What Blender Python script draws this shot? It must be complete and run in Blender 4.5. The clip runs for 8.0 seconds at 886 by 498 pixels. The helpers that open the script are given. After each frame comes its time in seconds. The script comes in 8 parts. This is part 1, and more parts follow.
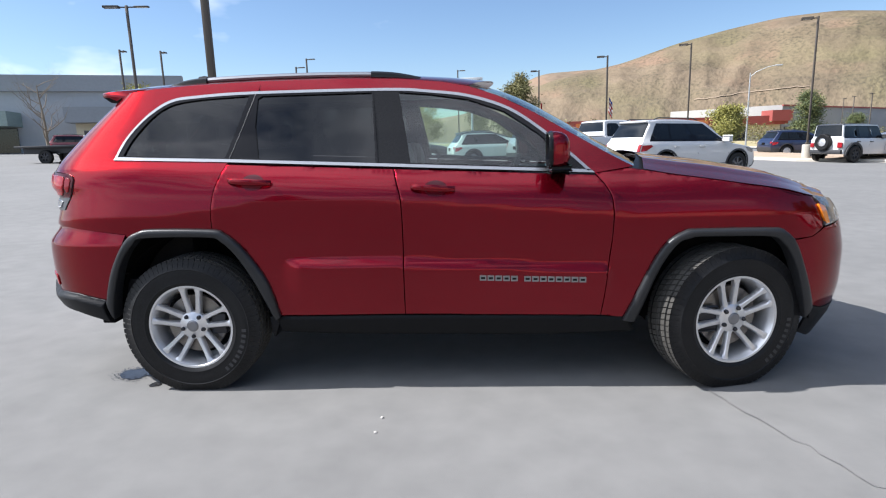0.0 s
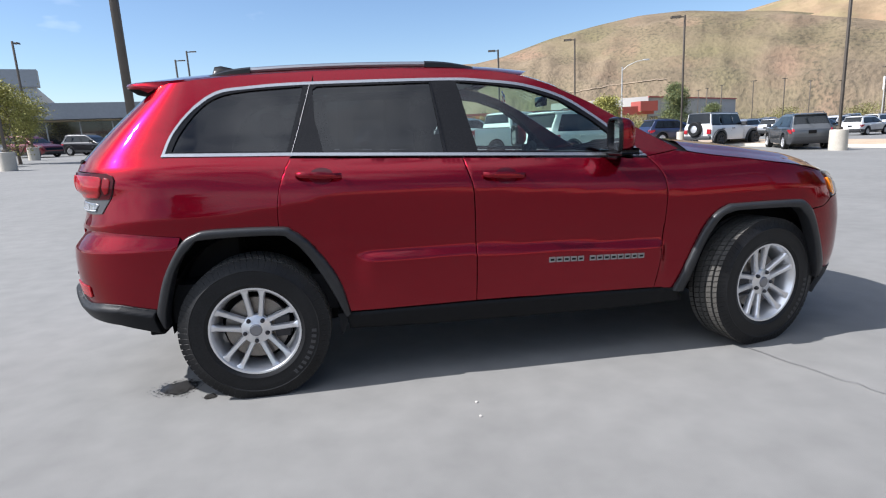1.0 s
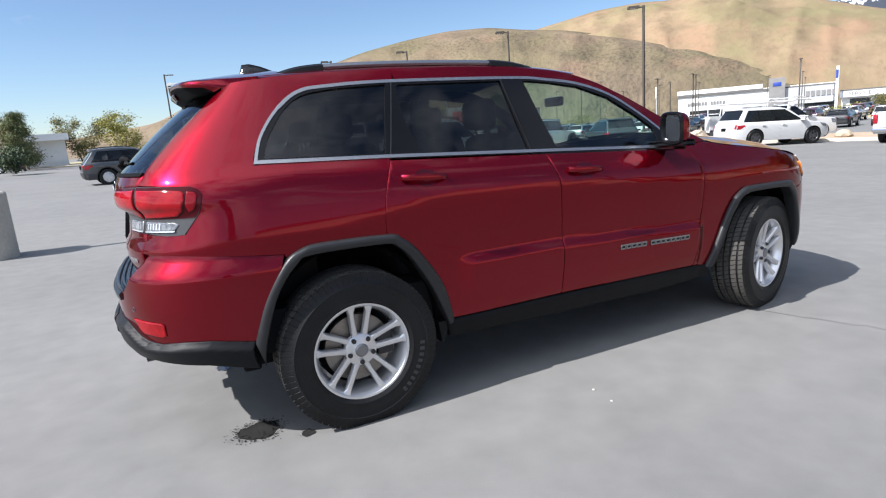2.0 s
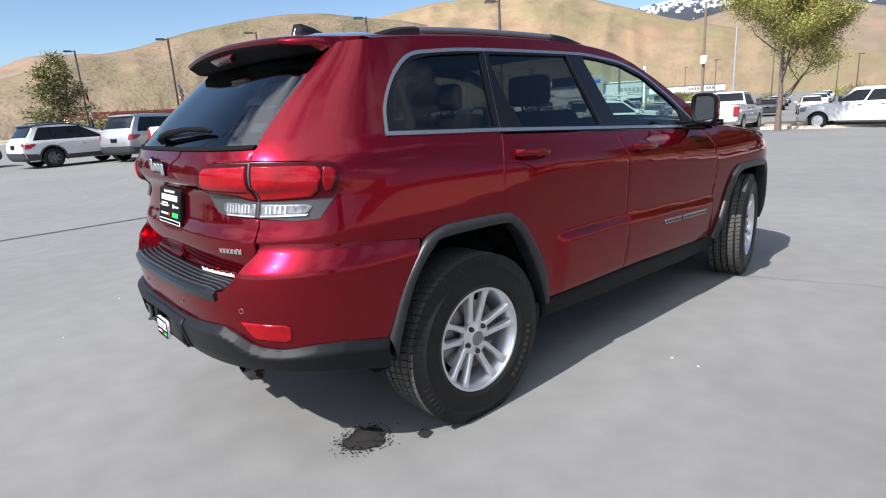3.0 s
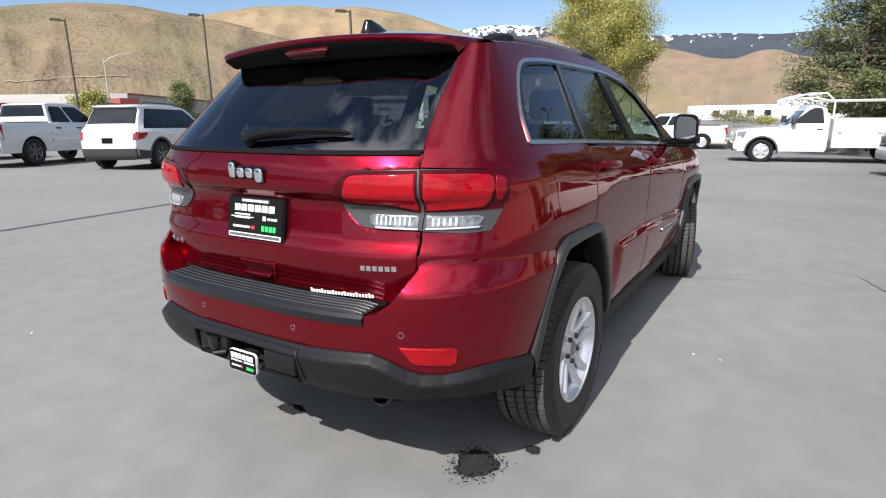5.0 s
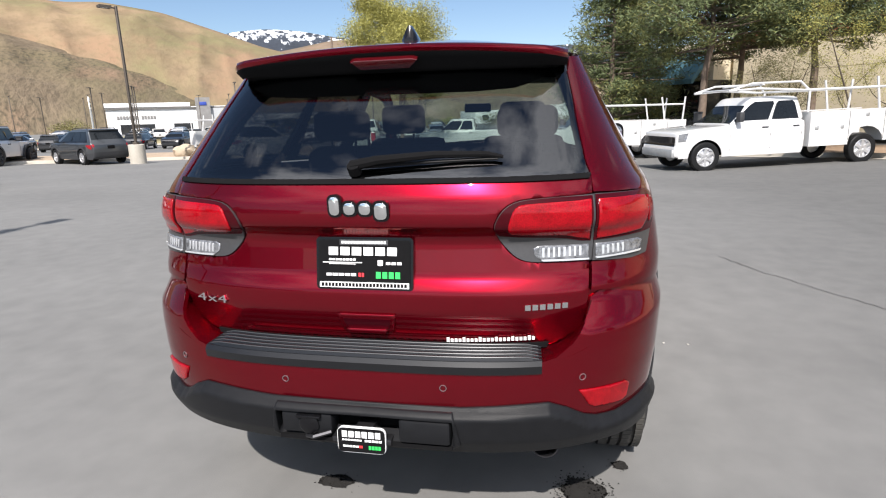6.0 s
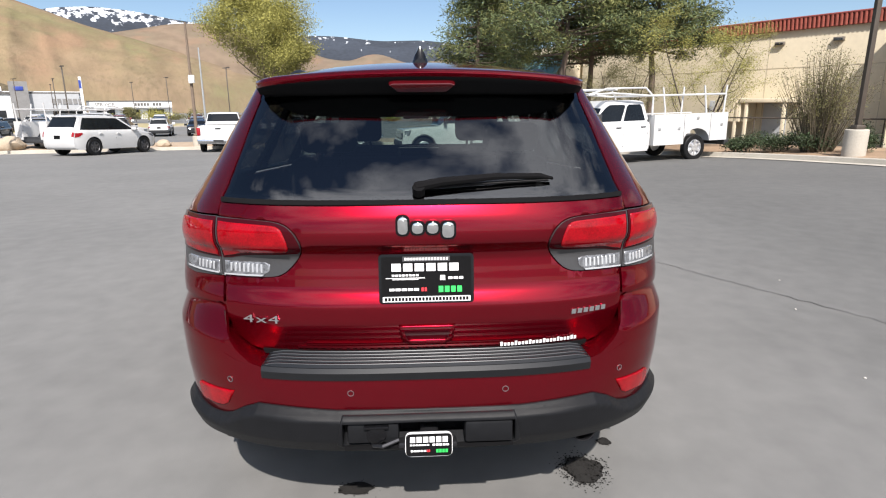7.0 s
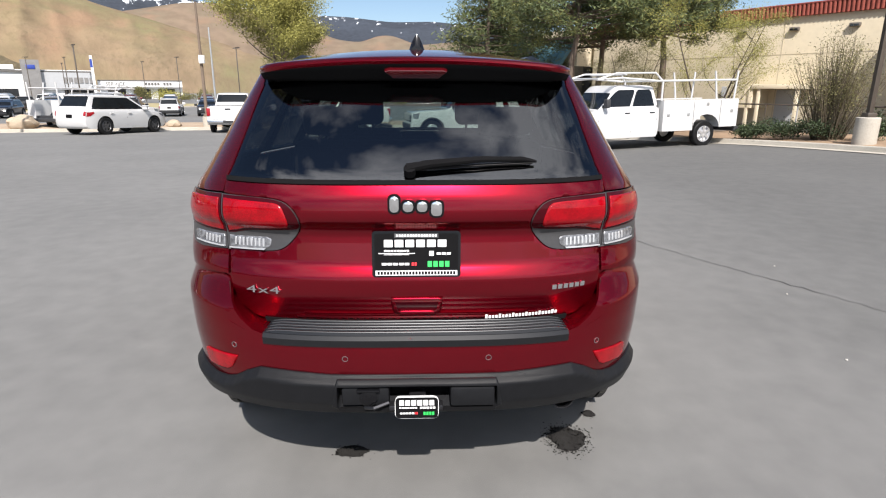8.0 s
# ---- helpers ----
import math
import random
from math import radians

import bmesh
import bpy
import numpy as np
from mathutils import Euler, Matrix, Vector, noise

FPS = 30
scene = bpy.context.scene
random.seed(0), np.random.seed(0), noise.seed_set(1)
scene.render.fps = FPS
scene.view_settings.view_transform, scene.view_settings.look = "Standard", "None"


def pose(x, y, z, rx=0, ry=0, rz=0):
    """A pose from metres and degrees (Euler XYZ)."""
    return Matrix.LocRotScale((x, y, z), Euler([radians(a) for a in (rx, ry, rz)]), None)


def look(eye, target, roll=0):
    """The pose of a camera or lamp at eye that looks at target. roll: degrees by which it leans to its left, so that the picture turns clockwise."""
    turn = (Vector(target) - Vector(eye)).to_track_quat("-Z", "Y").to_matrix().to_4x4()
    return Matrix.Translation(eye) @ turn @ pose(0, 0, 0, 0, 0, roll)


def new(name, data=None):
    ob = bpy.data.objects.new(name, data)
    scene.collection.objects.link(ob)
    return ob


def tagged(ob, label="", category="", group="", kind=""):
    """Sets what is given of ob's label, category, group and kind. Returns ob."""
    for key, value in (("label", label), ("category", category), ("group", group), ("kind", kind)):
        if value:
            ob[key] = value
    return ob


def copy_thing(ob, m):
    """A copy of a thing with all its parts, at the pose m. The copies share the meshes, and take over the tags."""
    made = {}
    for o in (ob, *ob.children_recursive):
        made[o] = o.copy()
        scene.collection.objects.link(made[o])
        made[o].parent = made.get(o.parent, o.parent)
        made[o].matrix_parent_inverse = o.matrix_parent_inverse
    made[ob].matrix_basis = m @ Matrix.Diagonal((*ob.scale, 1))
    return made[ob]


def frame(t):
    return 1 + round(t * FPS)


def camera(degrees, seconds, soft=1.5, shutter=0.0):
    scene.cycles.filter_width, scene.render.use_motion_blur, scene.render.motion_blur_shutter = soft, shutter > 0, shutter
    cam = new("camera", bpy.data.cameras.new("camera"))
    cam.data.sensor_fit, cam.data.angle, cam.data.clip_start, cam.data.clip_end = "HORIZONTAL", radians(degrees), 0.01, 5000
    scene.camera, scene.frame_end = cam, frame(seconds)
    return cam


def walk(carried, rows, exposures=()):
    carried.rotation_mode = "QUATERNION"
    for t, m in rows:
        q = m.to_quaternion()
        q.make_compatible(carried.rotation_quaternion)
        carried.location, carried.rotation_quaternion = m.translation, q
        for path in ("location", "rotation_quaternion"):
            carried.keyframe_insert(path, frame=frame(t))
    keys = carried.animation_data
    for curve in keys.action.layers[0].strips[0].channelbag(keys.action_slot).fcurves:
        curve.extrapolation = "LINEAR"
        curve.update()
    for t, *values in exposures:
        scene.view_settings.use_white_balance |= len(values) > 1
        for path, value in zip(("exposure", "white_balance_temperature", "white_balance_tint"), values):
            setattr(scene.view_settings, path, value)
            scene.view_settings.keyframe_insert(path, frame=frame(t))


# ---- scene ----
cam = camera(75.8, 8.0, 1.15)
PATH = [
    (0, (0.106, -3.869, 1.342), (0.001, -1.907, 0.969), -1.7),
    (0.5, (-0.271, -3.919, 1.333), (-0.231, -1.952, 0.972), -1.9),
    (1, (-0.854, -3.882, 1.351), (-0.585, -1.942, 0.944), -2.9),
    (1.5, (-1.529, -3.748, 1.342), (-0.989, -1.87, 0.913), -3.9),
    (1.7, (-1.793, -3.631, 1.351), (-1.132, -1.789, 0.939), -4.3),
    (2.8, (-2.967, -2.801, 1.393), (-1.773, -1.265, 0.93), -3.6),
    (3, (-3.104, -2.629, 1.376), (-1.839, -1.156, 0.899), -3.5),
    (3.5, (-3.291, -2.358, 1.403), (-1.919, -0.982, 0.928), -3.0),
    (4, (-3.371, -2.253, 1.414), (-1.945, -0.932, 0.943), -1.5),
    (4.5, (-3.532, -2.084, 1.403), (-2.016, -0.864, 0.941), -0.6),
    (5, (-3.775, -1.696, 1.403), (-2.13, -0.656, 0.941), -0.9),
    (5.2, (-3.839, -1.462, 1.403), (-2.128, -0.527, 0.956), -0.9),
    (6.3, (-4.008, -0.304, 1.504), (-2.072, -0.13, 1.035), -1.6),
    (6.5, (-4.029, -0.171, 1.526), (-2.086, -0.11, 1.056), -1.3),
    (7, (-4.14, 0.033, 1.573), (-2.202, -0.063, 1.087), -0.4),
    (7.5, (-4.241, 0.0, 1.584), (-2.313, -0.1, 1.062), 0.7),
    (8, (-4.276, -0.027, 1.585), (-2.351, -0.093, 1.044), 0.2),
]
walk(cam, [(t, look(eye, target, roll)) for t, eye, target, roll in PATH],
     [(0, 0.88, 6060, 12), (3.5, 0.83, 6200, 12), (5.0, 0.73, 6350, 12), (6.5, 0.61, 6480, 12.5), (8, 0.56, 6480, 12.5)])

# ---- light ----
SUN = Vector((-0.69, -0.035, 0.72)).normalized()          # towards the sun
sun_data = bpy.data.lights.new("sun", "SUN")
sun_data.energy, sun_data.angle, sun_data.color = 5.0, radians(0.6), (1.0, 0.95, 0.88)
sun = new("sun", sun_data)
sun.matrix_world = look(SUN * 50, (0, 0, 0))

world = bpy.data.worlds.new("sky")
scene.world = world
world.use_nodes = True
wn, wl = world.node_tree.nodes, world.node_tree.links
wn.clear()
sky = wn.new("ShaderNodeTexSky")
sky.sky_type, sky.sun_disc = "NISHITA", False
sky.sun_elevation = math.asin(SUN.z)
sky.sun_rotation = math.atan2(SUN.x, SUN.y)
sky.altitude, sky.air_density, sky.dust_density, sky.ozone_density = 1400, 1.15, 1.0, 2.8
where = wn.new("ShaderNodeTexCoord")
stretch = wn.new("ShaderNodeMapping")
stretch.inputs["Scale"].default_value = (1.5, 1.5, 3.6)
stretch.inputs["Location"].default_value = (0.35, 0.2, 0.1)
wisp = wn.new("ShaderNodeTexNoise")
wisp.inputs["Scale"].default_value, wisp.inputs["Detail"].default_value, wisp.inputs["Roughness"].default_value = 1.7, 5, 0.54
ramp = wn.new("ShaderNodeValToRGB")
ramp.color_ramp.elements[0].position, ramp.color_ramp.elements[1].position = 0.70, 1.0
blend = wn.new("ShaderNodeMixRGB")
air = wn.new("ShaderNodeBackground")
air.inputs["Strength"].default_value = 0.082
cover = wn.new("ShaderNodeMath")
cover.operation = "MULTIPLY_ADD"                         # the cloud thickens towards the south-west
cover.inputs[1].default_value = 0.22
crisp = wn.new("ShaderNodeMath")
crisp.operation = "MULTIPLY_ADD"                         # ragged clouds with gaps between them
crisp.inputs[1].default_value, crisp.inputs[2].default_value = 1.7, -0.35
wl.new(wisp.outputs["Fac"], crisp.inputs[0])
wl.new(crisp.outputs[0], cover.inputs[2])
# clouds towards the sun are the brighter ones
sunward = wn.new("ShaderNodeVectorMath")
sunward.operation = "DOT_PRODUCT"
sunward.inputs[1].default_value = SUN
glare = wn.new("ShaderNodeMapRange")
glare.inputs["From Min"].default_value, glare.inputs["From Max"].default_value = 0.25, 1.0
glare.inputs["To Min"].default_value, glare.inputs["To Max"].default_value = 8.5, 15.0
white = wn.new("ShaderNodeVectorMath")
white.operation = "SCALE"
white.inputs[0].default_value = (0.92, 0.96, 1.03)
wl.new(where.outputs["Generated"], sunward.inputs[0])
thick = wn.new("ShaderNodeVectorMath")
thick.operation = "DOT_PRODUCT"
thick.inputs[1].default_value = Vector((-0.45, -0.5, 0.74)).normalized()
wl.new(where.outputs["Generated"], thick.inputs[0])
wl.new(thick.outputs["Value"], cover.inputs[0])
veil = wn.new("ShaderNodeMath")
veil.operation = "MULTIPLY_ADD"
veil.inputs[1].default_value = 0.28
wl.new(sunward.outputs["Value"], veil.inputs[0])
wl.new(cover.outputs[0], veil.inputs[2])
wl.new(sunward.outputs["Value"], glare.inputs["Value"])
wl.new(glare.outputs["Result"], white.inputs["Scale"])
wl.new(white.outputs["Vector"], blend.inputs["Color2"])
wout = wn.new("ShaderNodeOutputWorld")
wl.new(where.outputs["Generated"], stretch.inputs["Vector"])
wl.new(stretch.outputs["Vector"], wisp.inputs["Vector"])
wl.new(veil.outputs[0], ramp.inputs["Fac"])
wl.new(ramp.outputs["Color"], blend.inputs["Fac"])
wl.new(sky.outputs["Color"], blend.inputs["Color1"])
wl.new(blend.outputs["Color"], air.inputs["Color"])
wl.new(air.outputs["Background"], wout.inputs["Surface"])

# ---- materials ----
def mat(name, colour, rough=0.5, metal=0.0, vary=0.12, scale=6.0, bump=0.0, bump_scale=60.0, coat=0.0, each=0.0, second=None, spec=0.5, island=0.0, coat_ior=1.5):
    """A surface whose colour varies at two scales, with fine relief. second: a colour for the stains; each: how much one object differs from the next."""
    m = bpy.data.materials.new(name)
    m.use_nodes = True
    n, l = m.node_tree.nodes, m.node_tree.links
    b = n["Principled BSDF"]
    b.inputs["Roughness"].default_value, b.inputs["Metallic"].default_value = rough, metal
    b.inputs["Coat Weight"].default_value, b.inputs["Coat Roughness"].default_value, b.inputs["Coat IOR"].default_value = coat, 0.02, coat_ior
    b.inputs["Specular IOR Level"].default_value = spec
    tc = n.new("ShaderNodeTexCoord")
    big, small = n.new("ShaderNodeTexNoise"), n.new("ShaderNodeTexNoise")
    big.inputs["Scale"].default_value, big.inputs["Detail"].default_value = scale, 5
    small.inputs["Scale"].default_value, small.inputs["Detail"].default_value = scale * 14, 4
    l.new(tc.outputs["Object"], big.inputs["Vector"])
    l.new(tc.outputs["Object"], small.inputs["Vector"])
    two = n.new("ShaderNodeMath")
    two.operation = "ADD"
    l.new(big.outputs["Fac"], two.inputs[0])
    l.new(small.outputs["Fac"], two.inputs[1])
    spread = n.new("ShaderNodeMapRange")
    spread.inputs["From Min"].default_value, spread.inputs["From Max"].default_value = 0.7, 1.3
    l.new(two.outputs[0], spread.inputs["Value"])
    mix = n.new("ShaderNodeMixRGB")
    c = Vector(colour)
    if second is None:
        mix.inputs["Color1"].default_value, mix.inputs["Color2"].default_value = (*(c * (1 - vary)), 1), (*(c * (1 + vary)), 1)
    else:
        mix.inputs["Color1"].default_value, mix.inputs["Color2"].default_value = (*second, 1), (*c, 1)
    l.new(spread.outputs["Result"], mix.inputs["Fac"])
    out = mix.outputs["Color"]
    if each or island:
        info = n.new("ShaderNodeObjectInfo") if each else n.new("ShaderNodeNewGeometry")
        hsv = n.new("ShaderNodeHueSaturation")
        rng = n.new("ShaderNodeMapRange")
        rng.inputs["To Min"].default_value, rng.inputs["To Max"].default_value = 1 - (each or island), 1 + (each or island)
        l.new(info.outputs["Random" if each else "Random Per Island"], rng.inputs["Value"])
        l.new(rng.outputs["Result"], hsv.inputs["Value"])
        l.new(out, hsv.inputs["Color"])
        out = hsv.outputs["Color"]
    l.new(out, b.inputs["Base Color"])
    if bump:
        grain = n.new("ShaderNodeTexNoise")
        grain.inputs["Scale"].default_value, grain.inputs["Detail"].default_value = bump_scale, 4
        l.new(tc.outputs["Object"], grain.inputs["Vector"])
        bp = n.new("ShaderNodeBump")
        bp.inputs["Strength"].default_value, bp.inputs["Distance"].default_value = bump, 0.01
        l.new(grain.outputs["Fac"], bp.inputs["Height"])
        l.new(bp.outputs["Normal"], b.inputs["Normal"])
    return m


def glass(name, tint, ior=1.6, rough=0.0):
    m = bpy.data.materials.new(name)
    m.use_nodes = True
    n, l = m.node_tree.nodes, m.node_tree.links
    n.remove(n["Principled BSDF"])
    clear, gloss, mix, facing = n.new("ShaderNodeBsdfTransparent"), n.new("ShaderNodeBsdfGlossy"), n.new("ShaderNodeMixShader"), n.new("ShaderNodeLayerWeight")
    clear.inputs["Color"].default_value = (*tint, 1)
    gloss.inputs["Roughness"].default_value = rough
    facing.inputs["Blend"].default_value = 0.5
    power, grow = n.new("ShaderNodeMath"), n.new("ShaderNodeMath")
    power.operation, grow.operation = "POWER", "MULTIPLY_ADD"
    f0 = ((ior - 1) / (ior + 1)) ** 2                    # both faces of the pane reflect
    power.inputs[1].default_value = 5
    grow.inputs[1].default_value, grow.inputs[2].default_value = 1 - 2 * f0, 2 * f0
    l.new(facing.outputs["Facing"], power.inputs[0])
    l.new(power.outputs[0], grow.inputs[0])
    l.new(grow.outputs[0], mix.inputs["Fac"])
    l.new(clear.outputs[0], mix.inputs[1])
    l.new(gloss.outputs[0], mix.inputs[2])
    l.new(mix.outputs[0], n["Material Output"].inputs["Surface"])
    return m


PAINT = mat("cherry_red_paint", (0.205, 0.0026, 0.0115), 0.255, 0.86, 0.03, 2.0, coat=1.0, spec=0.0, coat_ior=1.34)
PAINT.node_tree.nodes["Principled BSDF"].inputs["Coat Roughness"].default_value = 0.02
PAINT.node_tree.nodes["Principled BSDF"].inputs["Specular Tint"].default_value = (0.38, 0.03, 0.055, 1)
# darker copy of the paint, with the handle recesses' shade in its colour
PAINT_SHADED = mat("cherry_red_shaded", (0.05, 0.0008, 0.005), 0.35, 0.5, 0.05, 4.0, coat=0.6, spec=0.2)
BRIGHT = mat("polished_chrome", (0.88, 0.89, 0.9), 0.06, 1.0, 0.02)
PADBLACK = mat("ribbed_pad_black", (0.008, 0.0085, 0.010), 0.30, 0.0, 0.1, 25, spec=0.42)
BEZEL = mat("smoked_red_bezel", (0.040, 0.0015, 0.004), 0.14, 0.0, 0.1, spec=0.18)
CHROME = mat("satin_chrome", (0.75, 0.76, 0.78), 0.16, 1.0, 0.03)
TRIM = mat("anodised_trim", (0.33, 0.335, 0.35), 0.26, 0.85, 0.04)
SATIN = mat("satin_aluminium", (0.30, 0.305, 0.32), 0.34, 0.9, 0.05)
PLASTIC = mat("grey_black_plastic", (0.0095, 0.0099, 0.0112), 0.44, 0.0, 0.15, 30, spec=0.14, bump=0.12, bump_scale=500)
ARCHGREY = mat("satin_arch_plastic", (0.019, 0.0196, 0.0215), 0.36, 0.0, 0.15, 30, spec=0.38, bump=0.1, bump_scale=500)
SILLBLACK = mat("matt_black_plastic", (0.006, 0.0062, 0.007), 0.55, 0.0, 0.15, 30, spec=0.15, bump=0.1, bump_scale=500)
GLOSSBLACK = mat("gloss_black", (0.006, 0.006, 0.007), 0.12, 0.0, 0.1, spec=0.22)
MIRROR = mat("mirror_glass", (0.62, 0.64, 0.66), 0.02, 1.0, 0.02)
# near-black: shade put into hollows and gaps, and real black parts
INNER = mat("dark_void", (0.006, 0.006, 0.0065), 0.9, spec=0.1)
CABIN = mat("cabin_charcoal", (0.014, 0.014, 0.015), 0.8, spec=0.2, bump=0.2, bump_scale=300)
RUBBER = mat("tyre_rubber", (0.0100, 0.0101, 0.0108), 0.46, 0.0, 0.35, 7, spec=0.22, bump=0.08, bump_scale=260)
RUBBER_DUSTY = mat("dusty_tread", (0.052, 0.049, 0.044), 0.85, 0.0, 0.12, 14, bump=0.3, bump_scale=200)
ALLOY = mat("silver_alloy", (0.66, 0.66, 0.67), 0.32, 0.75, 0.04, 8)
DISC = mat("brake_disc", (0.25, 0.23, 0.21), 0.4, 0.9, 0.2, 20)
PRIVACY = glass("privacy_glass", (0.10, 0.105, 0.108), 1.40)
# index raised so that the rear pane reflects more than the side glass
REARGLASS = glass("reflective_rear_glass", (0.33, 0.36, 0.35), 1.66, 0.008)
CLEAR = glass("clear_glass", (0.74, 0.90, 0.84), 1.5)
FARGLASS = mat("dark_vehicle_glass", (0.009, 0.011, 0.013), 0.05, 0.0, 0.2, 1.0, spec=0.32)
LAMPRED = mat("red_lens", (0.34, 0.0012, 0.007), 0.07, 0.0, 0.1, 16, spec=0.4, second=(0.15, 0.0006, 0.003))
LAMPMID = mat("dim_red_lens", (0.16, 0.001, 0.005), 0.14, 0.0, 0.1, 20, spec=0.3)
LAMPDEEP = mat("deep_red_lens", (0.055, 0.002, 0.004), 0.12, 0.0, 0.08, 20, coat=1.0)
LAMPCLEAR = mat("clear_lens", (0.34, 0.35, 0.37), 0.2, 0.4, 0.25, 46, coat=0.4, bump=0.2, bump_scale=70, second=(0.03, 0.03, 0.033))
LAMPGREY = mat("lamp_housing_grey", (0.065, 0.064, 0.066), 0.35, 0.4, 0.1)
RIBCLEAR = mat("bright_lens_rib", (0.60, 0.615, 0.64), 0.15, 0.5, 0.1, 20, coat=0.4)
AMBER = mat("amber_lens", (0.8, 0.22, 0.01), 0.15, 0.0, 0.06, coat=1.0)
WHITE = mat("white_print", (0.8, 0.8, 0.8), 0.4)
GREENINK = mat("green_print", (0.03, 0.5, 0.1), 0.4)
REDINK = mat("red_print", (0.6, 0.03, 0.04), 0.4)
STEEL = mat("dark_steel", (0.05, 0.05, 0.055), 0.4, 0.8, 0.1)

# ---- mesh tools ----
from mathutils import bvhtree, geometry


def part(name, bm, material, parent=None, label="", smooth=35, recalc=True):
    if recalc:
        bmesh.ops.recalc_face_normals(bm, faces=bm.faces)
    if smooth:
        for f in bm.faces:
            f.smooth = True
        lim = radians(smooth)
        for e in bm.edges:
            if len(e.link_faces) == 2 and e.calc_face_angle(0) > lim:
                e.smooth = False
    me = bpy.data.meshes.new(name)
    bm.to_mesh(me)
    bm.free()
    me.materials.append(material)
    ob = new(name, me)
    if parent is not None:
        ob.parent = parent
    if label:
        ob["label"] = label
    return ob


def thing(name, label, category, m=None, group="", kind=""):
    ob = new(name)
    ob.empty_display_size = 0.2
    if m is not None:
        ob.matrix_basis = m
    return tagged(ob, label, category, group, kind)


def box(bm, x0, y0, z0, x1, y1, z1, bevel=0.0, m=None, seg=2):
    r = bmesh.ops.create_cube(bm, size=1)
    vs = r["verts"]
    for v in vs:
        v.co = Vector((x0 + (v.co.x + 0.5) * (x1 - x0), y0 + (v.co.y + 0.5) * (y1 - y0), z0 + (v.co.z + 0.5) * (z1 - z0)))
    if m is not None:
        for v in vs:
            v.co = m @ v.co
    if bevel:
        es = list({e for v in vs for e in v.link_edges})
        bmesh.ops.bevel(bm, geom=es, offset=bevel, segments=seg, profile=0.5, affect="EDGES")
    return bm


def tube(bm, pts, radius, sides=8, cap=True):
    """A round bar along the points; radius may be a list."""
    pts = [Vector(p) for p in pts]
    rs = radius if isinstance(radius, (list, tuple)) else [radius] * len(pts)
    rings = []
    up = Vector((0, 0, 1))
    for i, p in enumerate(pts):
        d = (pts[min(i + 1, len(pts) - 1)] - pts[max(i - 1, 0)]).normalized()
        a = d.cross(up if abs(d.z) < 0.95 else Vector((1, 0, 0))).normalized()
        b = d.cross(a)
        rings.append([bm.verts.new(p + rs[i] * (math.cos(t) * a + math.sin(t) * b)) for t in (2 * math.pi * k / sides for k in range(sides))])
    for r0, r1 in zip(rings, rings[1:]):
        for k in range(sides):
            bm.faces.new((r0[k], r0[(k + 1) % sides], r1[(k + 1) % sides], r1[k]))
    if cap:
        bm.faces.new(rings[0])
        bm.faces.new(rings[-1][::-1])
    return bm


def lathe(bm, profile, n=48, axis="y", m=None, closed=False):
    """profile: (radius, along) pairs turned about the axis."""
    rings = []
    for k in range(n):
        t = 2 * math.pi * k / n
        ring = []
        for r, a in profile:
            co = Vector((r * math.cos(t), a, r * math.sin(t))) if axis == "y" else Vector((r * math.cos(t), r * math.sin(t), a))
            ring.append(bm.verts.new(m @ co if m else co))
        rings.append(ring)
    for k in range(n):
        r0, r1 = rings[k], rings[(k + 1) % n]
        for i in range(len(profile) - (0 if closed else 1)):
            j = (i + 1) % len(profile)
            bm.faces.new((r0[i], r0[j], r1[j], r1[i]))
    return bm


def slab(bm, outline, depth, m=None, bevel=0.0):
    """A flat polygon in x, y given thickness along z (0 to depth)."""
    lo = [bm.verts.new((x, y, 0)) for x, y in outline]
    hi = [bm.verts.new((x, y, depth)) for x, y in outline]
    n = len(outline)
    fs = [bm.faces.new(lo[::-1]), bm.faces.new(hi)]
    for i in range(n):
        fs.append(bm.faces.new((lo[i], lo[(i + 1) % n], hi[(i + 1) % n], hi[i])))
    if bevel:
        bmesh.ops.bevel(bm, geom=list(fs[1].edges), offset=bevel, segments=2, profile=0.5, affect="EDGES")
    if m is not None:
        bmesh.ops.transform(bm, matrix=m, verts=bm.verts)
    return bm


def grid_sheet(bm, us, vs, f, flip=False):
    """Quads over us x vs; f(u, v) gives the place."""
    rows = [[bm.verts.new(f(u, v)) for v in vs] for u in us]
    for a, b in zip(rows, rows[1:]):
        for i in range(len(vs) - 1):
            q = (a[i], a[i + 1], b[i + 1], b[i])
            bm.faces.new(q[::-1] if flip else q)
    return rows


def thicken(bm, depth):
    r = bmesh.ops.solidify(bm, geom=bm.faces[:], thickness=depth)
    return bm


def curve(xs, ys, soft=0.0):
    """A smoothed line through values, as a function on arrays."""
    gx = np.linspace(xs[0] - 0.3, xs[-1] + 0.3, 3000)
    gy = np.interp(gx, xs, ys)
    if soft:
        step = gx[1] - gx[0]
        k = np.exp(-0.5 * (np.arange(-int(4 * soft / step), int(4 * soft / step) + 1) * step / soft) ** 2)
        gy = np.convolve(np.pad(gy, len(k) // 2, mode="edge"), k / k.sum(), mode="valid")
    return lambda q: np.interp(q, gx, gy)


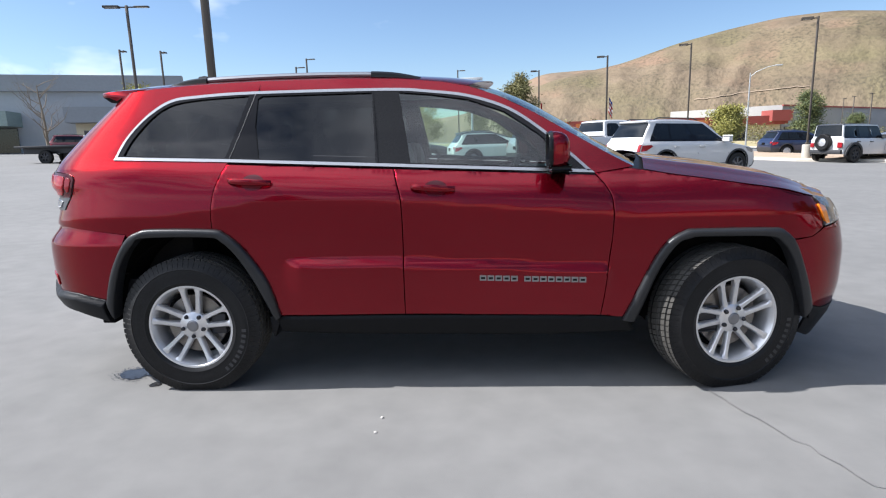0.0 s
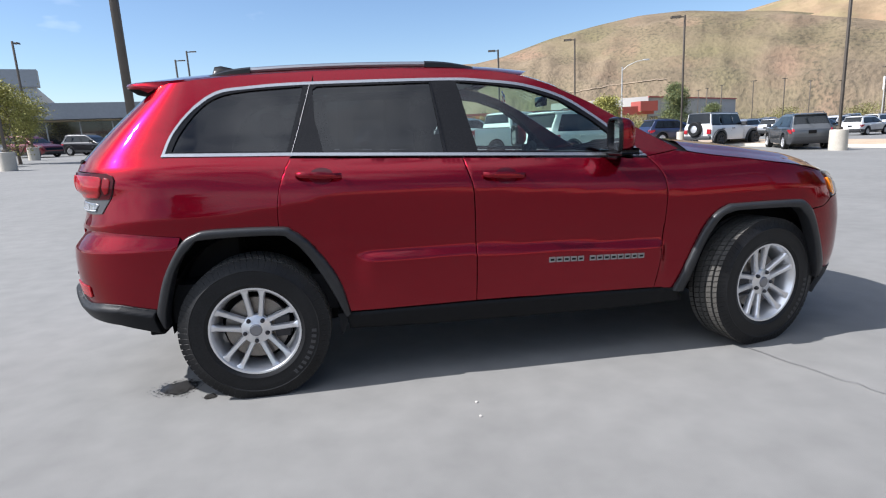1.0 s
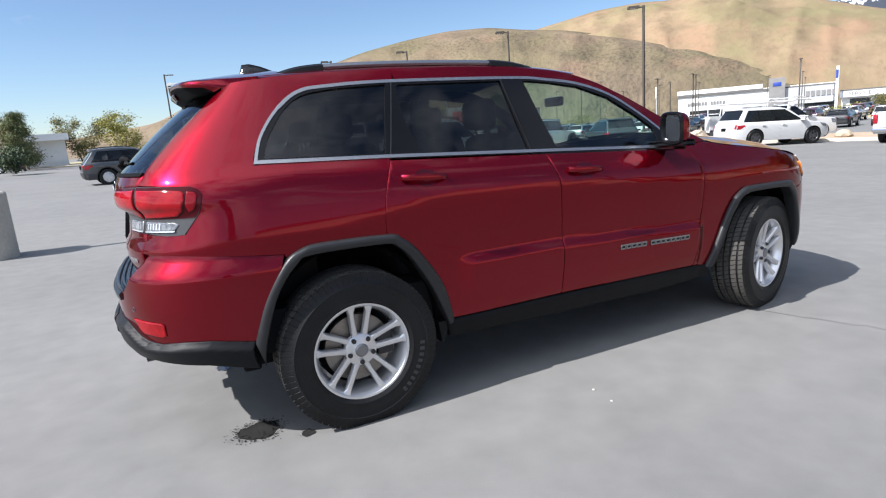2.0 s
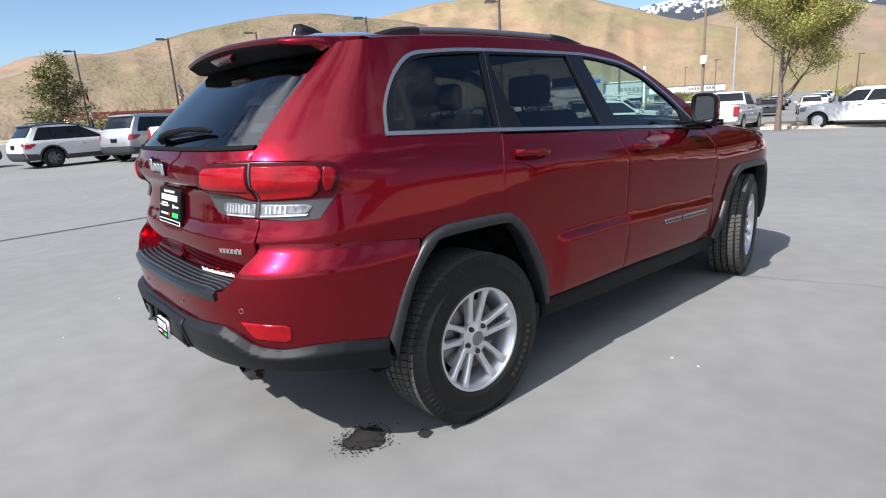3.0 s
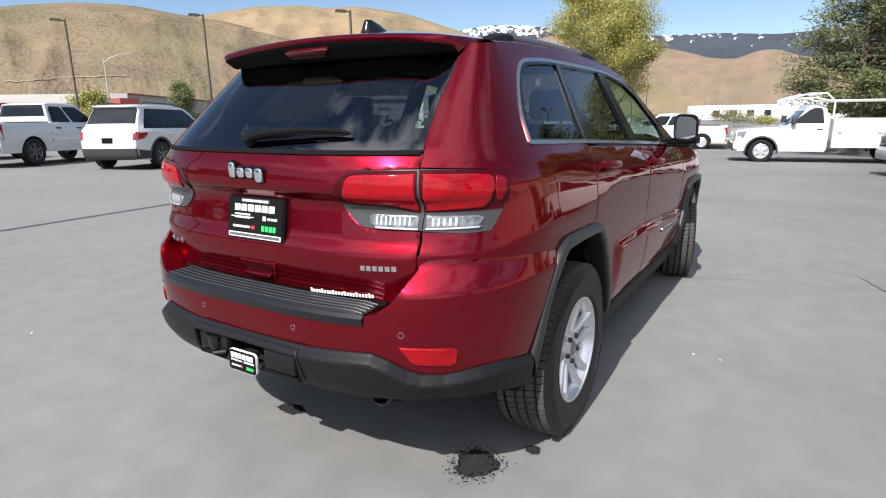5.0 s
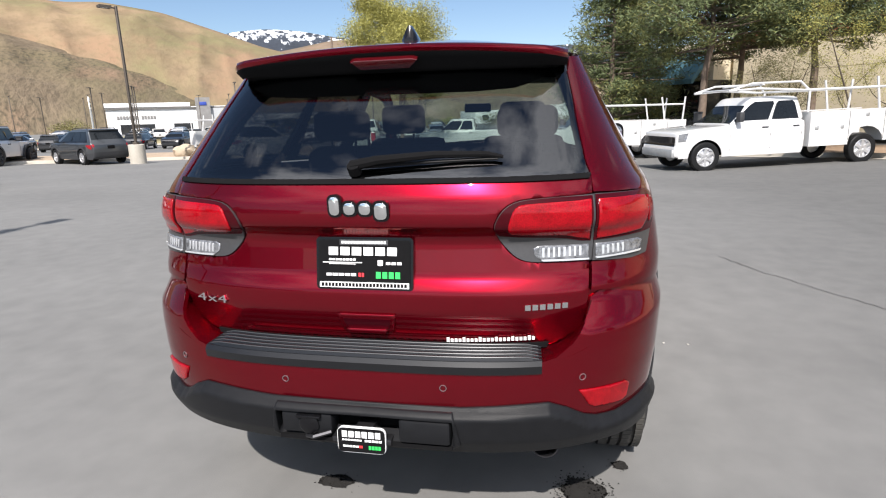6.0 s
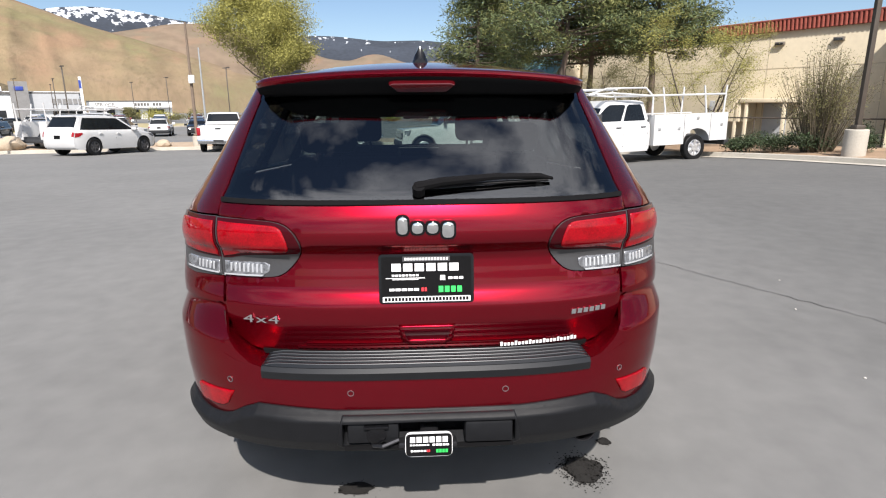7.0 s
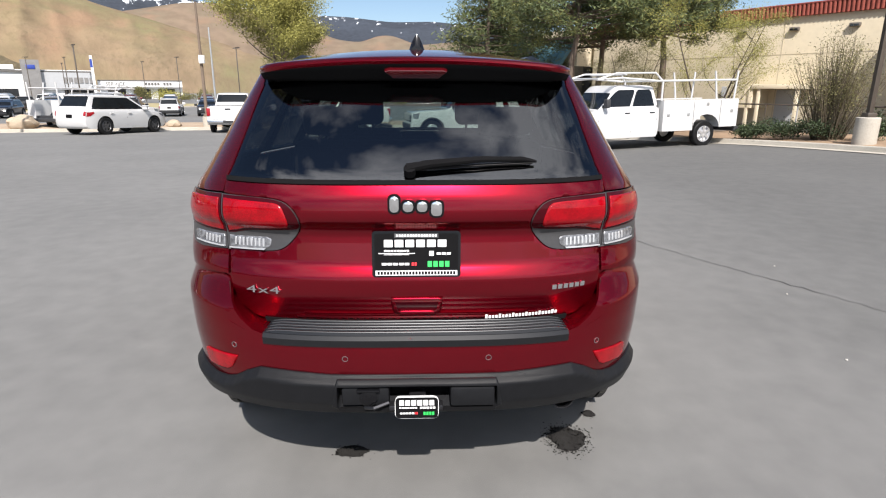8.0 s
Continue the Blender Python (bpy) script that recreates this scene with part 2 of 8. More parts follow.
def spline(pts, n=6, closed=False):
    """Points along a Catmull-Rom curve."""
    pts = [np.array(p, float) for p in pts]
    out = []
    m = len(pts)
    for i in range(m if closed else m - 1):
        p0, p1, p2, p3 = (pts[(i + k) % m] if closed else pts[min(max(i + k, 0), m - 1)] for k in (-1, 0, 1, 2))
        for j in range(n):
            t = j / n
            out.append(tuple(0.5 * (2 * p1 + (p2 - p0) * t + (2 * p0 - 5 * p1 + 4 * p2 - p3) * t * t + (3 * p1 - p0 - 3 * p2 + p3) * t ** 3)))
    if not closed:
        out.append(tuple(pts[-1]))
    return out


def inside(px, py, poly):
    poly = np.asarray(poly, float)
    x0, y0 = poly[:, 0], poly[:, 1]
    x1, y1 = np.roll(x0, -1), np.roll(y0, -1)
    res = np.zeros(len(px), bool)
    for a, b, c, d in zip(x0, y0, x1, y1):
        if b != d:
            hit = ((b > py) != (d > py)) & (px < (c - a) * (py - b) / (d - b) + a)
            res ^= hit
    return res


def densify(poly, step):
    out = []
    for (a, b), (c, d) in zip(poly, list(poly[1:]) + [poly[0]]):
        k = max(1, int(math.hypot(c - a, d - b) / step + 0.5))
        out += [(a + (c - a) * i / k, b + (d - b) * i / k) for i in range(k)]
    return out


def shrink(poly, d):
    """The outline moved inwards by d."""
    p = np.array(poly)
    area = 0.5 * np.sum(p[:, 0] * np.roll(p[:, 1], -1) - np.roll(p[:, 0], -1) * p[:, 1])
    t = np.roll(p, -1, axis=0) - np.roll(p, 1, axis=0)
    n = np.stack([-t[:, 1], t[:, 0]], axis=1) / (np.linalg.norm(t, axis=1)[:, None] + 1e-9) * np.sign(area)
    return [tuple(q) for q in p + n * d]


def fill(outline, holes=(), step=0.03, edge=0.0):
    """Triangles that fill an outline with holes, on an even grid."""
    loops = [densify(p, step) for p in (outline, *holes)]
    edges, pts = [], []
    for lp in loops:
        o = len(pts)
        pts += lp
        edges += [(o + i, o + (i + 1) % len(lp)) for i in range(len(lp))]
    rim = np.array(pts)
    extra = []
    if edge:
        for lp, sign in [(loops[0], 1)] + [(h, -1) for h in loops[1:]]:
            for q in (0.4, 1.0):
                extra += shrink(lp, sign * edge * q)
    gx, gy = np.meshgrid(np.arange(rim[:, 0].min(), rim[:, 0].max(), step), np.arange(rim[:, 1].min(), rim[:, 1].max(), step))
    gx, gy = gx.ravel(), gy.ravel()
    if extra:
        ex = np.array(extra)
        gx, gy = np.concatenate([ex[:, 0], gx]), np.concatenate([ex[:, 1], gy])
    near = 0.3 * edge if edge else 0.45 * step
    ok = inside(gx, gy, loops[0])
    for h in loops[1:]:
        ok &= ~inside(gx, gy, h)
    gx, gy = gx[ok], gy[ok]
    if len(gx):
        far = np.array([((rim[:, 0] - a) ** 2 + (rim[:, 1] - b) ** 2).min() > near ** 2 for a, b in zip(gx, gy)])
        pts = pts + list(zip(gx[far], gy[far]))
    vs, _, fs, *_ = geometry.delaunay_2d_cdt([Vector(p) for p in pts], edges, [], 0, 1e-6)
    vs = np.array([(v.x, v.y) for v in vs])
    tri = np.array([f for f in fs if len(f) == 3])
    c = vs[tri].mean(axis=1)
    ok = inside(c[:, 0], c[:, 1], loops[0])
    for h in loops[1:]:
        ok &= ~inside(c[:, 0], c[:, 1], h)
    return vs, tri[ok]


def skin(bm, outline, surface, holes=(), off=0.0, depth=0.012, step=0.03, edge=0.0):
    """A panel of a curved surface(u, v) cut to an outline, with turned-in edges."""
    uv, tri = fill(outline, holes, step, edge)
    u, v = uv[:, 0], uv[:, 1]
    e = 2e-3
    p = surface(u, v)
    n = np.cross(surface(u + e, v) - surface(u - e, v), surface(u, v + e) - surface(u, v - e))
    n /= np.linalg.norm(n, axis=1)[:, None] + 1e-12
    away = p - np.stack([np.clip(p[:, 0], -1.3, 1.2), 0 * u, 0 * u + 0.8], axis=1)
    n *= np.sign((n * away).sum(axis=1))[:, None]
    lift = np.full(len(u), off)
    edged = edge > 0
    if edge:
        rim = np.concatenate([np.array(lp) for lp in (outline, *holes)])
        ahead = np.concatenate([np.roll(np.array(lp), -1, axis=0) for lp in (outline, *holes)])
        run = ahead - rim
        long = (run ** 2).sum(axis=1) + 1e-12
        d = []
        for a, b in zip(u, v):
            to = np.array([a, b]) - rim
            part_way = np.clip((to * run).sum(axis=1) / long, 0, 1)[:, None]
            d.append(math.sqrt(((to - part_way * run) ** 2).sum(axis=1).min()))
        d = np.array(d)
        k = np.clip(1 - d / edge, 0, 1)
        lift = off - edge * (1 - np.sqrt(1 - 0.9 * k * k))
    top, low = p + lift[:, None] * n, p + (off - depth) * n
    vs = [bm.verts.new(c) for c in top]
    count = {}
    for t in tri:
        a, b, c = t
        g = np.cross(top[b] - top[a], top[c] - top[a])
        if g @ n[a] < 0:
            a, b, c = a, c, b
        bm.faces.new((vs[a], vs[b], vs[c]))
        for i, j in ((a, b), (b, c), (c, a)):
            count[(i, j)] = count.get((i, j), 0) + 1
    if depth:
        edge, back = {}, {}
        for i, j in [k for k in count if (k[1], k[0]) not in count]:
            for q in (i, j):
                if q not in back:
                    edge[q], back[q] = bm.verts.new(top[q]), bm.verts.new(low[q])
            bm.faces.new((edge[j], edge[i], back[i], back[j]))
    if edged:
        n[k > 0] = 0
    return n

# ---- ground ----
def past(q, d):
    """How far q lies outside -d..d, eased in."""
    return math.copysign(math.sqrt(max(0, abs(q) - d) ** 2 + 1.0) - 1.0 if abs(q) > d else 0, q)


def ground_z(x, y):
    east = -0.026 * past(min(max(x, -60), 45), 2.5)
    if y > -4:
        return east + 0.006 * past(min(max(y, 0), 60), 6)
    return east + 0.032 * past(min(-y, 14), 4.2)           # the lot rises towards the mulch bed


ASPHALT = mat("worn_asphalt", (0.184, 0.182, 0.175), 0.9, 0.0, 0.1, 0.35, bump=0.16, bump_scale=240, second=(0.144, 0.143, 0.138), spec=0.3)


def darker_south(m, y0, y1, share):
    """Multiplies the base colour darker towards the south (-y) of the lot, with a ragged edge."""
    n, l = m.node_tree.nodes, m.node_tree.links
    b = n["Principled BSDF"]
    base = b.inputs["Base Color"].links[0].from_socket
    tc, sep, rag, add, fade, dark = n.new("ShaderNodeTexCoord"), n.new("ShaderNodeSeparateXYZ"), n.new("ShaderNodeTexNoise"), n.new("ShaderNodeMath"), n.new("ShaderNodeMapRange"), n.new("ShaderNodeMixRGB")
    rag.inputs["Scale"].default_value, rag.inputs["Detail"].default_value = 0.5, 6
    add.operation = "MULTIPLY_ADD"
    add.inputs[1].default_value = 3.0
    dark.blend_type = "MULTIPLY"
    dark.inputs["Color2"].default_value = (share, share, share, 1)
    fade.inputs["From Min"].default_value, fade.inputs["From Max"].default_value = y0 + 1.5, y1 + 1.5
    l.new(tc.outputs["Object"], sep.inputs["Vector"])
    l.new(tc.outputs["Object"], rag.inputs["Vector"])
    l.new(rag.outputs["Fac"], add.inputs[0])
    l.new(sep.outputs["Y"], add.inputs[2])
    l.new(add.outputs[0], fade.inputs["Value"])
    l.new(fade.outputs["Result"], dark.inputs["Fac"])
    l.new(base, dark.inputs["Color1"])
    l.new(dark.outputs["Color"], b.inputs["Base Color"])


darker_south(ASPHALT, -1.2, -5.0, 0.70)
bm = bmesh.new()
ticks = sorted(set([-3500, -1500, -600, -250, -120] + [s * v for v in (0, 1, 2, 3, 4, 5, 6, 7, 8, 9, 10, 11, 12, 13, 14, 16, 18, 20, 25, 30, 36, 43, 50, 60, 80) for s in (-1, 1)] + [120, 250, 600, 1500, 3500]))
grid_sheet(bm, ticks, ticks, lambda x, y: (x, y, ground_z(x, y)))
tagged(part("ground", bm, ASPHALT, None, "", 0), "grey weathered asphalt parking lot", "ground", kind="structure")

# ---- the red car: shape of its body ----
XC, XF = -1.67, 1.35                                     # where the tail and the nose begin to round
TURN = np.linspace(0, math.pi / 2, 5000)
TAIL_U = np.sin(TURN) / (np.sin(TURN) ** 3.2 + np.abs(np.cos(TURN)) ** 3.2) ** (1 / 3.2)
TAIL_W = np.cos(TURN) / (np.sin(TURN) ** 3.2 + np.abs(np.cos(TURN)) ** 3.2) ** (1 / 3.2)
TAIL_W[-1] = 0
TAIL_S = np.concatenate([[0], np.cumsum(np.hypot(np.diff(TAIL_U) * 0.75, np.diff(TAIL_W) * 0.92))])
ARC = TAIL_S[-1]                                         # length of the rounded quarter

side_low = curve([0.25, 0.40, 0.455, 0.56, 0.76, 0.85, 1.04, 1.05, 1.20, 1.4, 1.8], [0.86, 0.895, 0.908, 0.918, 0.924, 0.930, 0.938, 0.938, 0.914, 0.906, 0.906], 0.006)
crease = curve([-1.9, -1.5, -1.2, -0.98, -0.27, 0.82, 1.06, 1.8], [0.99, 0.99, 1.02, 1.07, 1.045, 0.945, 0.92, 0.90], 0.10)   # height of the door crease along the side
shoulder = curve([-0.6, -0.18, -0.12, -0.05, 0.0, 0.1, 0.42, 0.5], [0, 0, 0.003, 0.026, 0.062, 0.114, 0.279, 0.326], 0.016)
tail_flat = curve([0.30, 0.80, 0.90, 0.955, 0.985, 1.0, 1.10, 1.13, 1.148, 1.19, 1.235, 1.285, 1.63, 1.72], [-2.33, -2.37, -2.400, -2.403, -2.385, -2.377, -2.362, -2.378, -2.405, -2.410, -2.401, -2.379, -1.985, -1.87], 0.007)


def tail_x(z):
    return tail_flat(z) - 0.018 * np.sin(np.pi * np.clip((z - 1.285) / 0.345, 0, 1))


bump_x = curve([0.36, 0.45, 0.52, 0.60, 0.69, 0.78, 0.845, 0.86, 0.92, 0.95], [-2.31, -2.41, -2.455, -2.47, -2.477, -2.475, -2.466, -2.453, -2.398, -2.390], 0.006)
bump_w = curve([0.36, 0.45, 0.55, 0.68, 0.80, 0.845, 0.86, 0.92, 0.95], [0.88, 0.90, 0.922, 0.938, 0.946, 0.948, 0.943, 0.925, 0.924], 0.006)
nose_x = curve([0.15, 0.22, 0.35, 0.5, 0.7, 0.85, 0.95, 1.02, 1.1], [2.08, 2.16, 2.24, 2.27, 2.27, 2.23, 2.17, 2.1, 1.98], 0.02)


def smooth01(q):
    q = np.clip(q, 0, 1)
    return q * q * (3 - 2 * q)


def half_width(x, z):
    x = np.clip(x, -1.9, 0.95)
    low = z - (crease(x) - 1.045) * smooth01((z - 0.55) / 0.3) * (1 - smooth01((z - 1.16) / 0.2))
    w = side_low(low) - shoulder(z - (1.296 - (x + 1.87) * 0.0544))
    zt = np.interp(x, [-0.9, -0.26, 0.82], [0.748, 0.753, 0.693])
    zl = np.interp(x, [-0.9, -0.26, 0.82], [0.705, 0.681, 0.639])
    ledge = smooth01((zt - z) / (zt - zl)) * (0.2 + 0.8 * np.clip((z - 0.42) / (zl - 0.42), 0, 1))
    return w + 0.026 * ledge * smooth01((x + 0.93) / 0.12) * (1 - smooth01((x - 0.79) / 0.05))


def wrapped(r, z, bumper=False):
    """The place on the body at r metres round from the middle of the tail (right side negative) and height z."""
    r, z = np.asarray(r, float), np.asarray(z, float)
    a, side = np.abs(r), np.where(r < 0, -1.0, 1.0)
    straight = XC + (a - ARC)
    u, w = np.interp(ARC - a, TAIL_S, TAIL_U), np.interp(ARC - a, TAIL_S, TAIL_W)
    uf, wf = np.interp(straight - XF, TAIL_S, TAIL_U), np.interp(straight - XF, TAIL_S, TAIL_W)
    tx = bump_x(z) if bumper else tail_x(z)
    x = np.where(a < ARC, XC + u * (tx - XC), np.where(straight > XF, XF + uf * (nose_x(z) - XF), straight))
    wide = bump_w(z) if bumper else half_width(np.where(a < ARC, XC, straight), z)
    y = side * wide * np.where(a < ARC, w, np.where(straight > XF, wf, 1.0))
    return np.stack([x, y, z + 0 * r], axis=-1)


def bumper_skin(r, z):
    return wrapped(r, z, True)


def rx(x, z, bumper=False):
    """r of a place given by its x and z, on the flank."""
    if XC <= x <= XF:
        return ARC + x - XC
    if x > XF:
        return ARC + XF - XC + float(np.interp((x - XF) / (float(nose_x(z)) - XF), TAIL_U, TAIL_S))
    tx = float(bump_x(z) if bumper else tail_x(z))
    return ARC - float(np.interp((XC - x) / (XC - tx), TAIL_U, TAIL_S))


def ry(y, z, bumper=False):
    """r of a place given by its y and z, on the tail."""
    wide = float(bump_w(z) if bumper else half_width(XC, z))
    return math.copysign(ARC - float(np.interp(-abs(y) / wide, -TAIL_W, TAIL_S)), y)


def flank(pts, bumper=False):
    return [(rx(x, z, bumper), z) for x, z in pts]


def rear(pts, bumper=False):
    return [(ry(y, z, bumper), z) for y, z in pts]


def mirror(poly, side):
    return [(side * r, z) for r, z in poly]


def body_panel(name, outline, material, parent, side=1, label="", holes=(), off=0.0, depth=0.014, step=0.03, surface=wrapped, edge=0.0):
    bm = bmesh.new()
    normals = skin(bm, mirror(outline, side), surface, [mirror(h, side) for h in holes], off, depth, step, edge)
    ob = part(name, bm, material, parent, label, recalc=False)
    rest = len(ob.data.vertices) - len(normals)
    ob.data.normals_split_custom_set_from_vertices([tuple(n) for n in normals] + [(0, 0, 0)] * rest)
    return ob


GALVCAP = mat("grey_hub_cap", (0.22, 0.22, 0.23), 0.35, 0.7, 0.08)
car = thing("car", "cherry red mid-size SUV with dark rear glass, parked on the asphalt", "car")


def even(pts, n):
    """n points at even steps along a line."""
    p = np.array(pts, float)
    run = np.concatenate([[0], np.cumsum(np.hypot(*np.diff(p, axis=0).T))])
    at = np.linspace(0, run[-1], n)
    return np.stack([np.interp(at, run, p[:, 0]), np.interp(at, run, p[:, 1])], axis=1)


def arch_strip(outer, inner, side):
    """A rounded plastic strip along a wheel arch, between two lines on the flank."""
    a, b = even(flank(outer), 110), even(flank(inner), 110)
    rows = []
    for q, lift in ((-0.10, -0.02), (-0.10, 0.008), (-0.04, 0.018), (0.10, 0.025), (0.35, 0.028), (0.70, 0.028), (0.92, 0.025), (1.0, 0.018), (1.02, 0.0), (1.02, -0.05)):
        c = (1 - q) * a + q * b
        r, z, e = side * c[:, 0], c[:, 1], 2e-3
        n = np.cross(wrapped(r + e, z) - wrapped(r - e, z), wrapped(r, z + e) - wrapped(r, z - e))
        n /= np.linalg.norm(n, axis=1)[:, None]
        n *= np.where(n[:, 1] * side < 0, -1.0, 1.0)[:, None]
        rows.append(wrapped(r, z) + n * lift)
    bm = bmesh.new()
    grid_sheet(bm, range(len(rows)), range(110), lambda i, j: tuple(rows[i][j]))
    part("arch_moulding", bm, ARCHGREY, car, "dark grey plastic wheel arch moulding", 50)


# side windows, seams and arches as (x, z) on the flank
WIN_TOP = spline([(-1.823, 1.289), (-1.775, 1.407), (-1.676, 1.528), (-1.56, 1.606), (-1.409, 1.628), (-1.09, 1.641), (-0.36, 1.637), (-0.116, 1.619), (0.101, 1.587), (0.315, 1.512), (0.491, 1.391), (0.633, 1.263), (0.722, 1.178)], 5)
WIN_LOW = [(0.748, 1.156), (0.30, 1.181), (-0.304, 1.214), (-1.20, 1.262), (-1.79, 1.288)]
WINDOWS = WIN_TOP + WIN_LOW
ARCH_REAR = spline([(-1.925, 0.515), (-1.862, 0.70), (-1.765, 0.855), (-1.69, 0.905), (-1.60, 0.921), (-1.283, 0.912), (-1.215, 0.888), (-1.13, 0.81), (-1.012, 0.622), (-0.958, 0.422)], 5)
ARCH_REAR_IN = spline([(-1.895, 0.42), (-1.875, 0.535), (-1.805, 0.73), (-1.715, 0.846), (-1.643, 0.878), (-1.30, 0.874), (-1.23, 0.845), (-1.165, 0.775), (-1.07, 0.61), (-0.985, 0.405)], 5)
ARCH_FRONT = spline([(0.905, 0.375), (1.02, 0.648), (1.105, 0.795), (1.19, 0.852), (1.26, 0.862), (1.62, 0.858), (1.70, 0.835), (1.76, 0.77), (1.82, 0.64), (1.90, 0.425)], 5)
ARCH_FRONT_IN = spline([(0.965, 0.37), (1.064, 0.64), (1.15, 0.785), (1.22, 0.818), (1.29, 0.826), (1.60, 0.82), (1.675, 0.79), (1.735, 0.72), (1.795, 0.59), (1.865, 0.36)], 5)
under_arch = lambda pts, wx: [(wx + (x - wx) * 0.972, 0.40 + (z - 0.40) * 0.975) for x, z in pts]
REAR_CUT, FRONT_CUT = under_arch(ARCH_REAR, -1.45), under_arch(ARCH_FRONT, 1.41)
DOOR_REAR_EDGE = spline([(-1.20, 1.255), (-1.232, 1.19), (-1.264, 1.10), (-1.28, 1.0), (-1.283, 0.900)], 4)
DOOR_MID_EDGE = spline([(-0.304, 1.208), (-0.285, 1.13), (-0.264, 1.03), (-0.262, 0.75), (-0.267, 0.42)], 4)
DOOR_FRONT_EDGE = spline([(0.752, 1.15), (0.80, 1.09), (0.828, 1.02), (0.832, 0.89), (0.815, 0.69), (0.783, 0.398)], 4)
GUTTER = [(-1.70, 1.668), (-1.45, 1.688), (-1.06, 1.70), (-0.6, 1.70), (-0.30, 1.69), (-0.05, 1.665)]
PILLAR = [(-0.05, 1.665), (0.10, 1.635), (0.26, 1.578), (0.455, 1.478), (0.65, 1.360), (0.84, 1.245), (0.95, 1.185)]
FENDER_TOP = [(0.95, 1.185), (1.02, 1.165), (1.174, 1.137), (1.35, 1.112), (1.463, 1.092), (1.70, 1.055), (1.86, 1.01)]

LAMP = spline([(0.672, 1.2325), (0.577, 1.231), (0.50, 1.228), (0.462, 1.223), (0.435, 1.212), (0.415, 1.194), (0.401, 1.170), (0.395, 1.148), (0.401, 1.122), (0.418, 1.092), (0.445, 1.063), (0.470, 1.047), (0.50, 1.040), (0.56, 1.037), (0.672, 1.036)], 2)  # inner half, (y, z)
LAMP_OUT = [(-2.16, 1.231), (-2.085, 1.223), (-2.056, 1.210), (-2.046, 1.190), (-2.055, 1.150), (-2.09, 1.085), (-2.135, 1.028), (-2.2, 1.024)]  # outer half, (x, z)
GATE_SIDE = [(0.668, 1.034), (0.668, 0.95), (0.665, 0.885), (0.648, 0.825), (0.60, 0.79), (0.556, 0.778)]

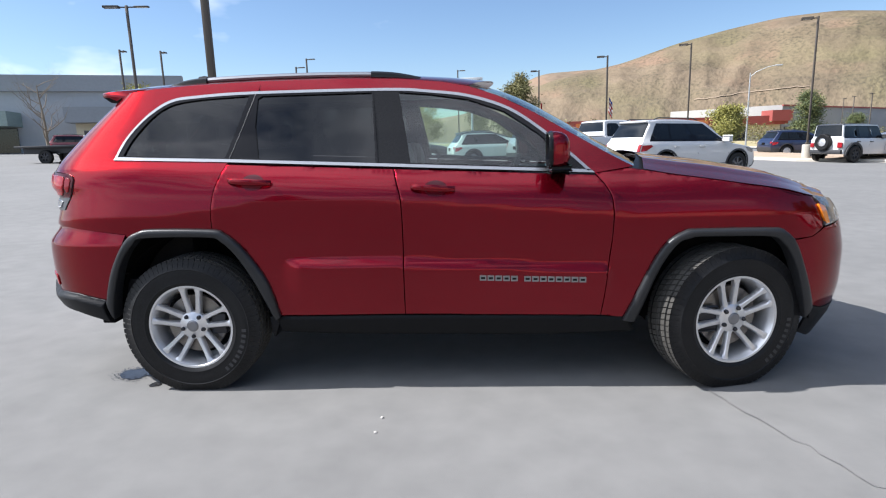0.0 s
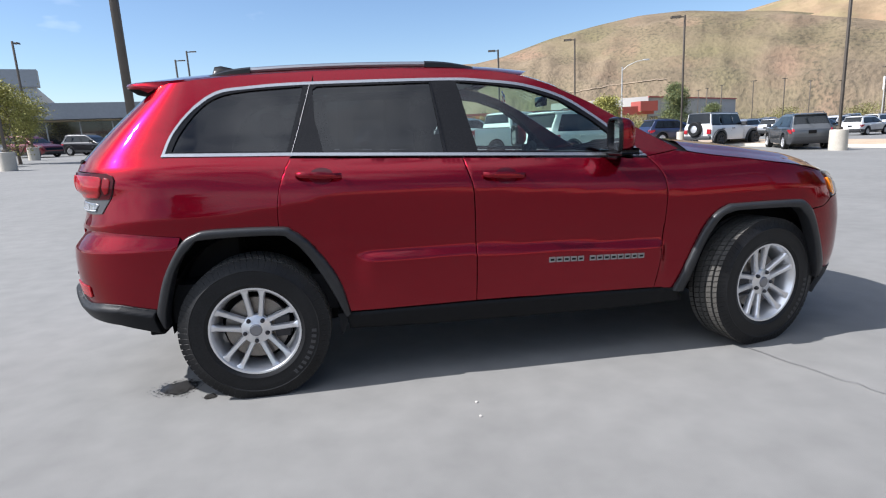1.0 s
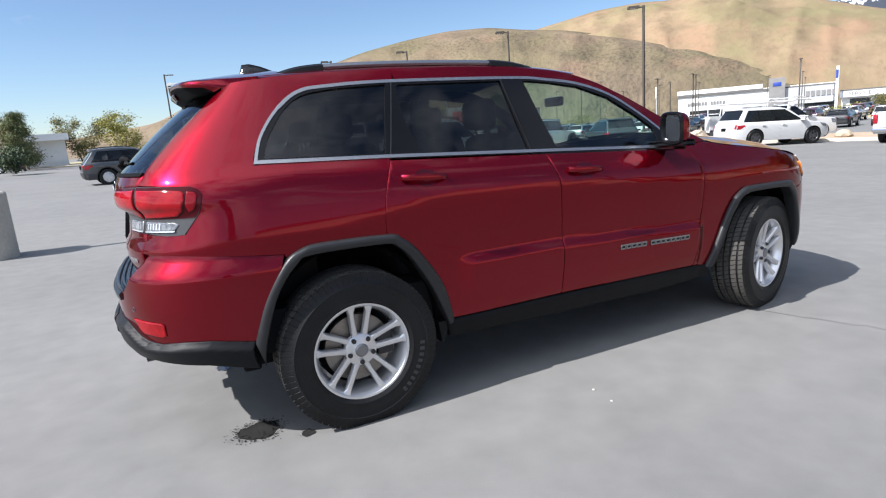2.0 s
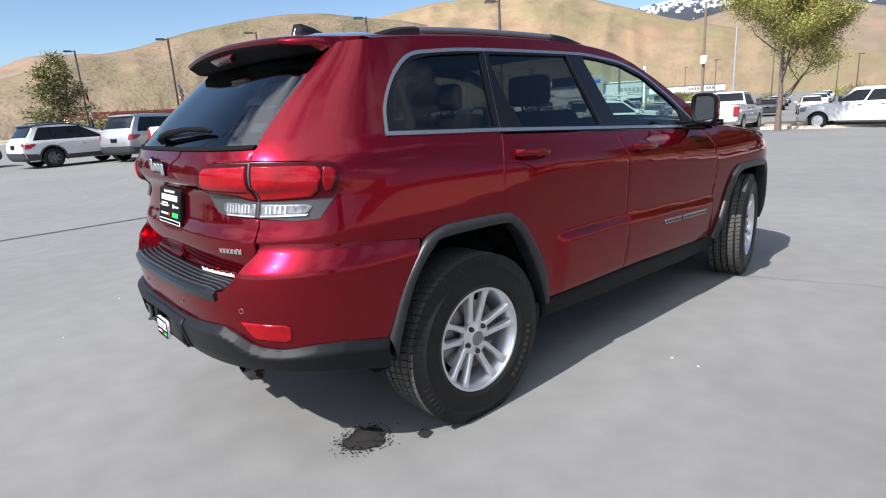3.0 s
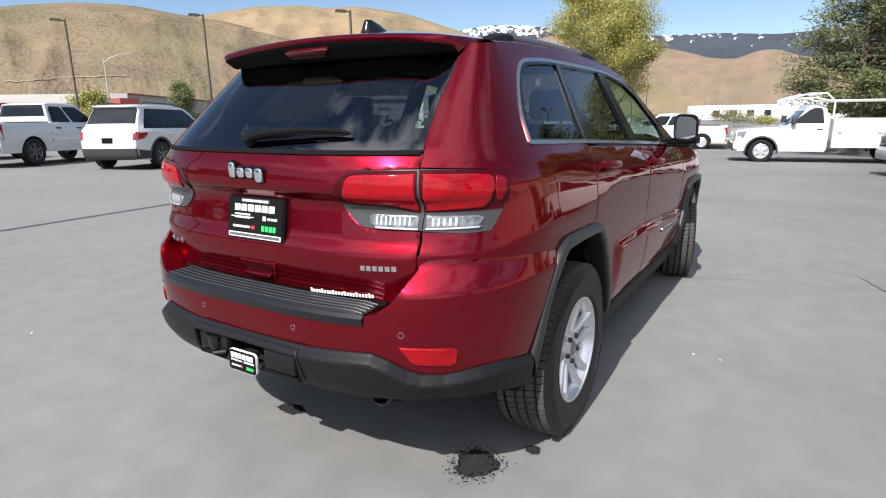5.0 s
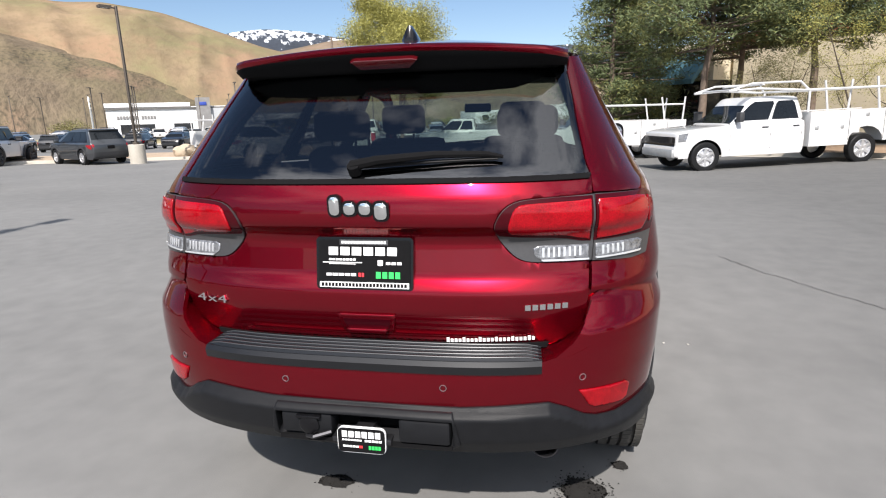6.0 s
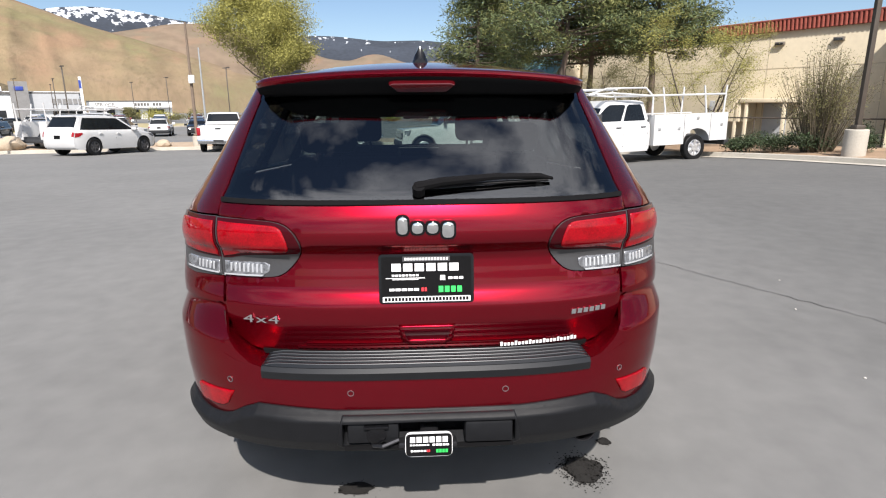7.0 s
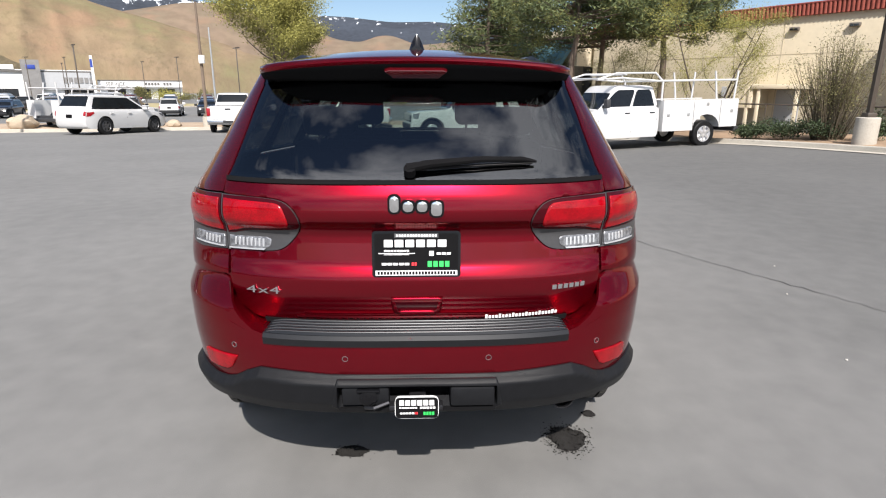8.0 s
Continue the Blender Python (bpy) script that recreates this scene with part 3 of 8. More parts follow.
for side, word in ((-1, "right"), (1, "left")):
    # body side behind the rear door, with the roof pillar
    quarter = flank(DOOR_REAR_EDGE[::-1]) + flank([(-1.19, 1.27), (-1.145, 1.40), (-1.085, 1.60), (-1.066, 1.66)]) + flank(GUTTER[2::-1])
    quarter += rear([(0.606, 1.655), (0.600, 1.60), (0.628, 1.45), (0.652, 1.33), (0.668, 1.285), (0.6735, 1.24)])
    quarter += flank(LAMP_OUT) + rear([(0.6745, 1.03), (0.6745, 0.948)]) + flank([(-2.22, 0.944), (-2.12, 0.937), (-1.98, 0.922), (-1.76, 0.897)])
    quarter += flank([p for p in REAR_CUT if -1.75 < p[0] < -1.285])
    body_panel("quarter_panel", quarter, PAINT, car, side, holes=[flank(spline([(-1.79, 1.288), (-1.823, 1.295), (-1.775, 1.407), (-1.676, 1.528), (-1.56, 1.606), (-1.409, 1.628), (-1.20, 1.637)], 5) + [(-1.085, 1.641), (-1.19, 1.268), (-1.205, 1.262), (-1.5, 1.275)])], step=0.028)
    # roof side above the doors and the windscreen pillar
    strip = flank([(-1.062, 1.645)] + [p for p in WIN_TOP if p[0] > -1.05] + [(0.752, 1.158)] + PILLAR[::-1] + GUTTER[:1:-1] + [(-1.062, 1.70)])
    body_panel("roof_side", strip, PAINT, car, side, step=0.025)
    # doors
    for name, outline in (("rear_door", flank(DOOR_REAR_EDGE) + flank([p for p in REAR_CUT if p[0] > -1.28]) + flank([(-0.95, 0.42)] + DOOR_MID_EDGE[::-1])), ("front_door", flank(DOOR_MID_EDGE) + flank(DOOR_FRONT_EDGE[::-1]))):
        door = body_panel(name, shrink(outline, 0.0022), PAINT, car, side, step=0.026, edge=0.004)
        hx, hz = (-1.06, 1.160) if name == "rear_door" else (-0.095, 1.105)
        handle = bmesh.new()
        pts = [wrapped(side * rx(hx + q * 0.115, 0), hz - q * 0.008) for q in np.linspace(-1, 1, 13)]
        ns = [0.012 + 0.036 * math.sin(math.pi * min(1, max(0, (q + 1) / 2))) ** 0.35 for q in np.linspace(-1, 1, 13)]
        rings = []
        for p, d, q in zip(pts, ns, np.linspace(-1, 1, 13)):
            c = Vector(p) + Vector((0, side * d, 0))
            hh = 0.019 * (1 - 0.25 * abs(q))
            rings.append([handle.verts.new(c + Vector((0, side * 0.009 * math.cos(t), hh * math.sin(t)))) for t in np.linspace(0, 2 * math.pi, 9)[:-1]])
        for r0, r1 in zip(rings, rings[1:]):
            for k in range(8):
                handle.faces.new((r0[k], r0[(k + 1) % 8], r1[(k + 1) % 8], r1[k]))
        handle.faces.new(rings[0])
        handle.faces.new(rings[-1][::-1])
        part("door_handle", handle, PAINT, door)
        # flat patch; the cup's shade is in its colour
        cup = [(rx(hx + 0.012 + 0.062 * math.cos(t), 0), hz - 0.004 + 0.040 * math.sin(t)) for t in np.linspace(0, 2 * math.pi, 25)[:-1]]
        body_panel("handle_cup", cup, PAINT_SHADED, door, side, off=0.0015, depth=0.004, step=0.015)
        if name == "front_door" and side < 0:
            # plain bars in place of the model name
            x = 0.137
            for width in [0.039] * 5 + [0] + [0.039] * 8:
                if width:
                    bar = flank([(x + 0.002, 0.613 - (x - 0.14) * 0.036), (x + 0.037, 0.613 - (x - 0.14) * 0.036), (x + 0.037, 0.642 - (x - 0.14) * 0.036), (x + 0.002, 0.642 - (x - 0.14) * 0.036)])
                    plate = body_panel("name_bar", bar, SATIN, door, side, off=0.006, depth=0.006, step=0.02)
                    inner = flank([(x + 0.009, 0.622 - (x - 0.14) * 0.036), (x + 0.030, 0.622 - (x - 0.14) * 0.036), (x + 0.030, 0.633 - (x - 0.14) * 0.036), (x + 0.009, 0.633 - (x - 0.14) * 0.036)])
                    body_panel("name_bar_inlay", inner, GLOSSBLACK, door, side, off=0.0075, depth=0.002, step=0.02)
                x += 0.041 if width else 0.028
    # front wing
    fender = flank(DOOR_FRONT_EDGE[::-1]) + flank([(0.752, 1.158), (0.93, 1.18)]) + flank(FENDER_TOP[1:]) + flank([(1.90, 0.965), (1.92, 0.90), (1.93, 0.845), (1.86, 0.80)]) + flank([p for p in FRONT_CUT if p[0] < 1.73][::-1])
    body_panel("front_wing", shrink(fender, 0.002), PAINT, car, side, step=0.03, edge=0.004)
    # window surround
    ring_in = shrink(flank(WINDOWS), 0.0155)
    body_panel("window_trim", flank(WINDOWS), TRIM, car, side, "bright metal trim round the side windows", [ring_in], off=0.005, depth=0.012, step=0.02)
    g_quarter = flank(spline([(-1.775, 1.31), (-1.735, 1.40), (-1.645, 1.515), (-1.55, 1.578), (-1.42, 1.602), (-1.26, 1.612)], 5) + [(-1.118, 1.618), (-1.213, 1.285)])
    g_rear = flank([(-1.068, 1.60), (-1.045, 1.615), (-0.435, 1.615), (-0.40, 1.238), (-1.03, 1.272), (-1.068, 1.45)])
    g_front = flank([(-0.285, 1.612), (-0.116, 1.596), (0.09, 1.563), (0.29, 1.49), (0.46, 1.372), (0.56, 1.283), (0.56, 1.19), (-0.215, 1.232)])
    frame_ob = body_panel("window_frame", shrink(flank(WINDOWS), 0.010), GLOSSBLACK, car, side, "gloss black window pillars", [g_quarter, g_rear, g_front], off=0.0025, depth=0.02, step=0.025)
    for name, poly, glassy in (("quarter_glass", g_quarter, PRIVACY), ("rear_door_glass", g_rear, PRIVACY), ("front_door_glass", g_front, CLEAR)):
        pane = body_panel(name, poly, glassy, frame_ob, side, off=-0.006, depth=0.0, step=0.04)
    bm = bmesh.new()
    tube(bm, [wrapped(side * rx(x, 0), z) + np.array([0, side * 0.004, 0]) for x, z in ((-1.195, 1.262), (-1.15, 1.40), (-1.09, 1.60), (-1.078, 1.642))], 0.0013, 6)
    part("pillar_trim", bm, STEEL, frame_ob)
    bm = bmesh.new()
    tube(bm, [wrapped(side * rx(x, 0), z) + np.array([0, side * 0.002, 0]) for x, z in ((-0.385, 1.222), (-0.43, 1.637))], 0.003, 6)
    part("pillar_trim", bm, GLOSSBLACK, frame_ob)
    # wheel arch mouldings and sill
    arch_strip(ARCH_REAR, ARCH_REAR_IN, side)
    arch_strip(ARCH_FRONT, ARCH_FRONT_IN, side)
    sill = flank([(-0.985, 0.415), (-0.3, 0.415), (0.5, 0.402), (0.93, 0.39), (0.975, 0.30), (0.5, 0.285), (-0.5, 0.30), (-0.97, 0.318)])
    body_panel("sill", sill, SILLBLACK, car, side, "black plastic sill", off=0.010, depth=0.08, step=0.04, edge=0.02)
    bm = bmesh.new()
    slab(bm, [(-1.03, 0.41), (-0.965, 0.41), (-0.985, 0.35), (-1.005, 0.295), (-1.016, 0.295)], 0.08, pose(0, 0.88 if side > 0 else -0.80, 0, 90, 0, 0), 0.004)
    part("mud_flap", bm, PLASTIC, car)
    # added near-black block that hides lit ground behind the bumper end
    bm = bmesh.new()
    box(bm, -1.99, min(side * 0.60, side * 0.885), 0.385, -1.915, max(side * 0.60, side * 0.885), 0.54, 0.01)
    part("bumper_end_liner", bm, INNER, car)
    # near-black sheet added behind the panels, so that the seams stay dark
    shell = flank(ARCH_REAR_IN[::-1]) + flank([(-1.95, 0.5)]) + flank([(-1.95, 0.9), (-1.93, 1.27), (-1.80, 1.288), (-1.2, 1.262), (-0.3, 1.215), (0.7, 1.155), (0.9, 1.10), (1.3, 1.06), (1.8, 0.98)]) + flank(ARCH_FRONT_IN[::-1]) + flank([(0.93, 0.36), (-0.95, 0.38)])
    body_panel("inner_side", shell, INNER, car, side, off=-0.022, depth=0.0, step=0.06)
    # wheel housings
    for wx, wz in ((-1.457, 0.40), (1.47, 0.38)):
        bm = bmesh.new()
        ang = np.linspace(radians(-8), radians(188), 28)
        grid_sheet(bm, ang, [0.84, 0.45], lambda t, y: (wx + 0.435 * math.cos(t), side * y, wz + 0.03 + 0.445 * math.sin(t)))
        bmesh.ops.contextual_create(bm, geom=[v for v in bm.verts if abs(abs(v.co.y) - 0.45) < 1e-4])
        part("wheel_housing", bm, INNER, car)
    # headlamp, front bumper
    lamp = flank([(1.865, 1.008), (1.905, 0.965), (1.925, 0.90), (1.935, 0.85)]) + [(rx(1.935, 0.85) + 0.28, 0.88), (rx(1.865, 1.0) + 0.28, 0.97)]
    body_panel("headlamp", shrink(lamp, 0.003), LAMPCLEAR, car, side, "clear headlamp with an amber corner", off=0.006, depth=0.03, step=0.02)
    body_panel("amber_marker", flank([(1.885, 0.965), (1.93, 0.95), (1.96, 0.865), (1.94, 0.862), (1.915, 0.90)]), AMBER, car, side, off=0.010, depth=0.01, step=0.015)
    end = rx(1.865, 1.0) + 1.2
    nose = flank([p for p in ARCH_FRONT if p[0] > 1.745][::-1]) + flank([(1.86, 0.80), (1.935, 0.842)]) + [(rx(1.935, 0.85) + 0.28, 0.872), (ARC + XF - XC + ARC, 0.90), (ARC + XF - XC + ARC, 0.40)] + flank([(1.98, 0.40)])
    body_panel("front_bumper_half", nose, PAINT, car, side, step=0.035)
    valance = flank([(1.865, 0.26), (1.90, 0.42), (1.98, 0.395)]) + [(ARC + XF - XC + ARC, 0.395), (ARC + XF - XC + ARC, 0.22)] + flank([(1.95, 0.22)])
    body_panel("front_valance_half", valance, PLASTIC, car, side, off=0.004, step=0.04)
    bm = bmesh.new()
    grille = [(rx(1.865, 1.0) + 0.30, 0.885), (ARC + XF - XC + ARC, 0.905), (ARC + XF - XC + ARC, 1.0), (rx(1.865, 1.0) + 0.30, 0.965)]
    body_panel("grille_half", grille, GLOSSBLACK, car, side, step=0.04)

    # tail lamps: inner part on the gate, outer part on the body side
    inner_poly = rear(LAMP)
    outer_poly = rear([(0.6745, 1.2335)]) + flank(LAMP_OUT[1:]) + rear([(0.6745, 1.034)])
    for name, poly, red, clear in (
        ("tail_lamp_inner", inner_poly, rear(spline([(0.664, 1.220), (0.57, 1.219), (0.48, 1.216), (0.457, 1.209), (0.445, 1.196), (0.436, 1.172), (0.431, 1.150), (0.437, 1.135), (0.46, 1.127), (0.557, 1.122), (0.601, 1.116), (0.639, 1.104), (0.664, 1.099)], 2)),
         rear([(0.662, 1.084), (0.52, 1.087), (0.503, 1.079), (0.506, 1.058), (0.524, 1.046), (0.662, 1.043)])),
        ("tail_lamp_outer", outer_poly, rear([(0.683, 1.220)]) + flank([(-2.17, 1.215), (-2.122, 1.209), (-2.110, 1.196), (-2.113, 1.165), (-2.126, 1.125), (-2.146, 1.104)]) + rear([(0.683, 1.099)]),
         rear([(0.683, 1.084)]) + flank([(-2.165, 1.080), (-2.148, 1.072), (-2.165, 1.046)]) + rear([(0.683, 1.044)]))):
        lamp_ob = body_panel(name, poly, LAMPGREY, car, side, "tail lamp with a red lens over a clear one", off=0.004, depth=0.03, step=0.014)
        if name == "tail_lamp_outer":
            dark = rear([(0.6755, 1.094), (0.6755, 1.231)]) + flank([(x - 0.001, z) for x, z in LAMP_OUT[1:5]]) + flank([(-2.085, 1.096)])
            ribs = [rear([(y, 1.076), (y + 0.006, 1.076), (y + 0.006, 1.050), (y, 1.050)]) for y in (0.70, 0.715, 0.73, 0.745, 0.76)]
            lip = rear([(0.683, 1.044), (0.683, 1.039)]) + flank([(-2.17, 1.040), (-2.163, 1.046)])
        else:
            dark = rear([(0.667, 1.093), (0.667, 1.229)] + [(y + 0.001, z - 0.001) for y, z in LAMP[2:16]] + [(0.409, 1.124), (0.46, 1.118), (0.557, 1.113), (0.60, 1.107), (0.638, 1.096)])
            ribs = [rear([(y, 1.080), (y + 0.006, 1.080), (y + 0.006, 1.052), (y, 1.052)]) for y in (0.528, 0.543, 0.558, 0.573, 0.588, 0.603, 0.618, 0.633)]
            lip = rear([(0.662, 1.043), (0.524, 1.046), (0.53, 1.0405), (0.662, 1.038)])
        body_panel("lamp_bezel", dark, BEZEL, lamp_ob, side, off=0.0065, depth=0.004, step=0.012)
        body_panel("red_lens", shrink(red, 0.002), LAMPRED, lamp_ob, side, "bright red lens", off=0.012, depth=0.010, step=0.012, edge=0.005)
        body_panel("clear_lens", clear, LAMPCLEAR, lamp_ob, side, "clear ribbed lens", off=0.009, depth=0.008, step=0.012, edge=0.004)
        if name == "tail_lamp_outer":
            tip = flank([(-2.100, 1.204), (-2.074, 1.199), (-2.064, 1.186), (-2.072, 1.152), (-2.086, 1.126), (-2.104, 1.122)])
            body_panel("corner_lens", tip, LAMPMID, lamp_ob, side, "dim red corner of the lens", off=0.010, depth=0.006, step=0.012, edge=0.003)
        for rib in ribs:
            body_panel("lens_rib", rib, RIBCLEAR, lamp_ob, side, off=0.0105, depth=0.004, step=0.01)
        body_panel("lens_lip", lip, RIBCLEAR, lamp_ob, side, off=0.011, depth=0.006, step=0.012)

    # inner wall between the bumper corner and the body
    wall = rear([(0.52, 0.762), (0.575, 0.775), (0.622, 0.812), (0.655, 0.862), (0.675, 0.925)], True)
    inner = rear([(0.52, 0.762), (0.575, 0.775), (0.622, 0.812), (0.655, 0.862), (0.675, 0.925)])
    bm = bmesh.new()
    grid_sheet(bm, range(5), [0, 1], lambda i, q: tuple((bumper_skin(side * wall[i][0], wall[i][1]) + np.array([0.001, 0, 0])) if q == 0 else (wrapped(side * inner[i][0], inner[i][1]) + np.array([0.012, side * 0.006, 0]))))
    part("bumper_corner_wall", bm, PAINT, car, smooth=60)
    body_panel("corner_filler", rear([(0.60, 0.95), (0.80, 0.96), (0.80, 0.74), (0.50, 0.74), (0.56, 0.80)]), PAINT, car, side, off=-0.014, depth=0.0, step=0.04)

# tailgate
half = rear([(0.670, 1.283), (0.672, 1.236)]) + rear(LAMP[1:]) + rear(GATE_SIDE)
gate = body_panel("tailgate", half + mirror(half, -1)[::-1], PAINT, car, 1, "red tailgate with a number plate recess", step=0.026, edge=0.005)
glass_half = rear([(0.595, 1.635), (0.622, 1.47), (0.648, 1.34), (0.664, 1.288)])
body_panel("rear_glass", glass_half + mirror(glass_half, -1)[::-1], REARGLASS, gate, 1, "dark tinted rear window", off=-0.003, depth=0.0, step=0.04)
band = glass_half + mirror(glass_half, -1)[::-1]
band_hole = rear([(0.0, 1.545), (0.30, 1.545), (0.43, 1.553), (0.51, 1.58), (0.553, 1.615), (0.59, 1.52), (0.606, 1.47), (0.632, 1.345), (0.645, 1.304), (0.0, 1.300)])
band_hole = band_hole[1:-1] + mirror(band_hole[1:-1], -1)[::-1]
body_panel("glass_band", band, GLOSSBLACK, gate, 1, holes=[band_hole], off=-0.0065, depth=0.002, step=0.03)
half = rear([(0.664, 1.2888), (0.660, 1.2755)])
body_panel("glass_seal", half + mirror(half, -1)[::-1], INNER, gate, 1, off=0.0062, depth=0.014, step=0.012)
# near-black strip paints the dark gap between gate and step pad
half = rear([(0.552, 0.7865), (0.545, 0.770)])
body_panel("gate_sill_seal", half + mirror(half, -1)[::-1], INNER, gate, 1, off=0.0055, depth=0.014, step=0.012)


def plate_on(parent, name, x, y, z, w, h, tilt, material, round_=0.01, depth=0.008, label="", push=0.0, bevel=0.0):
    """An upright plate that faces back, centred at a place, leaning by tilt degrees."""
    bm = bmesh.new()
    c = round_
    pts = []
    for cx, cy, a0 in ((w / 2 - c, h / 2 - c, 0), (-w / 2 + c, h / 2 - c, 90), (-w / 2 + c, -h / 2 + c, 180), (w / 2 - c, -h / 2 + c, 270)):
        pts += [(cx + c * math.cos(radians(a0 + q)), cy + c * math.sin(radians(a0 + q))) for q in (0, 30, 60, 90)]
    m = pose(x, y, z, 90 - tilt, 0, -90) @ pose(0, 0, push)
    slab(bm, pts, depth, m, bevel)
    return part(name, bm, material, parent, label)


# number plate with its frame; the maker's and seller's marks are plain bars
LEAN = 9.5
plate = plate_on(gate, "plate_frame", -2.372, 0, 1.034, 0.306, 0.160, LEAN, GLOSSBLACK, 0.012, 0.016, "black plate frame with a printed insert")
plate_on(plate, "plate_insert", -2.372, 0, 1.034, 0.288, 0.142, LEAN, INNER, 0.006, 0.019)


def bars(parent, total, height, count, y, z, material, gap=0.25, x=-2.372, lean=LEAN, push=0.0195, name="print_bar", z0=1.034):
    """A row of plain bars where letters would stand, centred at y, z on a leaning plate."""
    w = total / count
    for k in range(count):
        bm = bmesh.new()
        u = -total / 2 + (k + 0.5) * w
        m = pose(x, 0, z0, 90 - lean, 0, -90) @ pose(-y, z - z0, push)
        box(bm, u - w * (1 - gap) / 2, -height / 2, 0, u + w * (1 - gap) / 2, height / 2, 0.0012, m=m)
        part(name, bm, material, parent, smooth=0)


bars(plate, 0.152, 0.016, 1, 0.0, 1.0985, LAMPGREY, 0.0)
bars(plate, 0.142, 0.008, 15, 0.0, 1.0985, WHITE, 0.3, push=0.0208)
bars(plate, 0.222, 0.025, 6, 0.004, 1.0715, WHITE, 0.2)
bars(plate, 0.088, 0.006, 8, 0.068, 1.046, WHITE, 0.25)
bars(plate, 0.125, 0.0025, 1, 0.068, 1.037, WHITE, 0.0)
bars(plate, 0.085, 0.0018, 1, 0.068, 1.0325, WHITE, 0.0)
bars(plate, 0.020, 0.016, 1, -0.052, 1.037, WHITE, 0.2)
bars(plate, 0.052, 0.008, 3, -0.094, 1.036, WHITE, 0.22)
bars(plate, 0.098, 0.008, 5, 0.072, 1.0, WHITE, 0.18)
bars(plate, 0.020, 0.012, 2, 0.008, 1.0, REDINK, 0.3)
bars(plate, 0.080, 0.020, 4, -0.076, 1.0, GREENINK, 0.25)
bars(plate, 0.282, 0.017, 1, 0.0, 0.969, WHITE, 0.0)
bars(plate, 0.272, 0.011, 25, 0.0, 0.969, INNER, 0.28, push=0.0208)

# maker's badge as four plain chrome shapes, trim badge as bars
for dy, w, h, dz in ((0.072, 0.038, 0.062, 0.002), (0.026, 0.042, 0.042, -0.006), (-0.021, 0.042, 0.042, -0.006), (-0.069, 0.044, 0.056, -0.013)):
    sh = plate_on(gate, "badge_shape", -2.402, dy, 1.215 + dz, w + 0.006, h + 0.006, -3, GLOSSBLACK, 0.017, 0.013)
    plate_on(sh, "badge_face", -2.402, dy, 1.215 + dz, w - 0.004, h - 0.004, -3, BRIGHT, 0.015, 0.018, bevel=0.006)
for k in range(6):
    poly = [(ry(-0.482 - k * 0.0215, 0.90), 0.899 + k * 0.0006), (ry(-0.498 - k * 0.0215, 0.90), 0.899 + k * 0.0006), (ry(-0.498 - k * 0.0215, 0.90), 0.916 + k * 0.0006), (ry(-0.482 - k * 0.0215, 0.90), 0.916 + k * 0.0006)]
    body_panel("trim_badge_bar", poly, CHROME, gate, 1, off=0.003, depth=0.004, step=0.01)
for k in range(22):
    y = -0.245 - k * 0.0122
    z = 0.797 + k * 0.0004
    poly = [(ry(y, z), z - 0.007), (ry(y - 0.0085, z), z - 0.007), (ry(y - 0.0085, z), z + (0.005 if k % 4 else 0.009)), (ry(y, z), z + (0.005 if k % 4 else 0.009))]
    body_panel("seller_mark_bar", poly, WHITE, gate, 1, off=0.007, depth=0.002, step=0.01)
text = bpy.data.curves.new("four_wheel_mark", "FONT")
text.body, text.size, text.extrude, text.space_character, text.align_x, text.align_y = "4x4", 0.050, 0.002, 1.1, "CENTER", "CENTER"
four = new("four_wheel_mark", text)
four.parent = gate
four.matrix_basis = Matrix.Translation(wrapped(ry(0.54, 0.902), 0.902)) @ pose(-0.004, 0.001, 0, 90, 0, -90 - 13) @ Matrix.Diagonal((1.6, 0.76, 1, 1))
text.materials.append(CHROME)

# gate handle, lower ribs
poly = rear([(0.092, 0.880), (0.086, 0.830), (0.074, 0.814)])
body_panel("gate_handle_rim", poly + mirror(poly, -1)[::-1], PAINT, gate, 1, off=0.008, depth=0.014, step=0.012, edge=0.004)
poly = rear([(0.076, 0.866), (0.068, 0.834)])
body_panel("gate_handle_slot", poly + mirror(poly, -1)[::-1], PAINT_SHADED, gate, 1, off=0.0095, depth=0.003, step=0.012)
poly = rear([(0.066, 0.836), (0.060, 0.819)])
body_panel("gate_handle_lip", poly + mirror(poly, -1)[::-1], PAINT, gate, 1, off=0.022, depth=0.014, step=0.01, edge=0.005)
for z in (0.801, 0.815):
    poly = rear([(0.46 - (z - 0.786) * 2, z + 0.0035), (0.46 - (z - 0.786) * 2, z - 0.0035)])
    body_panel("gate_rib", poly + mirror(poly, -1)[::-1], PAINT, gate, 1, off=0.006, depth=0.006, step=0.03)

# rear wiper
bm = bmesh.new()
on = lambda y, z, d: Vector(wrapped(ry(y, z), z)) + Vector((-d * 0.74, 0, d * 0.67))
tube(bm, [on(0.03, 1.315, 0.02), on(-0.05, 1.325, 0.028), on(-0.22, 1.338, 0.028), on(-0.37, 1.341, 0.020), on(-0.415, 1.337, 0.012)], [0.017, 0.014, 0.011, 0.009, 0.005], 8)
tube(bm, [on(0.02, 1.308, 0.0), on(0.02, 1.312, 0.03)], 0.02, 10)
wiper = part("rear_wiper", bm, INNER, gate, "black rear wiper")
bm = bmesh.new()
tube(bm, [on(0.0, 1.318, 0.008), on(-0.2, 1.330, 0.008), on(-0.40, 1.336, 0.008)], 0.006, 6)
part("wiper_blade", bm, RUBBER, wiper)

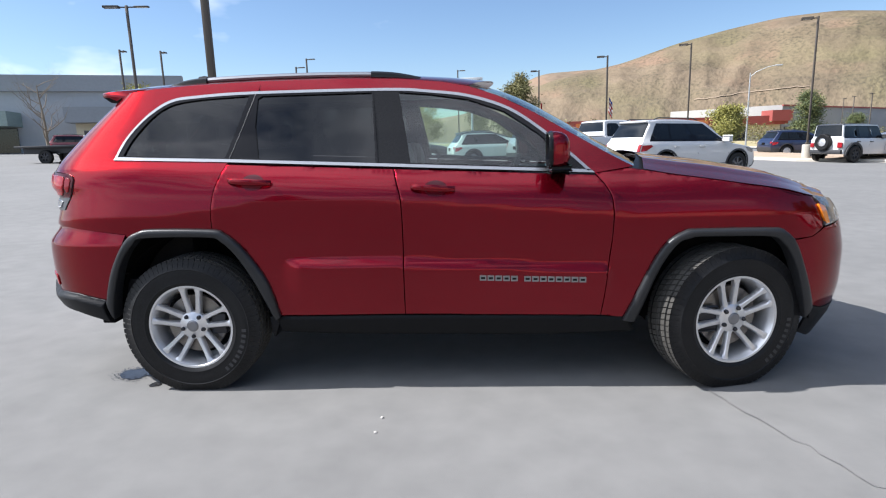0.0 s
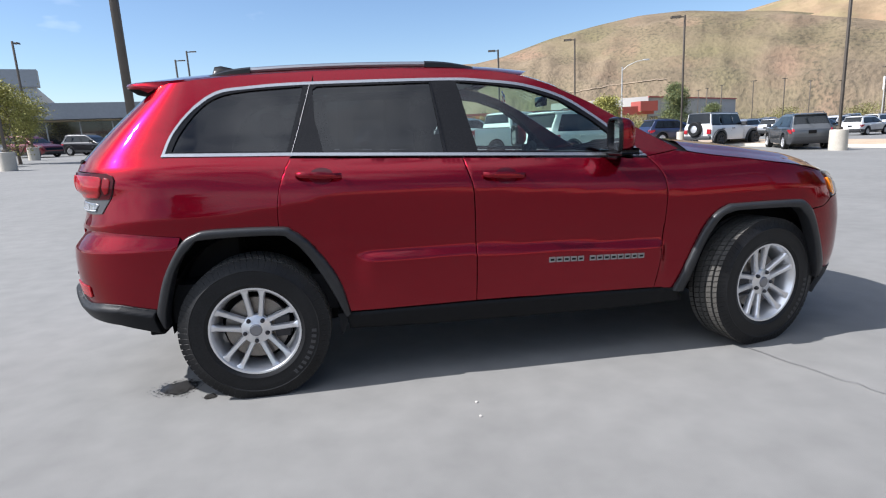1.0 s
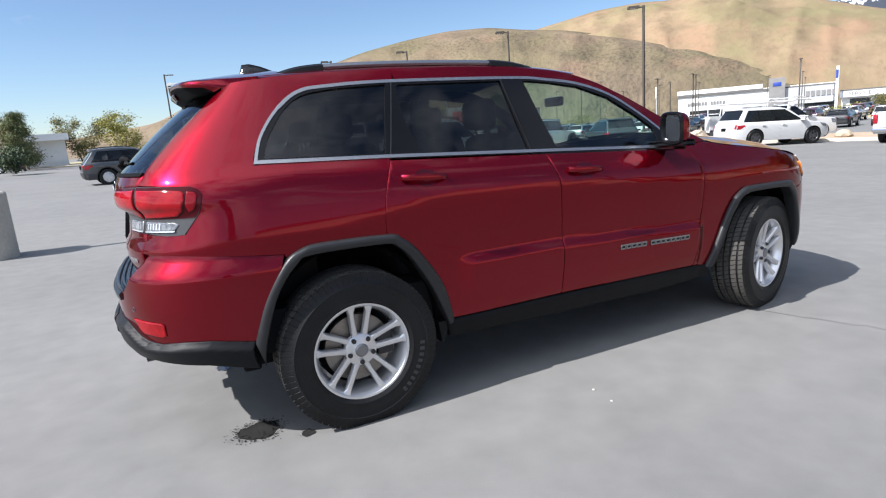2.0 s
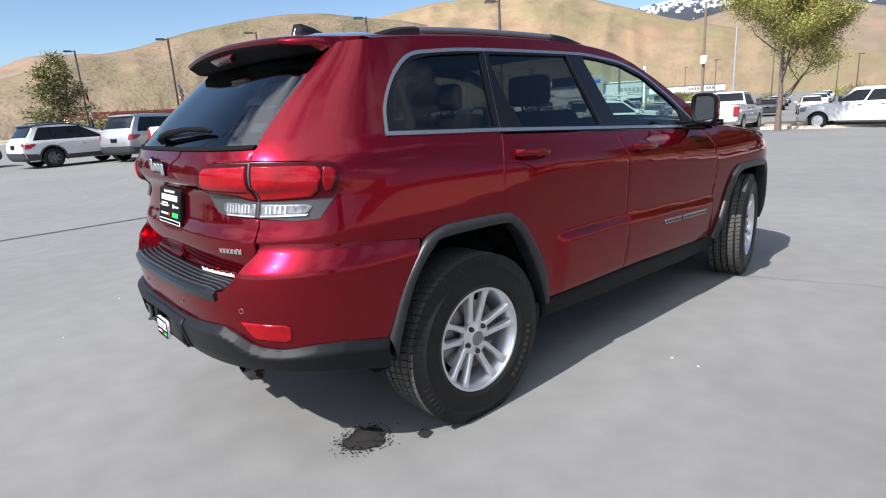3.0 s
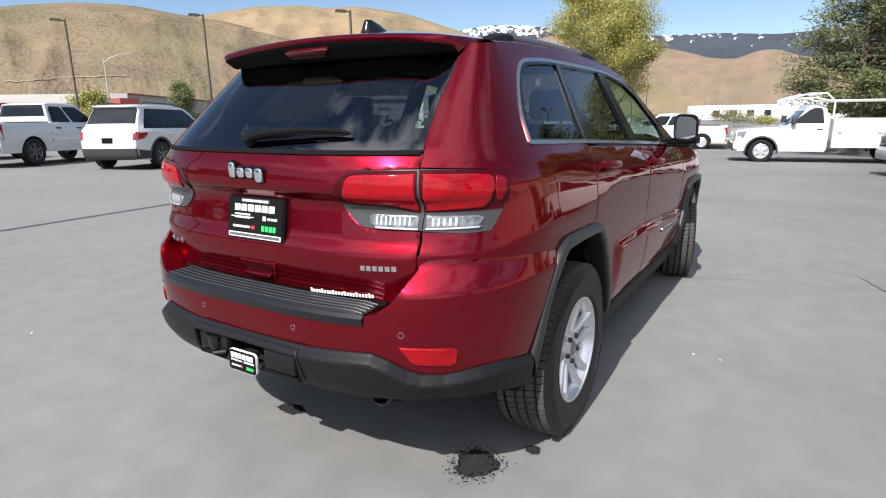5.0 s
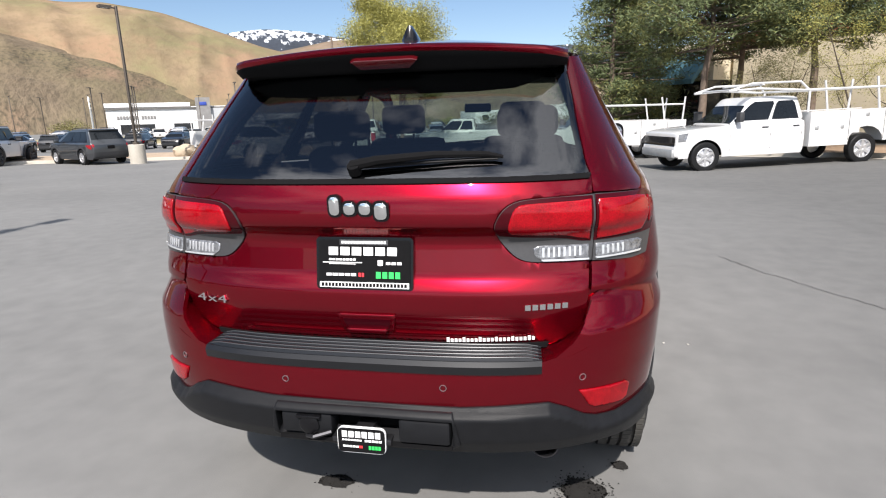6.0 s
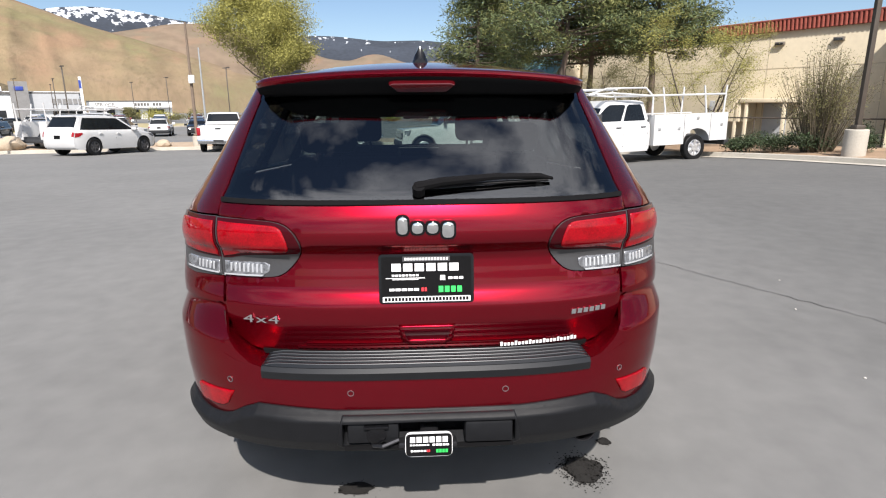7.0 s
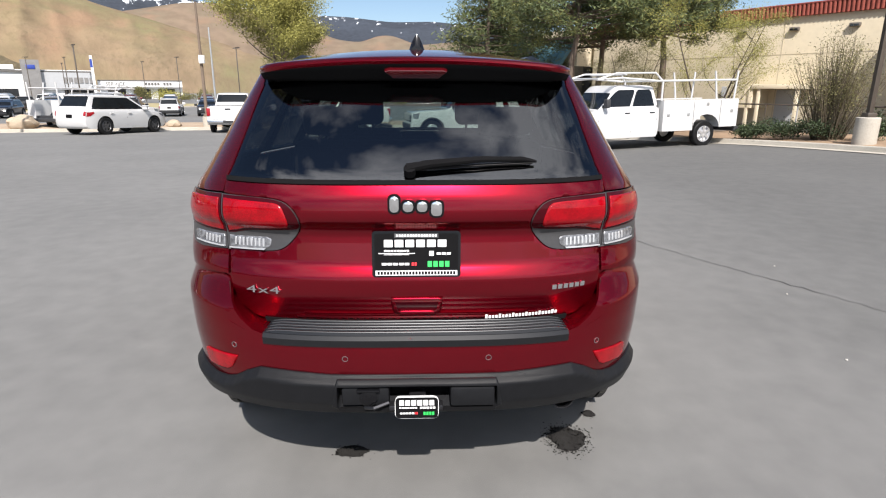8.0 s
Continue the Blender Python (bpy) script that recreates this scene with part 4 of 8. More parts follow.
# roof spoiler
bm = bmesh.new()
rows = []
for y in np.linspace(-0.60, 0.60, 33):
    e = abs(y) / 0.60
    tip = -2.085 + 0.05 * e ** 2 + 0.07 * max(0, (e - 0.86) / 0.14) ** 2
    top0 = 1.752 - 0.062 * e ** 2.2
    lip = 1.700 - 0.030 * e ** 2
    drop = 0.036 + 0.006 * e ** 4
    rows.append([bm.verts.new(c) for c in ((-1.60, y, top0), (-1.80, y, top0 - 0.012), (tip + 0.05, y, lip + 0.004), (tip + 0.008, y, lip - 0.004), (tip, y, lip - 0.014), (tip + 0.006, y, lip - drop * 0.7), (tip + 0.05, y, lip - drop - 0.034 * (1 - 0.75 * e ** 4)), (tip + 0.085, y, 1.615 - 0.012 * e ** 2 + 0.035 * e ** 6), (-1.90, y, 1.60 - 0.02 * e ** 2), (-1.70, y, 1.64 - 0.02 * e ** 2))])
for a, b in zip(rows, rows[1:]):
    for k in range(10):
        bm.faces.new((a[k], b[k], b[(k + 1) % 10], a[(k + 1) % 10]))
bm.faces.new(rows[0])
bm.faces.new(rows[-1][::-1])
spoiler = part("roof_spoiler", bm, PAINT, car, "red roof spoiler with shade painted on its underside", 50)
# faces under the lip are near-black, their shade put into the colour
spoiler.data.materials.append(INNER)
for p in spoiler.data.polygons:
    if p.index % 10 in (5, 6, 7, 8) and p.index < 320:
        p.material_index = 1
bm = bmesh.new()
slab(bm, [(-0.115, 0.012), (-0.085, -0.017), (0.085, -0.017), (0.115, 0.012), (0.10, 0.017), (-0.10, 0.017)], 0.02, pose(-2.056, 0, 1.648, 90 + 38, 0, -90), 0.003)
part("high_brake_lamp", bm, LAMPDEEP, spoiler, "dark red brake lamp strip")

# rear bumper: painted upper shell, plastic lower shell
UP = rear([(0.0, 0.765), (0.30, 0.764), (0.525, 0.762), (0.575, 0.775), (0.622, 0.812), (0.655, 0.862), (0.675, 0.925), (0.70, 0.941)], True) + flank([(-2.22, 0.942), (-2.12, 0.935), (-1.98, 0.920), (-1.762, 0.894)], True)
DOWN = rear([(0.0, 0.618), (0.30, 0.624), (0.48, 0.634), (0.555, 0.636), (0.61, 0.612), (0.66, 0.578), (0.70, 0.563), (0.757, 0.556)], True) + flank([(-2.2, 0.566), (-2.10, 0.562), (-1.925, 0.527)], True)
ARC_B = flank([p for p in ARCH_REAR if p[0] < -1.765][::-1], True)
half = UP[1:] + ARC_B + DOWN[:0:-1]
rear_bumper = body_panel("rear_bumper", half + mirror(half, -1)[::-1], PAINT, car, 1, "red rear bumper with a black lower edge", step=0.028, surface=bumper_skin)
LOW = rear([(0.0, 0.462), (0.30, 0.462), (0.55, 0.468), (0.70, 0.475)], True) + flank([(-2.10, 0.452), (-1.905, 0.402)], True)
half = DOWN[1:] + LOW[:0:-1]
recess = rear([(0.272, 0.592), (0.276, 0.512), (0.26, 0.503)], True)
recess = recess + mirror(recess, -1)[::-1]
down_r, down_z = np.array([p[0] for p in DOWN]), np.array([p[1] for p in DOWN])


def lower_skin(r, z):
    """The plastic stands out from the painted shell below a sloping upper face."""
    p = bumper_skin(r, z)
    way = np.stack([p[..., 0] + 1.5, 0.6 * p[..., 1], 0 * p[..., 0]], axis=-1)
    way /= np.linalg.norm(way, axis=-1)[..., None]
    out = smooth01((np.interp(np.abs(r), down_r, down_z) - z) / 0.036)
    return p + way * (0.030 * out * smooth01((ARC + 0.05 - np.abs(r)) / 0.25) + 0.004)[..., None]


lower = body_panel("lower_bumper", half + mirror(half, -1)[::-1], PLASTIC, rear_bumper, 1, "dark grey plastic lower bumper", holes=[recess], off=0.004, depth=0.03, step=0.011, surface=lower_skin, edge=0.005)
rim_hole = shrink(recess, 0.002)
ring = shrink(recess, -0.018)
body_panel("hitch_surround", ring, PLASTIC, lower, 1, holes=[rim_hole], off=0.012, depth=0.05, step=0.007, surface=lower_skin, edge=0.006)
bm = bmesh.new()
box(bm, -2.42, -0.275, 0.50, -2.40, 0.275, 0.60)
box(bm, -2.49, -0.275, 0.49, -2.40, 0.275, 0.503)
part("hitch_recess", bm, INNER, lower, smooth=0)
bm = bmesh.new()
box(bm, -2.497, 0.098, 0.516, -2.43, 0.264, 0.586, 0.009)
part("socket_cover", bm, PLASTIC, lower)
bm = bmesh.new()
lathe(bm, [(0.0, 0.0), (0.030, 0.0), (0.032, 0.010), (0.026, 0.014), (0.0, 0.014)], 24, "z", pose(-2.494, 0.17, 0.550, 0, -90, 0))
box(bm, -2.512, 0.13, 0.574, -2.49, 0.21, 0.583, 0.003)
part("trailer_socket", bm, GLOSSBLACK, lower)
bm = bmesh.new()
box(bm, -2.505, -0.272, 0.512, -2.42, -0.115, 0.588, 0.01)
part("hitch_cover", bm, PLASTIC, lower)
bm = bmesh.new()
box(bm, -2.50, -0.03, 0.485, -2.2, 0.03, 0.545, 0.006)
box(bm, -2.50, -0.09, 0.495, -2.40, 0.10, 0.515, 0.005)
tube(bm, [(-2.50, 0.10, 0.53), (-2.52, 0.15, 0.52), (-2.50, 0.18, 0.51), (-2.46, 0.19, 0.515)], 0.007, 6)
hitch = part("hitch_receiver", bm, STEEL, lower)
hp = plate_on(hitch, "hitch_plate", -2.497, 0.002, 0.511, 0.153, 0.083, 2, WHITE, 0.018, 0.010, "white-edged hitch cover plate")
plate_on(hp, "hitch_plate_face", -2.497, 0.002, 0.511, 0.1490, 0.0790, 2, INNER, 0.014, 0.0115)
for total, h, n, y, z, mtl in ((0.126, 0.020, 6, 0.002, 0.531, WHITE), (0.064, 0.005, 7, 0.032, 0.512, WHITE), (0.056, 0.007, 5, -0.036, 0.512, WHITE), (0.052, 0.006, 5, 0.036, 0.491, WHITE), (0.012, 0.008, 2, 0.004, 0.491, REDINK), (0.04, 0.012, 4, -0.04, 0.490, GREENINK)):
    bars(hp, total, h, n, y, z, mtl, 0.22, -2.497, 2, 0.0116, z0=0.511)

# shelf and ribbed step pad between gate and bumper
bm = bmesh.new()
ys = np.linspace(-0.665, 0.665, 49)
grid_sheet(bm, ys, [0, 0.5, 1], lambda y, q: tuple((1 - q) * (wrapped(ry(y, 0.775), 0.775) + np.array([0.03, 0, 0])) * np.array([1, 1, 0]) + q * bumper_skin(ry(y, 0.765, True), 0.765) * np.array([1, 1, 0]) + np.array([0, 0, 0.764 + 0.03 * max(0, (abs(y) - 0.53) / 0.13) ** 2])))
part("bumper_shelf", bm, PAINT, rear_bumper)
bm = bmesh.new()
N_RIB = 5
qs = []
for k in range(N_RIB):
    qs += [(k + 0.05) / N_RIB, (k + 0.25) / N_RIB, (k + 0.6) / N_RIB, (k + 0.8) / N_RIB]
qs.append(1.0)
ys = np.linspace(-0.535, 0.535, 41)


def pad_point(y, i):
    q = qs[i]
    a, b = wrapped(ry(y, 0.775), 0.775), bumper_skin(ry(y, 0.765, True), 0.765)
    p = (1 - q) * (a + np.array([0.006, 0, 0])) + q * b
    up = 0.773 - 0.004 * q + (0.011 * min(1.0, max(0.0, (0.535 - abs(y)) / 0.05)) if i % 4 in (1, 2) else 0.0)
    return (p[0], p[1] * (1 - 0.012 * (1 - q)), up)


rows = grid_sheet(bm, ys, range(len(qs)), pad_point)
for r0, r1 in zip(rows, rows[1:]):
    a, b = r0[-1], r1[-1]
    c, d = bm.verts.new(b.co + Vector((-0.012, 0, -0.012))), bm.verts.new(a.co + Vector((-0.012, 0, -0.012)))
    bm.faces.new((a, b, c, d))
    e, f = bm.verts.new(c.co + Vector((0.004, 0, -0.026))), bm.verts.new(d.co + Vector((0.004, 0, -0.026)))
    bm.faces.new((d, c, e, f))
for r in (rows[0], rows[-1]):
    tip = [r[-1].co + Vector((-0.012, 0, -0.012)), r[-1].co + Vector((-0.008, 0, -0.038)), r[0].co + Vector((0, 0, -0.038))]
    bm.faces.new([bm.verts.new(v.co) for v in r] + [bm.verts.new(c) for c in tip])
bmesh.ops.remove_doubles(bm, verts=bm.verts, dist=1e-5)
pad = part("step_pad", bm, PADBLACK, rear_bumper, "ribbed black step pad", 20)
# paler tubes put the light on each rib's front edge into colour
PADRIB = mat("lit_pad_rib", (0.055, 0.057, 0.06), 0.32, 0.3, 0.15, 20)
for k in range(N_RIB):
    bm = bmesh.new()
    tube(bm, [Vector(pad_point(y, 4 * k + 2)) + Vector((0, 0, -0.0005)) for y in np.linspace(-0.525, 0.525, 31)], 0.0022, 6)
    part("pad_rib", bm, PADRIB, pad)

for side in (-1, 1):
    poly = rear([(0.642, 0.664), (0.672, 0.610), (0.69, 0.597), (0.775, 0.588), (0.79, 0.596), (0.797, 0.646), (0.785, 0.655)], True)
    body_panel("reflector", poly, LAMPRED, rear_bumper, side, "red bumper reflector", off=0.007, depth=0.012, step=0.015, surface=bumper_skin, edge=0.005)
    for y, z in ((0.652, 0.706), (0.249, 0.685)):
        poly = [(ry(y, z, True) + 0.0105 * math.cos(t), z + 0.0105 * math.sin(t)) for t in np.linspace(0, 2 * math.pi, 17)[:-1]]
        hole = [(ry(y, z, True) + 0.0085 * math.cos(t), z + 0.0085 * math.sin(t)) for t in np.linspace(0, 2 * math.pi, 17)[:-1]]
        body_panel("parking_sensor", poly, GALVCAP, rear_bumper, side, holes=[hole], off=0.002, depth=0.004, step=0.01, surface=bumper_skin)
bm = bmesh.new()
lathe(bm, [(0.040, -0.30), (0.042, 0.0), (0.038, 0.0), (0.035, -0.20), (0.0, -0.20)], 24, "y", pose(-2.38, -0.545, 0.464, 0, 0, 90))
part("exhaust_pipe", bm, STEEL, car)

# roof, windscreen, bonnet
gut_z = curve([p[0] for p in GUTTER] + [0.12], [p[1] for p in GUTTER] + [1.632], 0.05)
bm = bmesh.new()
roof_x = np.linspace(-1.72, 0.10, 40)
edge_y = lambda x: float(half_width(np.float64(x), gut_z(x))) if x > XC else float(half_width(np.float64(XC), gut_z(x))) * 0.995
roof_pt = lambda x, q: (x + (0.16 * (1 - q * q) * max(0, (x + 0.3) / 0.4)), q * edge_y(x), float(gut_z(x)) + 0.062 * (1 - q * q) ** 0.75)
grid_sheet(bm, roof_x, np.sin(np.linspace(-math.pi / 2, math.pi / 2, 31)), roof_pt)
roof = part("roof", bm, PAINT, car, "red roof", 60)
bm = bmesh.new()
pil = spline(PILLAR, 5)
pil_y = lambda x, z: float(half_width(np.float64(x), np.float64(z)))
grid_sheet(bm, range(len(pil)), np.linspace(-1, 1, 21), lambda i, q: (pil[i][0] + 0.14 * (1 - q * q), q * pil_y(*pil[i]), pil[i][1] + 0.022 * (1 - q * q) ** 0.75))
part("windscreen", bm, CLEAR, car, "clear windscreen", 0).visible_shadow = False
bm = bmesh.new()
hood_z = curve([p[0] for p in FENDER_TOP] + [2.0, 2.1], [p[1] for p in FENDER_TOP] + [0.985, 0.955], 0.04)
hood_y = lambda x: float(wrapped(rx(min(x, 2.0), 1.0), float(hood_z(x)))[1]) if x < 1.9 else 0.70 - (x - 1.9) * 0.6
bulge = curve([0.9, 1.1, 1.4, 1.8, 2.1], [0.058, 0.078, 0.084, 0.075, 0.04], 0.05)
grid_sheet(bm, np.linspace(1.0, 2.08, 30), np.linspace(-1, 1, 33), lambda x, q: (x + 0.12 * (1 - q * q), q * hood_y(x), float(hood_z(x)) + float(bulge(x)) * (1 - abs(q) ** 2.6) + 0.012 * math.exp(-((abs(q) - 0.72) / 0.06) ** 2)))
part("bonnet", bm, PAINT, car, "red bonnet", 40)
# added near-black sheet that keeps the bonnet's edge gap dark
bm = bmesh.new()
grid_sheet(bm, np.linspace(1.0, 2.06, 16), np.linspace(-1, 1, 17), lambda x, q: (x + 0.12 * (1 - q * q), q * (hood_y(x) + 0.004), float(hood_z(x)) - 0.016 + 0.8 * float(bulge(x)) * (1 - abs(q) ** 2.6)))
part("bonnet_lining", bm, INNER, car, smooth=60)
bm = bmesh.new()
grid_sheet(bm, np.linspace(0, 1, 4), np.linspace(-1, 1, 17), lambda t, q: (0.93 + 0.2 * (1 - q * q) + t * 0.10, q * 0.80, 1.17 + 0.075 * (1 - q * q) - 0.02 * t))
part("cowl", bm, PLASTIC, car)
for side in (-1, 1):
    # rails: chrome bar on black feet
    bm = bmesh.new()
    rail = spline([(-1.62, 0.535, 1.684), (-1.50, 0.54, 1.712), (-1.30, 0.545, 1.725), (-0.95, 0.545, 1.730), (-0.55, 0.545, 1.725), (-0.33, 0.545, 1.713), (-0.17, 0.54, 1.682)], 5)
    tube(bm, [(x, side * y, z) for x, y, z in rail], 0.016, 8)
    rail_ob = part("roof_rail", bm, SATIN, car, "silver roof rail on black feet")
    for a, b in ((0, 9), (22, 31)):
        bm = bmesh.new()
        seg = rail[a:b]
        vs = []
        for x, y, z in seg:
            floor_z = float(gut_z(x)) + 0.01
            vs.append([bm.verts.new(c) for c in ((x, side * (y - 0.026), floor_z), (x, side * (y - 0.024), z + 0.010), (x, side * y, z + 0.019), (x, side * (y + 0.024), z + 0.008), (x, side * (y + 0.030), floor_z))])
        for p, q in zip(vs, vs[1:]):
            for k in range(4):
                bm.faces.new((p[k], p[k + 1], q[k + 1], q[k]))
        bm.faces.new(vs[0])
        bm.faces.new(vs[-1][::-1])
        part("rail_foot", bm, PLASTIC, rail_ob)
    # door mirror
    near = lambda x: 0.54 + (x - 0.54) * 0.56
    bm = bmesh.new()
    rings = []
    for t, (x, sx, sy, sz) in zip(range(7), ((0.452, 0.0, 0.078, 0.080), (0.468, 0.0, 0.086, 0.090), (0.51, 0.0, 0.088, 0.091), (0.56, 0.0, 0.083, 0.086), (0.60, 0.0, 0.070, 0.072), (0.625, 0, 0.045, 0.05), (0.635, 0, 0.02, 0.02))):
        ring = []
        for a in np.linspace(0, 2 * math.pi, 29)[:-1]:
            c, s = math.cos(a), math.sin(a)
            ring.append(bm.verts.new((near(x), side * (0.985 + 0.9 * sy * math.copysign(abs(c) ** 0.5, c)), 1.282 + sz * math.copysign(abs(s) ** 0.5, s) - 0.008 * c)))
        rings.append(ring)
    for r0, r1 in zip(rings, rings[1:]):
        for k in range(28):
            bm.faces.new((r0[k], r0[(k + 1) % 28], r1[(k + 1) % 28], r1[k]))
    bm.faces.new(rings[-1])
    mirror_ob = part("door_mirror", bm, PAINT, car, "red door mirror on a black foot")
    # black bezel: outer band, lip and the well in which the glass sits
    bm = bmesh.new()
    rings = []
    for x, sy, sz in ((0.474, 0.0905, 0.0945), (0.446, 0.0875, 0.0900), (0.440, 0.0850, 0.0870), (0.441, 0.0770, 0.0785), (0.476, 0.0750, 0.0765)):
        ring = []
        for a in np.linspace(0, 2 * math.pi, 29)[:-1]:
            c, s = math.cos(a), math.sin(a)
            ring.append(bm.verts.new((near(x), side * (0.985 + 0.9 * sy * math.copysign(abs(c) ** 0.5, c)), 1.282 + sz * math.copysign(abs(s) ** 0.5, s) - 0.008 * c)))
        rings.append(ring)
    for r0, r1 in zip(rings, rings[1:]):
        for k in range(28):
            bm.faces.new((r0[k], r0[(k + 1) % 28], r1[(k + 1) % 28], r1[k]))
    bm.faces.new(rings[-1])
    bez = part("mirror_bezel", bm, GLOSSBLACK, mirror_ob, "black mirror surround")
    bm = bmesh.new()
    ring = []
    for a in np.linspace(0, 2 * math.pi, 29)[:-1]:
        c, s = math.cos(a), math.sin(a)
        y, z = 0.0745 * math.copysign(abs(c) ** 0.5, c), 0.076 * math.copysign(abs(s) ** 0.5, s)
        ring.append(bm.verts.new((near(0.459) - 0.10 * y, side * (0.985 + 0.9 * y), 1.282 + z - 0.008 * c)))
    bm.faces.new(ring)
    part("mirror_glass", bm, MIRROR, bez)
    bm = bmesh.new()
    box(bm, 0.50, side * 0.80, 1.165, 0.59, side * 0.99, 1.203, 0.010)
    box(bm, 0.495, side * 0.885, 1.185, 0.59, side * 1.06, 1.205, 0.008)
    part("mirror_foot", bm, GLOSSBLACK, mirror_ob)
    bm = bmesh.new()
    skin(bm, mirror(flank([(0.555, 1.285), (0.575, 1.27), (0.69, 1.172), (0.555, 1.183)]), side), wrapped, off=0.003, depth=0.01, step=0.03)
    part("mirror_triangle", bm, GLOSSBLACK, mirror_ob, recalc=False)
bm = bmesh.new()
rows = []
for x, w, h in ((-1.715, 0.032, 0.03), (-1.70, 0.036, 0.072), (-1.66, 0.037, 0.077), (-1.60, 0.035, 0.062), (-1.53, 0.028, 0.034), (-1.46, 0.012, 0.006)):
    rows.append([bm.verts.new((x + 0.0, y, 1.738 + z)) for y, z in ((-w, 0), (-w * 0.62, h * 0.5), (-w * 0.18, h * 0.93), (0, h), (w * 0.18, h * 0.93), (w * 0.62, h * 0.5), (w, 0))])
for a, b in zip(rows, rows[1:]):
    for k in range(6):
        bm.faces.new((a[k], a[k + 1], b[k + 1], b[k]))
bm.faces.new(rows[0])
part("aerial_fin", bm, mat("polished_black", (0.006, 0.006, 0.007), 0.16, 0.0, 0.1, spec=0.4), car, "black fin aerial")
bm = bmesh.new()
box(bm, -1.9, -0.62, 0.30, 2.05, 0.62, 0.42, 0.02)
box(bm, -2.34, -0.60, 0.42, -1.85, 0.60, 0.60, 0.02)
part("underbody", bm, INNER, car)
bm = bmesh.new()
box(bm, 0.95, -0.72, 0.40, 1.95, 0.72, 0.93)
part("engine_block", bm, INNER, car)

# cabin
bm = bmesh.new()
box(bm, -2.0, -0.80, 0.42, 0.95, 0.80, 0.62)
box(bm, -2.16, -0.62, 0.60, -1.55, 0.62, 0.95, 0.02)
part("cabin_floor", bm, CABIN, car)
bm = bmesh.new()
box(bm, -1.75, -0.56, 1.655, -0.02, 0.56, 1.675)
part("headliner", bm, mat("pale_headliner", (0.32, 0.31, 0.29), 0.9), car)
bm = bmesh.new()
box(bm, 0.42, -0.76, 0.72, 0.95, 0.76, 1.145, 0.06)
part("dashboard", bm, CABIN, car)


def seat(x, y, w, rest=True):
    bm = bmesh.new()
    box(bm, x - 0.27, y - w / 2, 0.62, x + 0.27, y + w / 2, 0.80, 0.05)
    box(bm, -0.07, -w / 2 + 0.02, 0.0, 0.09, w / 2 - 0.02, 0.60, 0.05, pose(x - 0.24, y, 0.74, 0, -14, 0))
    ob = part("seat", bm, CABIN, car, "dark grey seat")
    n = 1 if w < 0.8 else 3
    for k in range(0, n, 2):
        yy = y + (0 if n == 1 else (k - 1) * 0.44)
        bm = bmesh.new()
        box(bm, x - 0.50, yy - 0.135, 1.36, x - 0.39, yy + 0.135, 1.535 if n == 1 else 1.50, 0.04, seg=3)
        tube(bm, [(x - 0.43, yy - 0.06, 1.28), (x - 0.445, yy - 0.06, 1.40)], 0.007, 6)
        tube(bm, [(x - 0.43, yy + 0.06, 1.28), (x - 0.445, yy + 0.06, 1.40)], 0.007, 6)
        part("headrest", bm, CABIN, ob)


seat(0.02, -0.37, 0.54)
seat(0.02, 0.37, 0.54)
seat(-0.88, 0.0, 1.34)
bm = bmesh.new()
lathe(bm, [(0.185 + 0.016 * math.cos(a), 0.016 * math.sin(a)) for a in np.linspace(0, 2 * math.pi, 9)[:-1]], 32, "z", pose(0.38, 0.37, 1.06, 0, -65, 0), True)
box(bm, -0.18, -0.03, -0.01, 0.18, 0.03, 0.01, m=pose(0.38, 0.37, 1.06, 0, -65, 0))
part("steering_wheel", bm, CABIN, car)
bm = bmesh.new()
box(bm, 0.40, -0.09, 1.48, 0.43, 0.11, 1.545, 0.012)
part("inner_mirror", bm, GLOSSBLACK, car)


# wheels
SIDEMARK = mat("raised_rubber_mark", (0.03, 0.03, 0.032), 0.6)


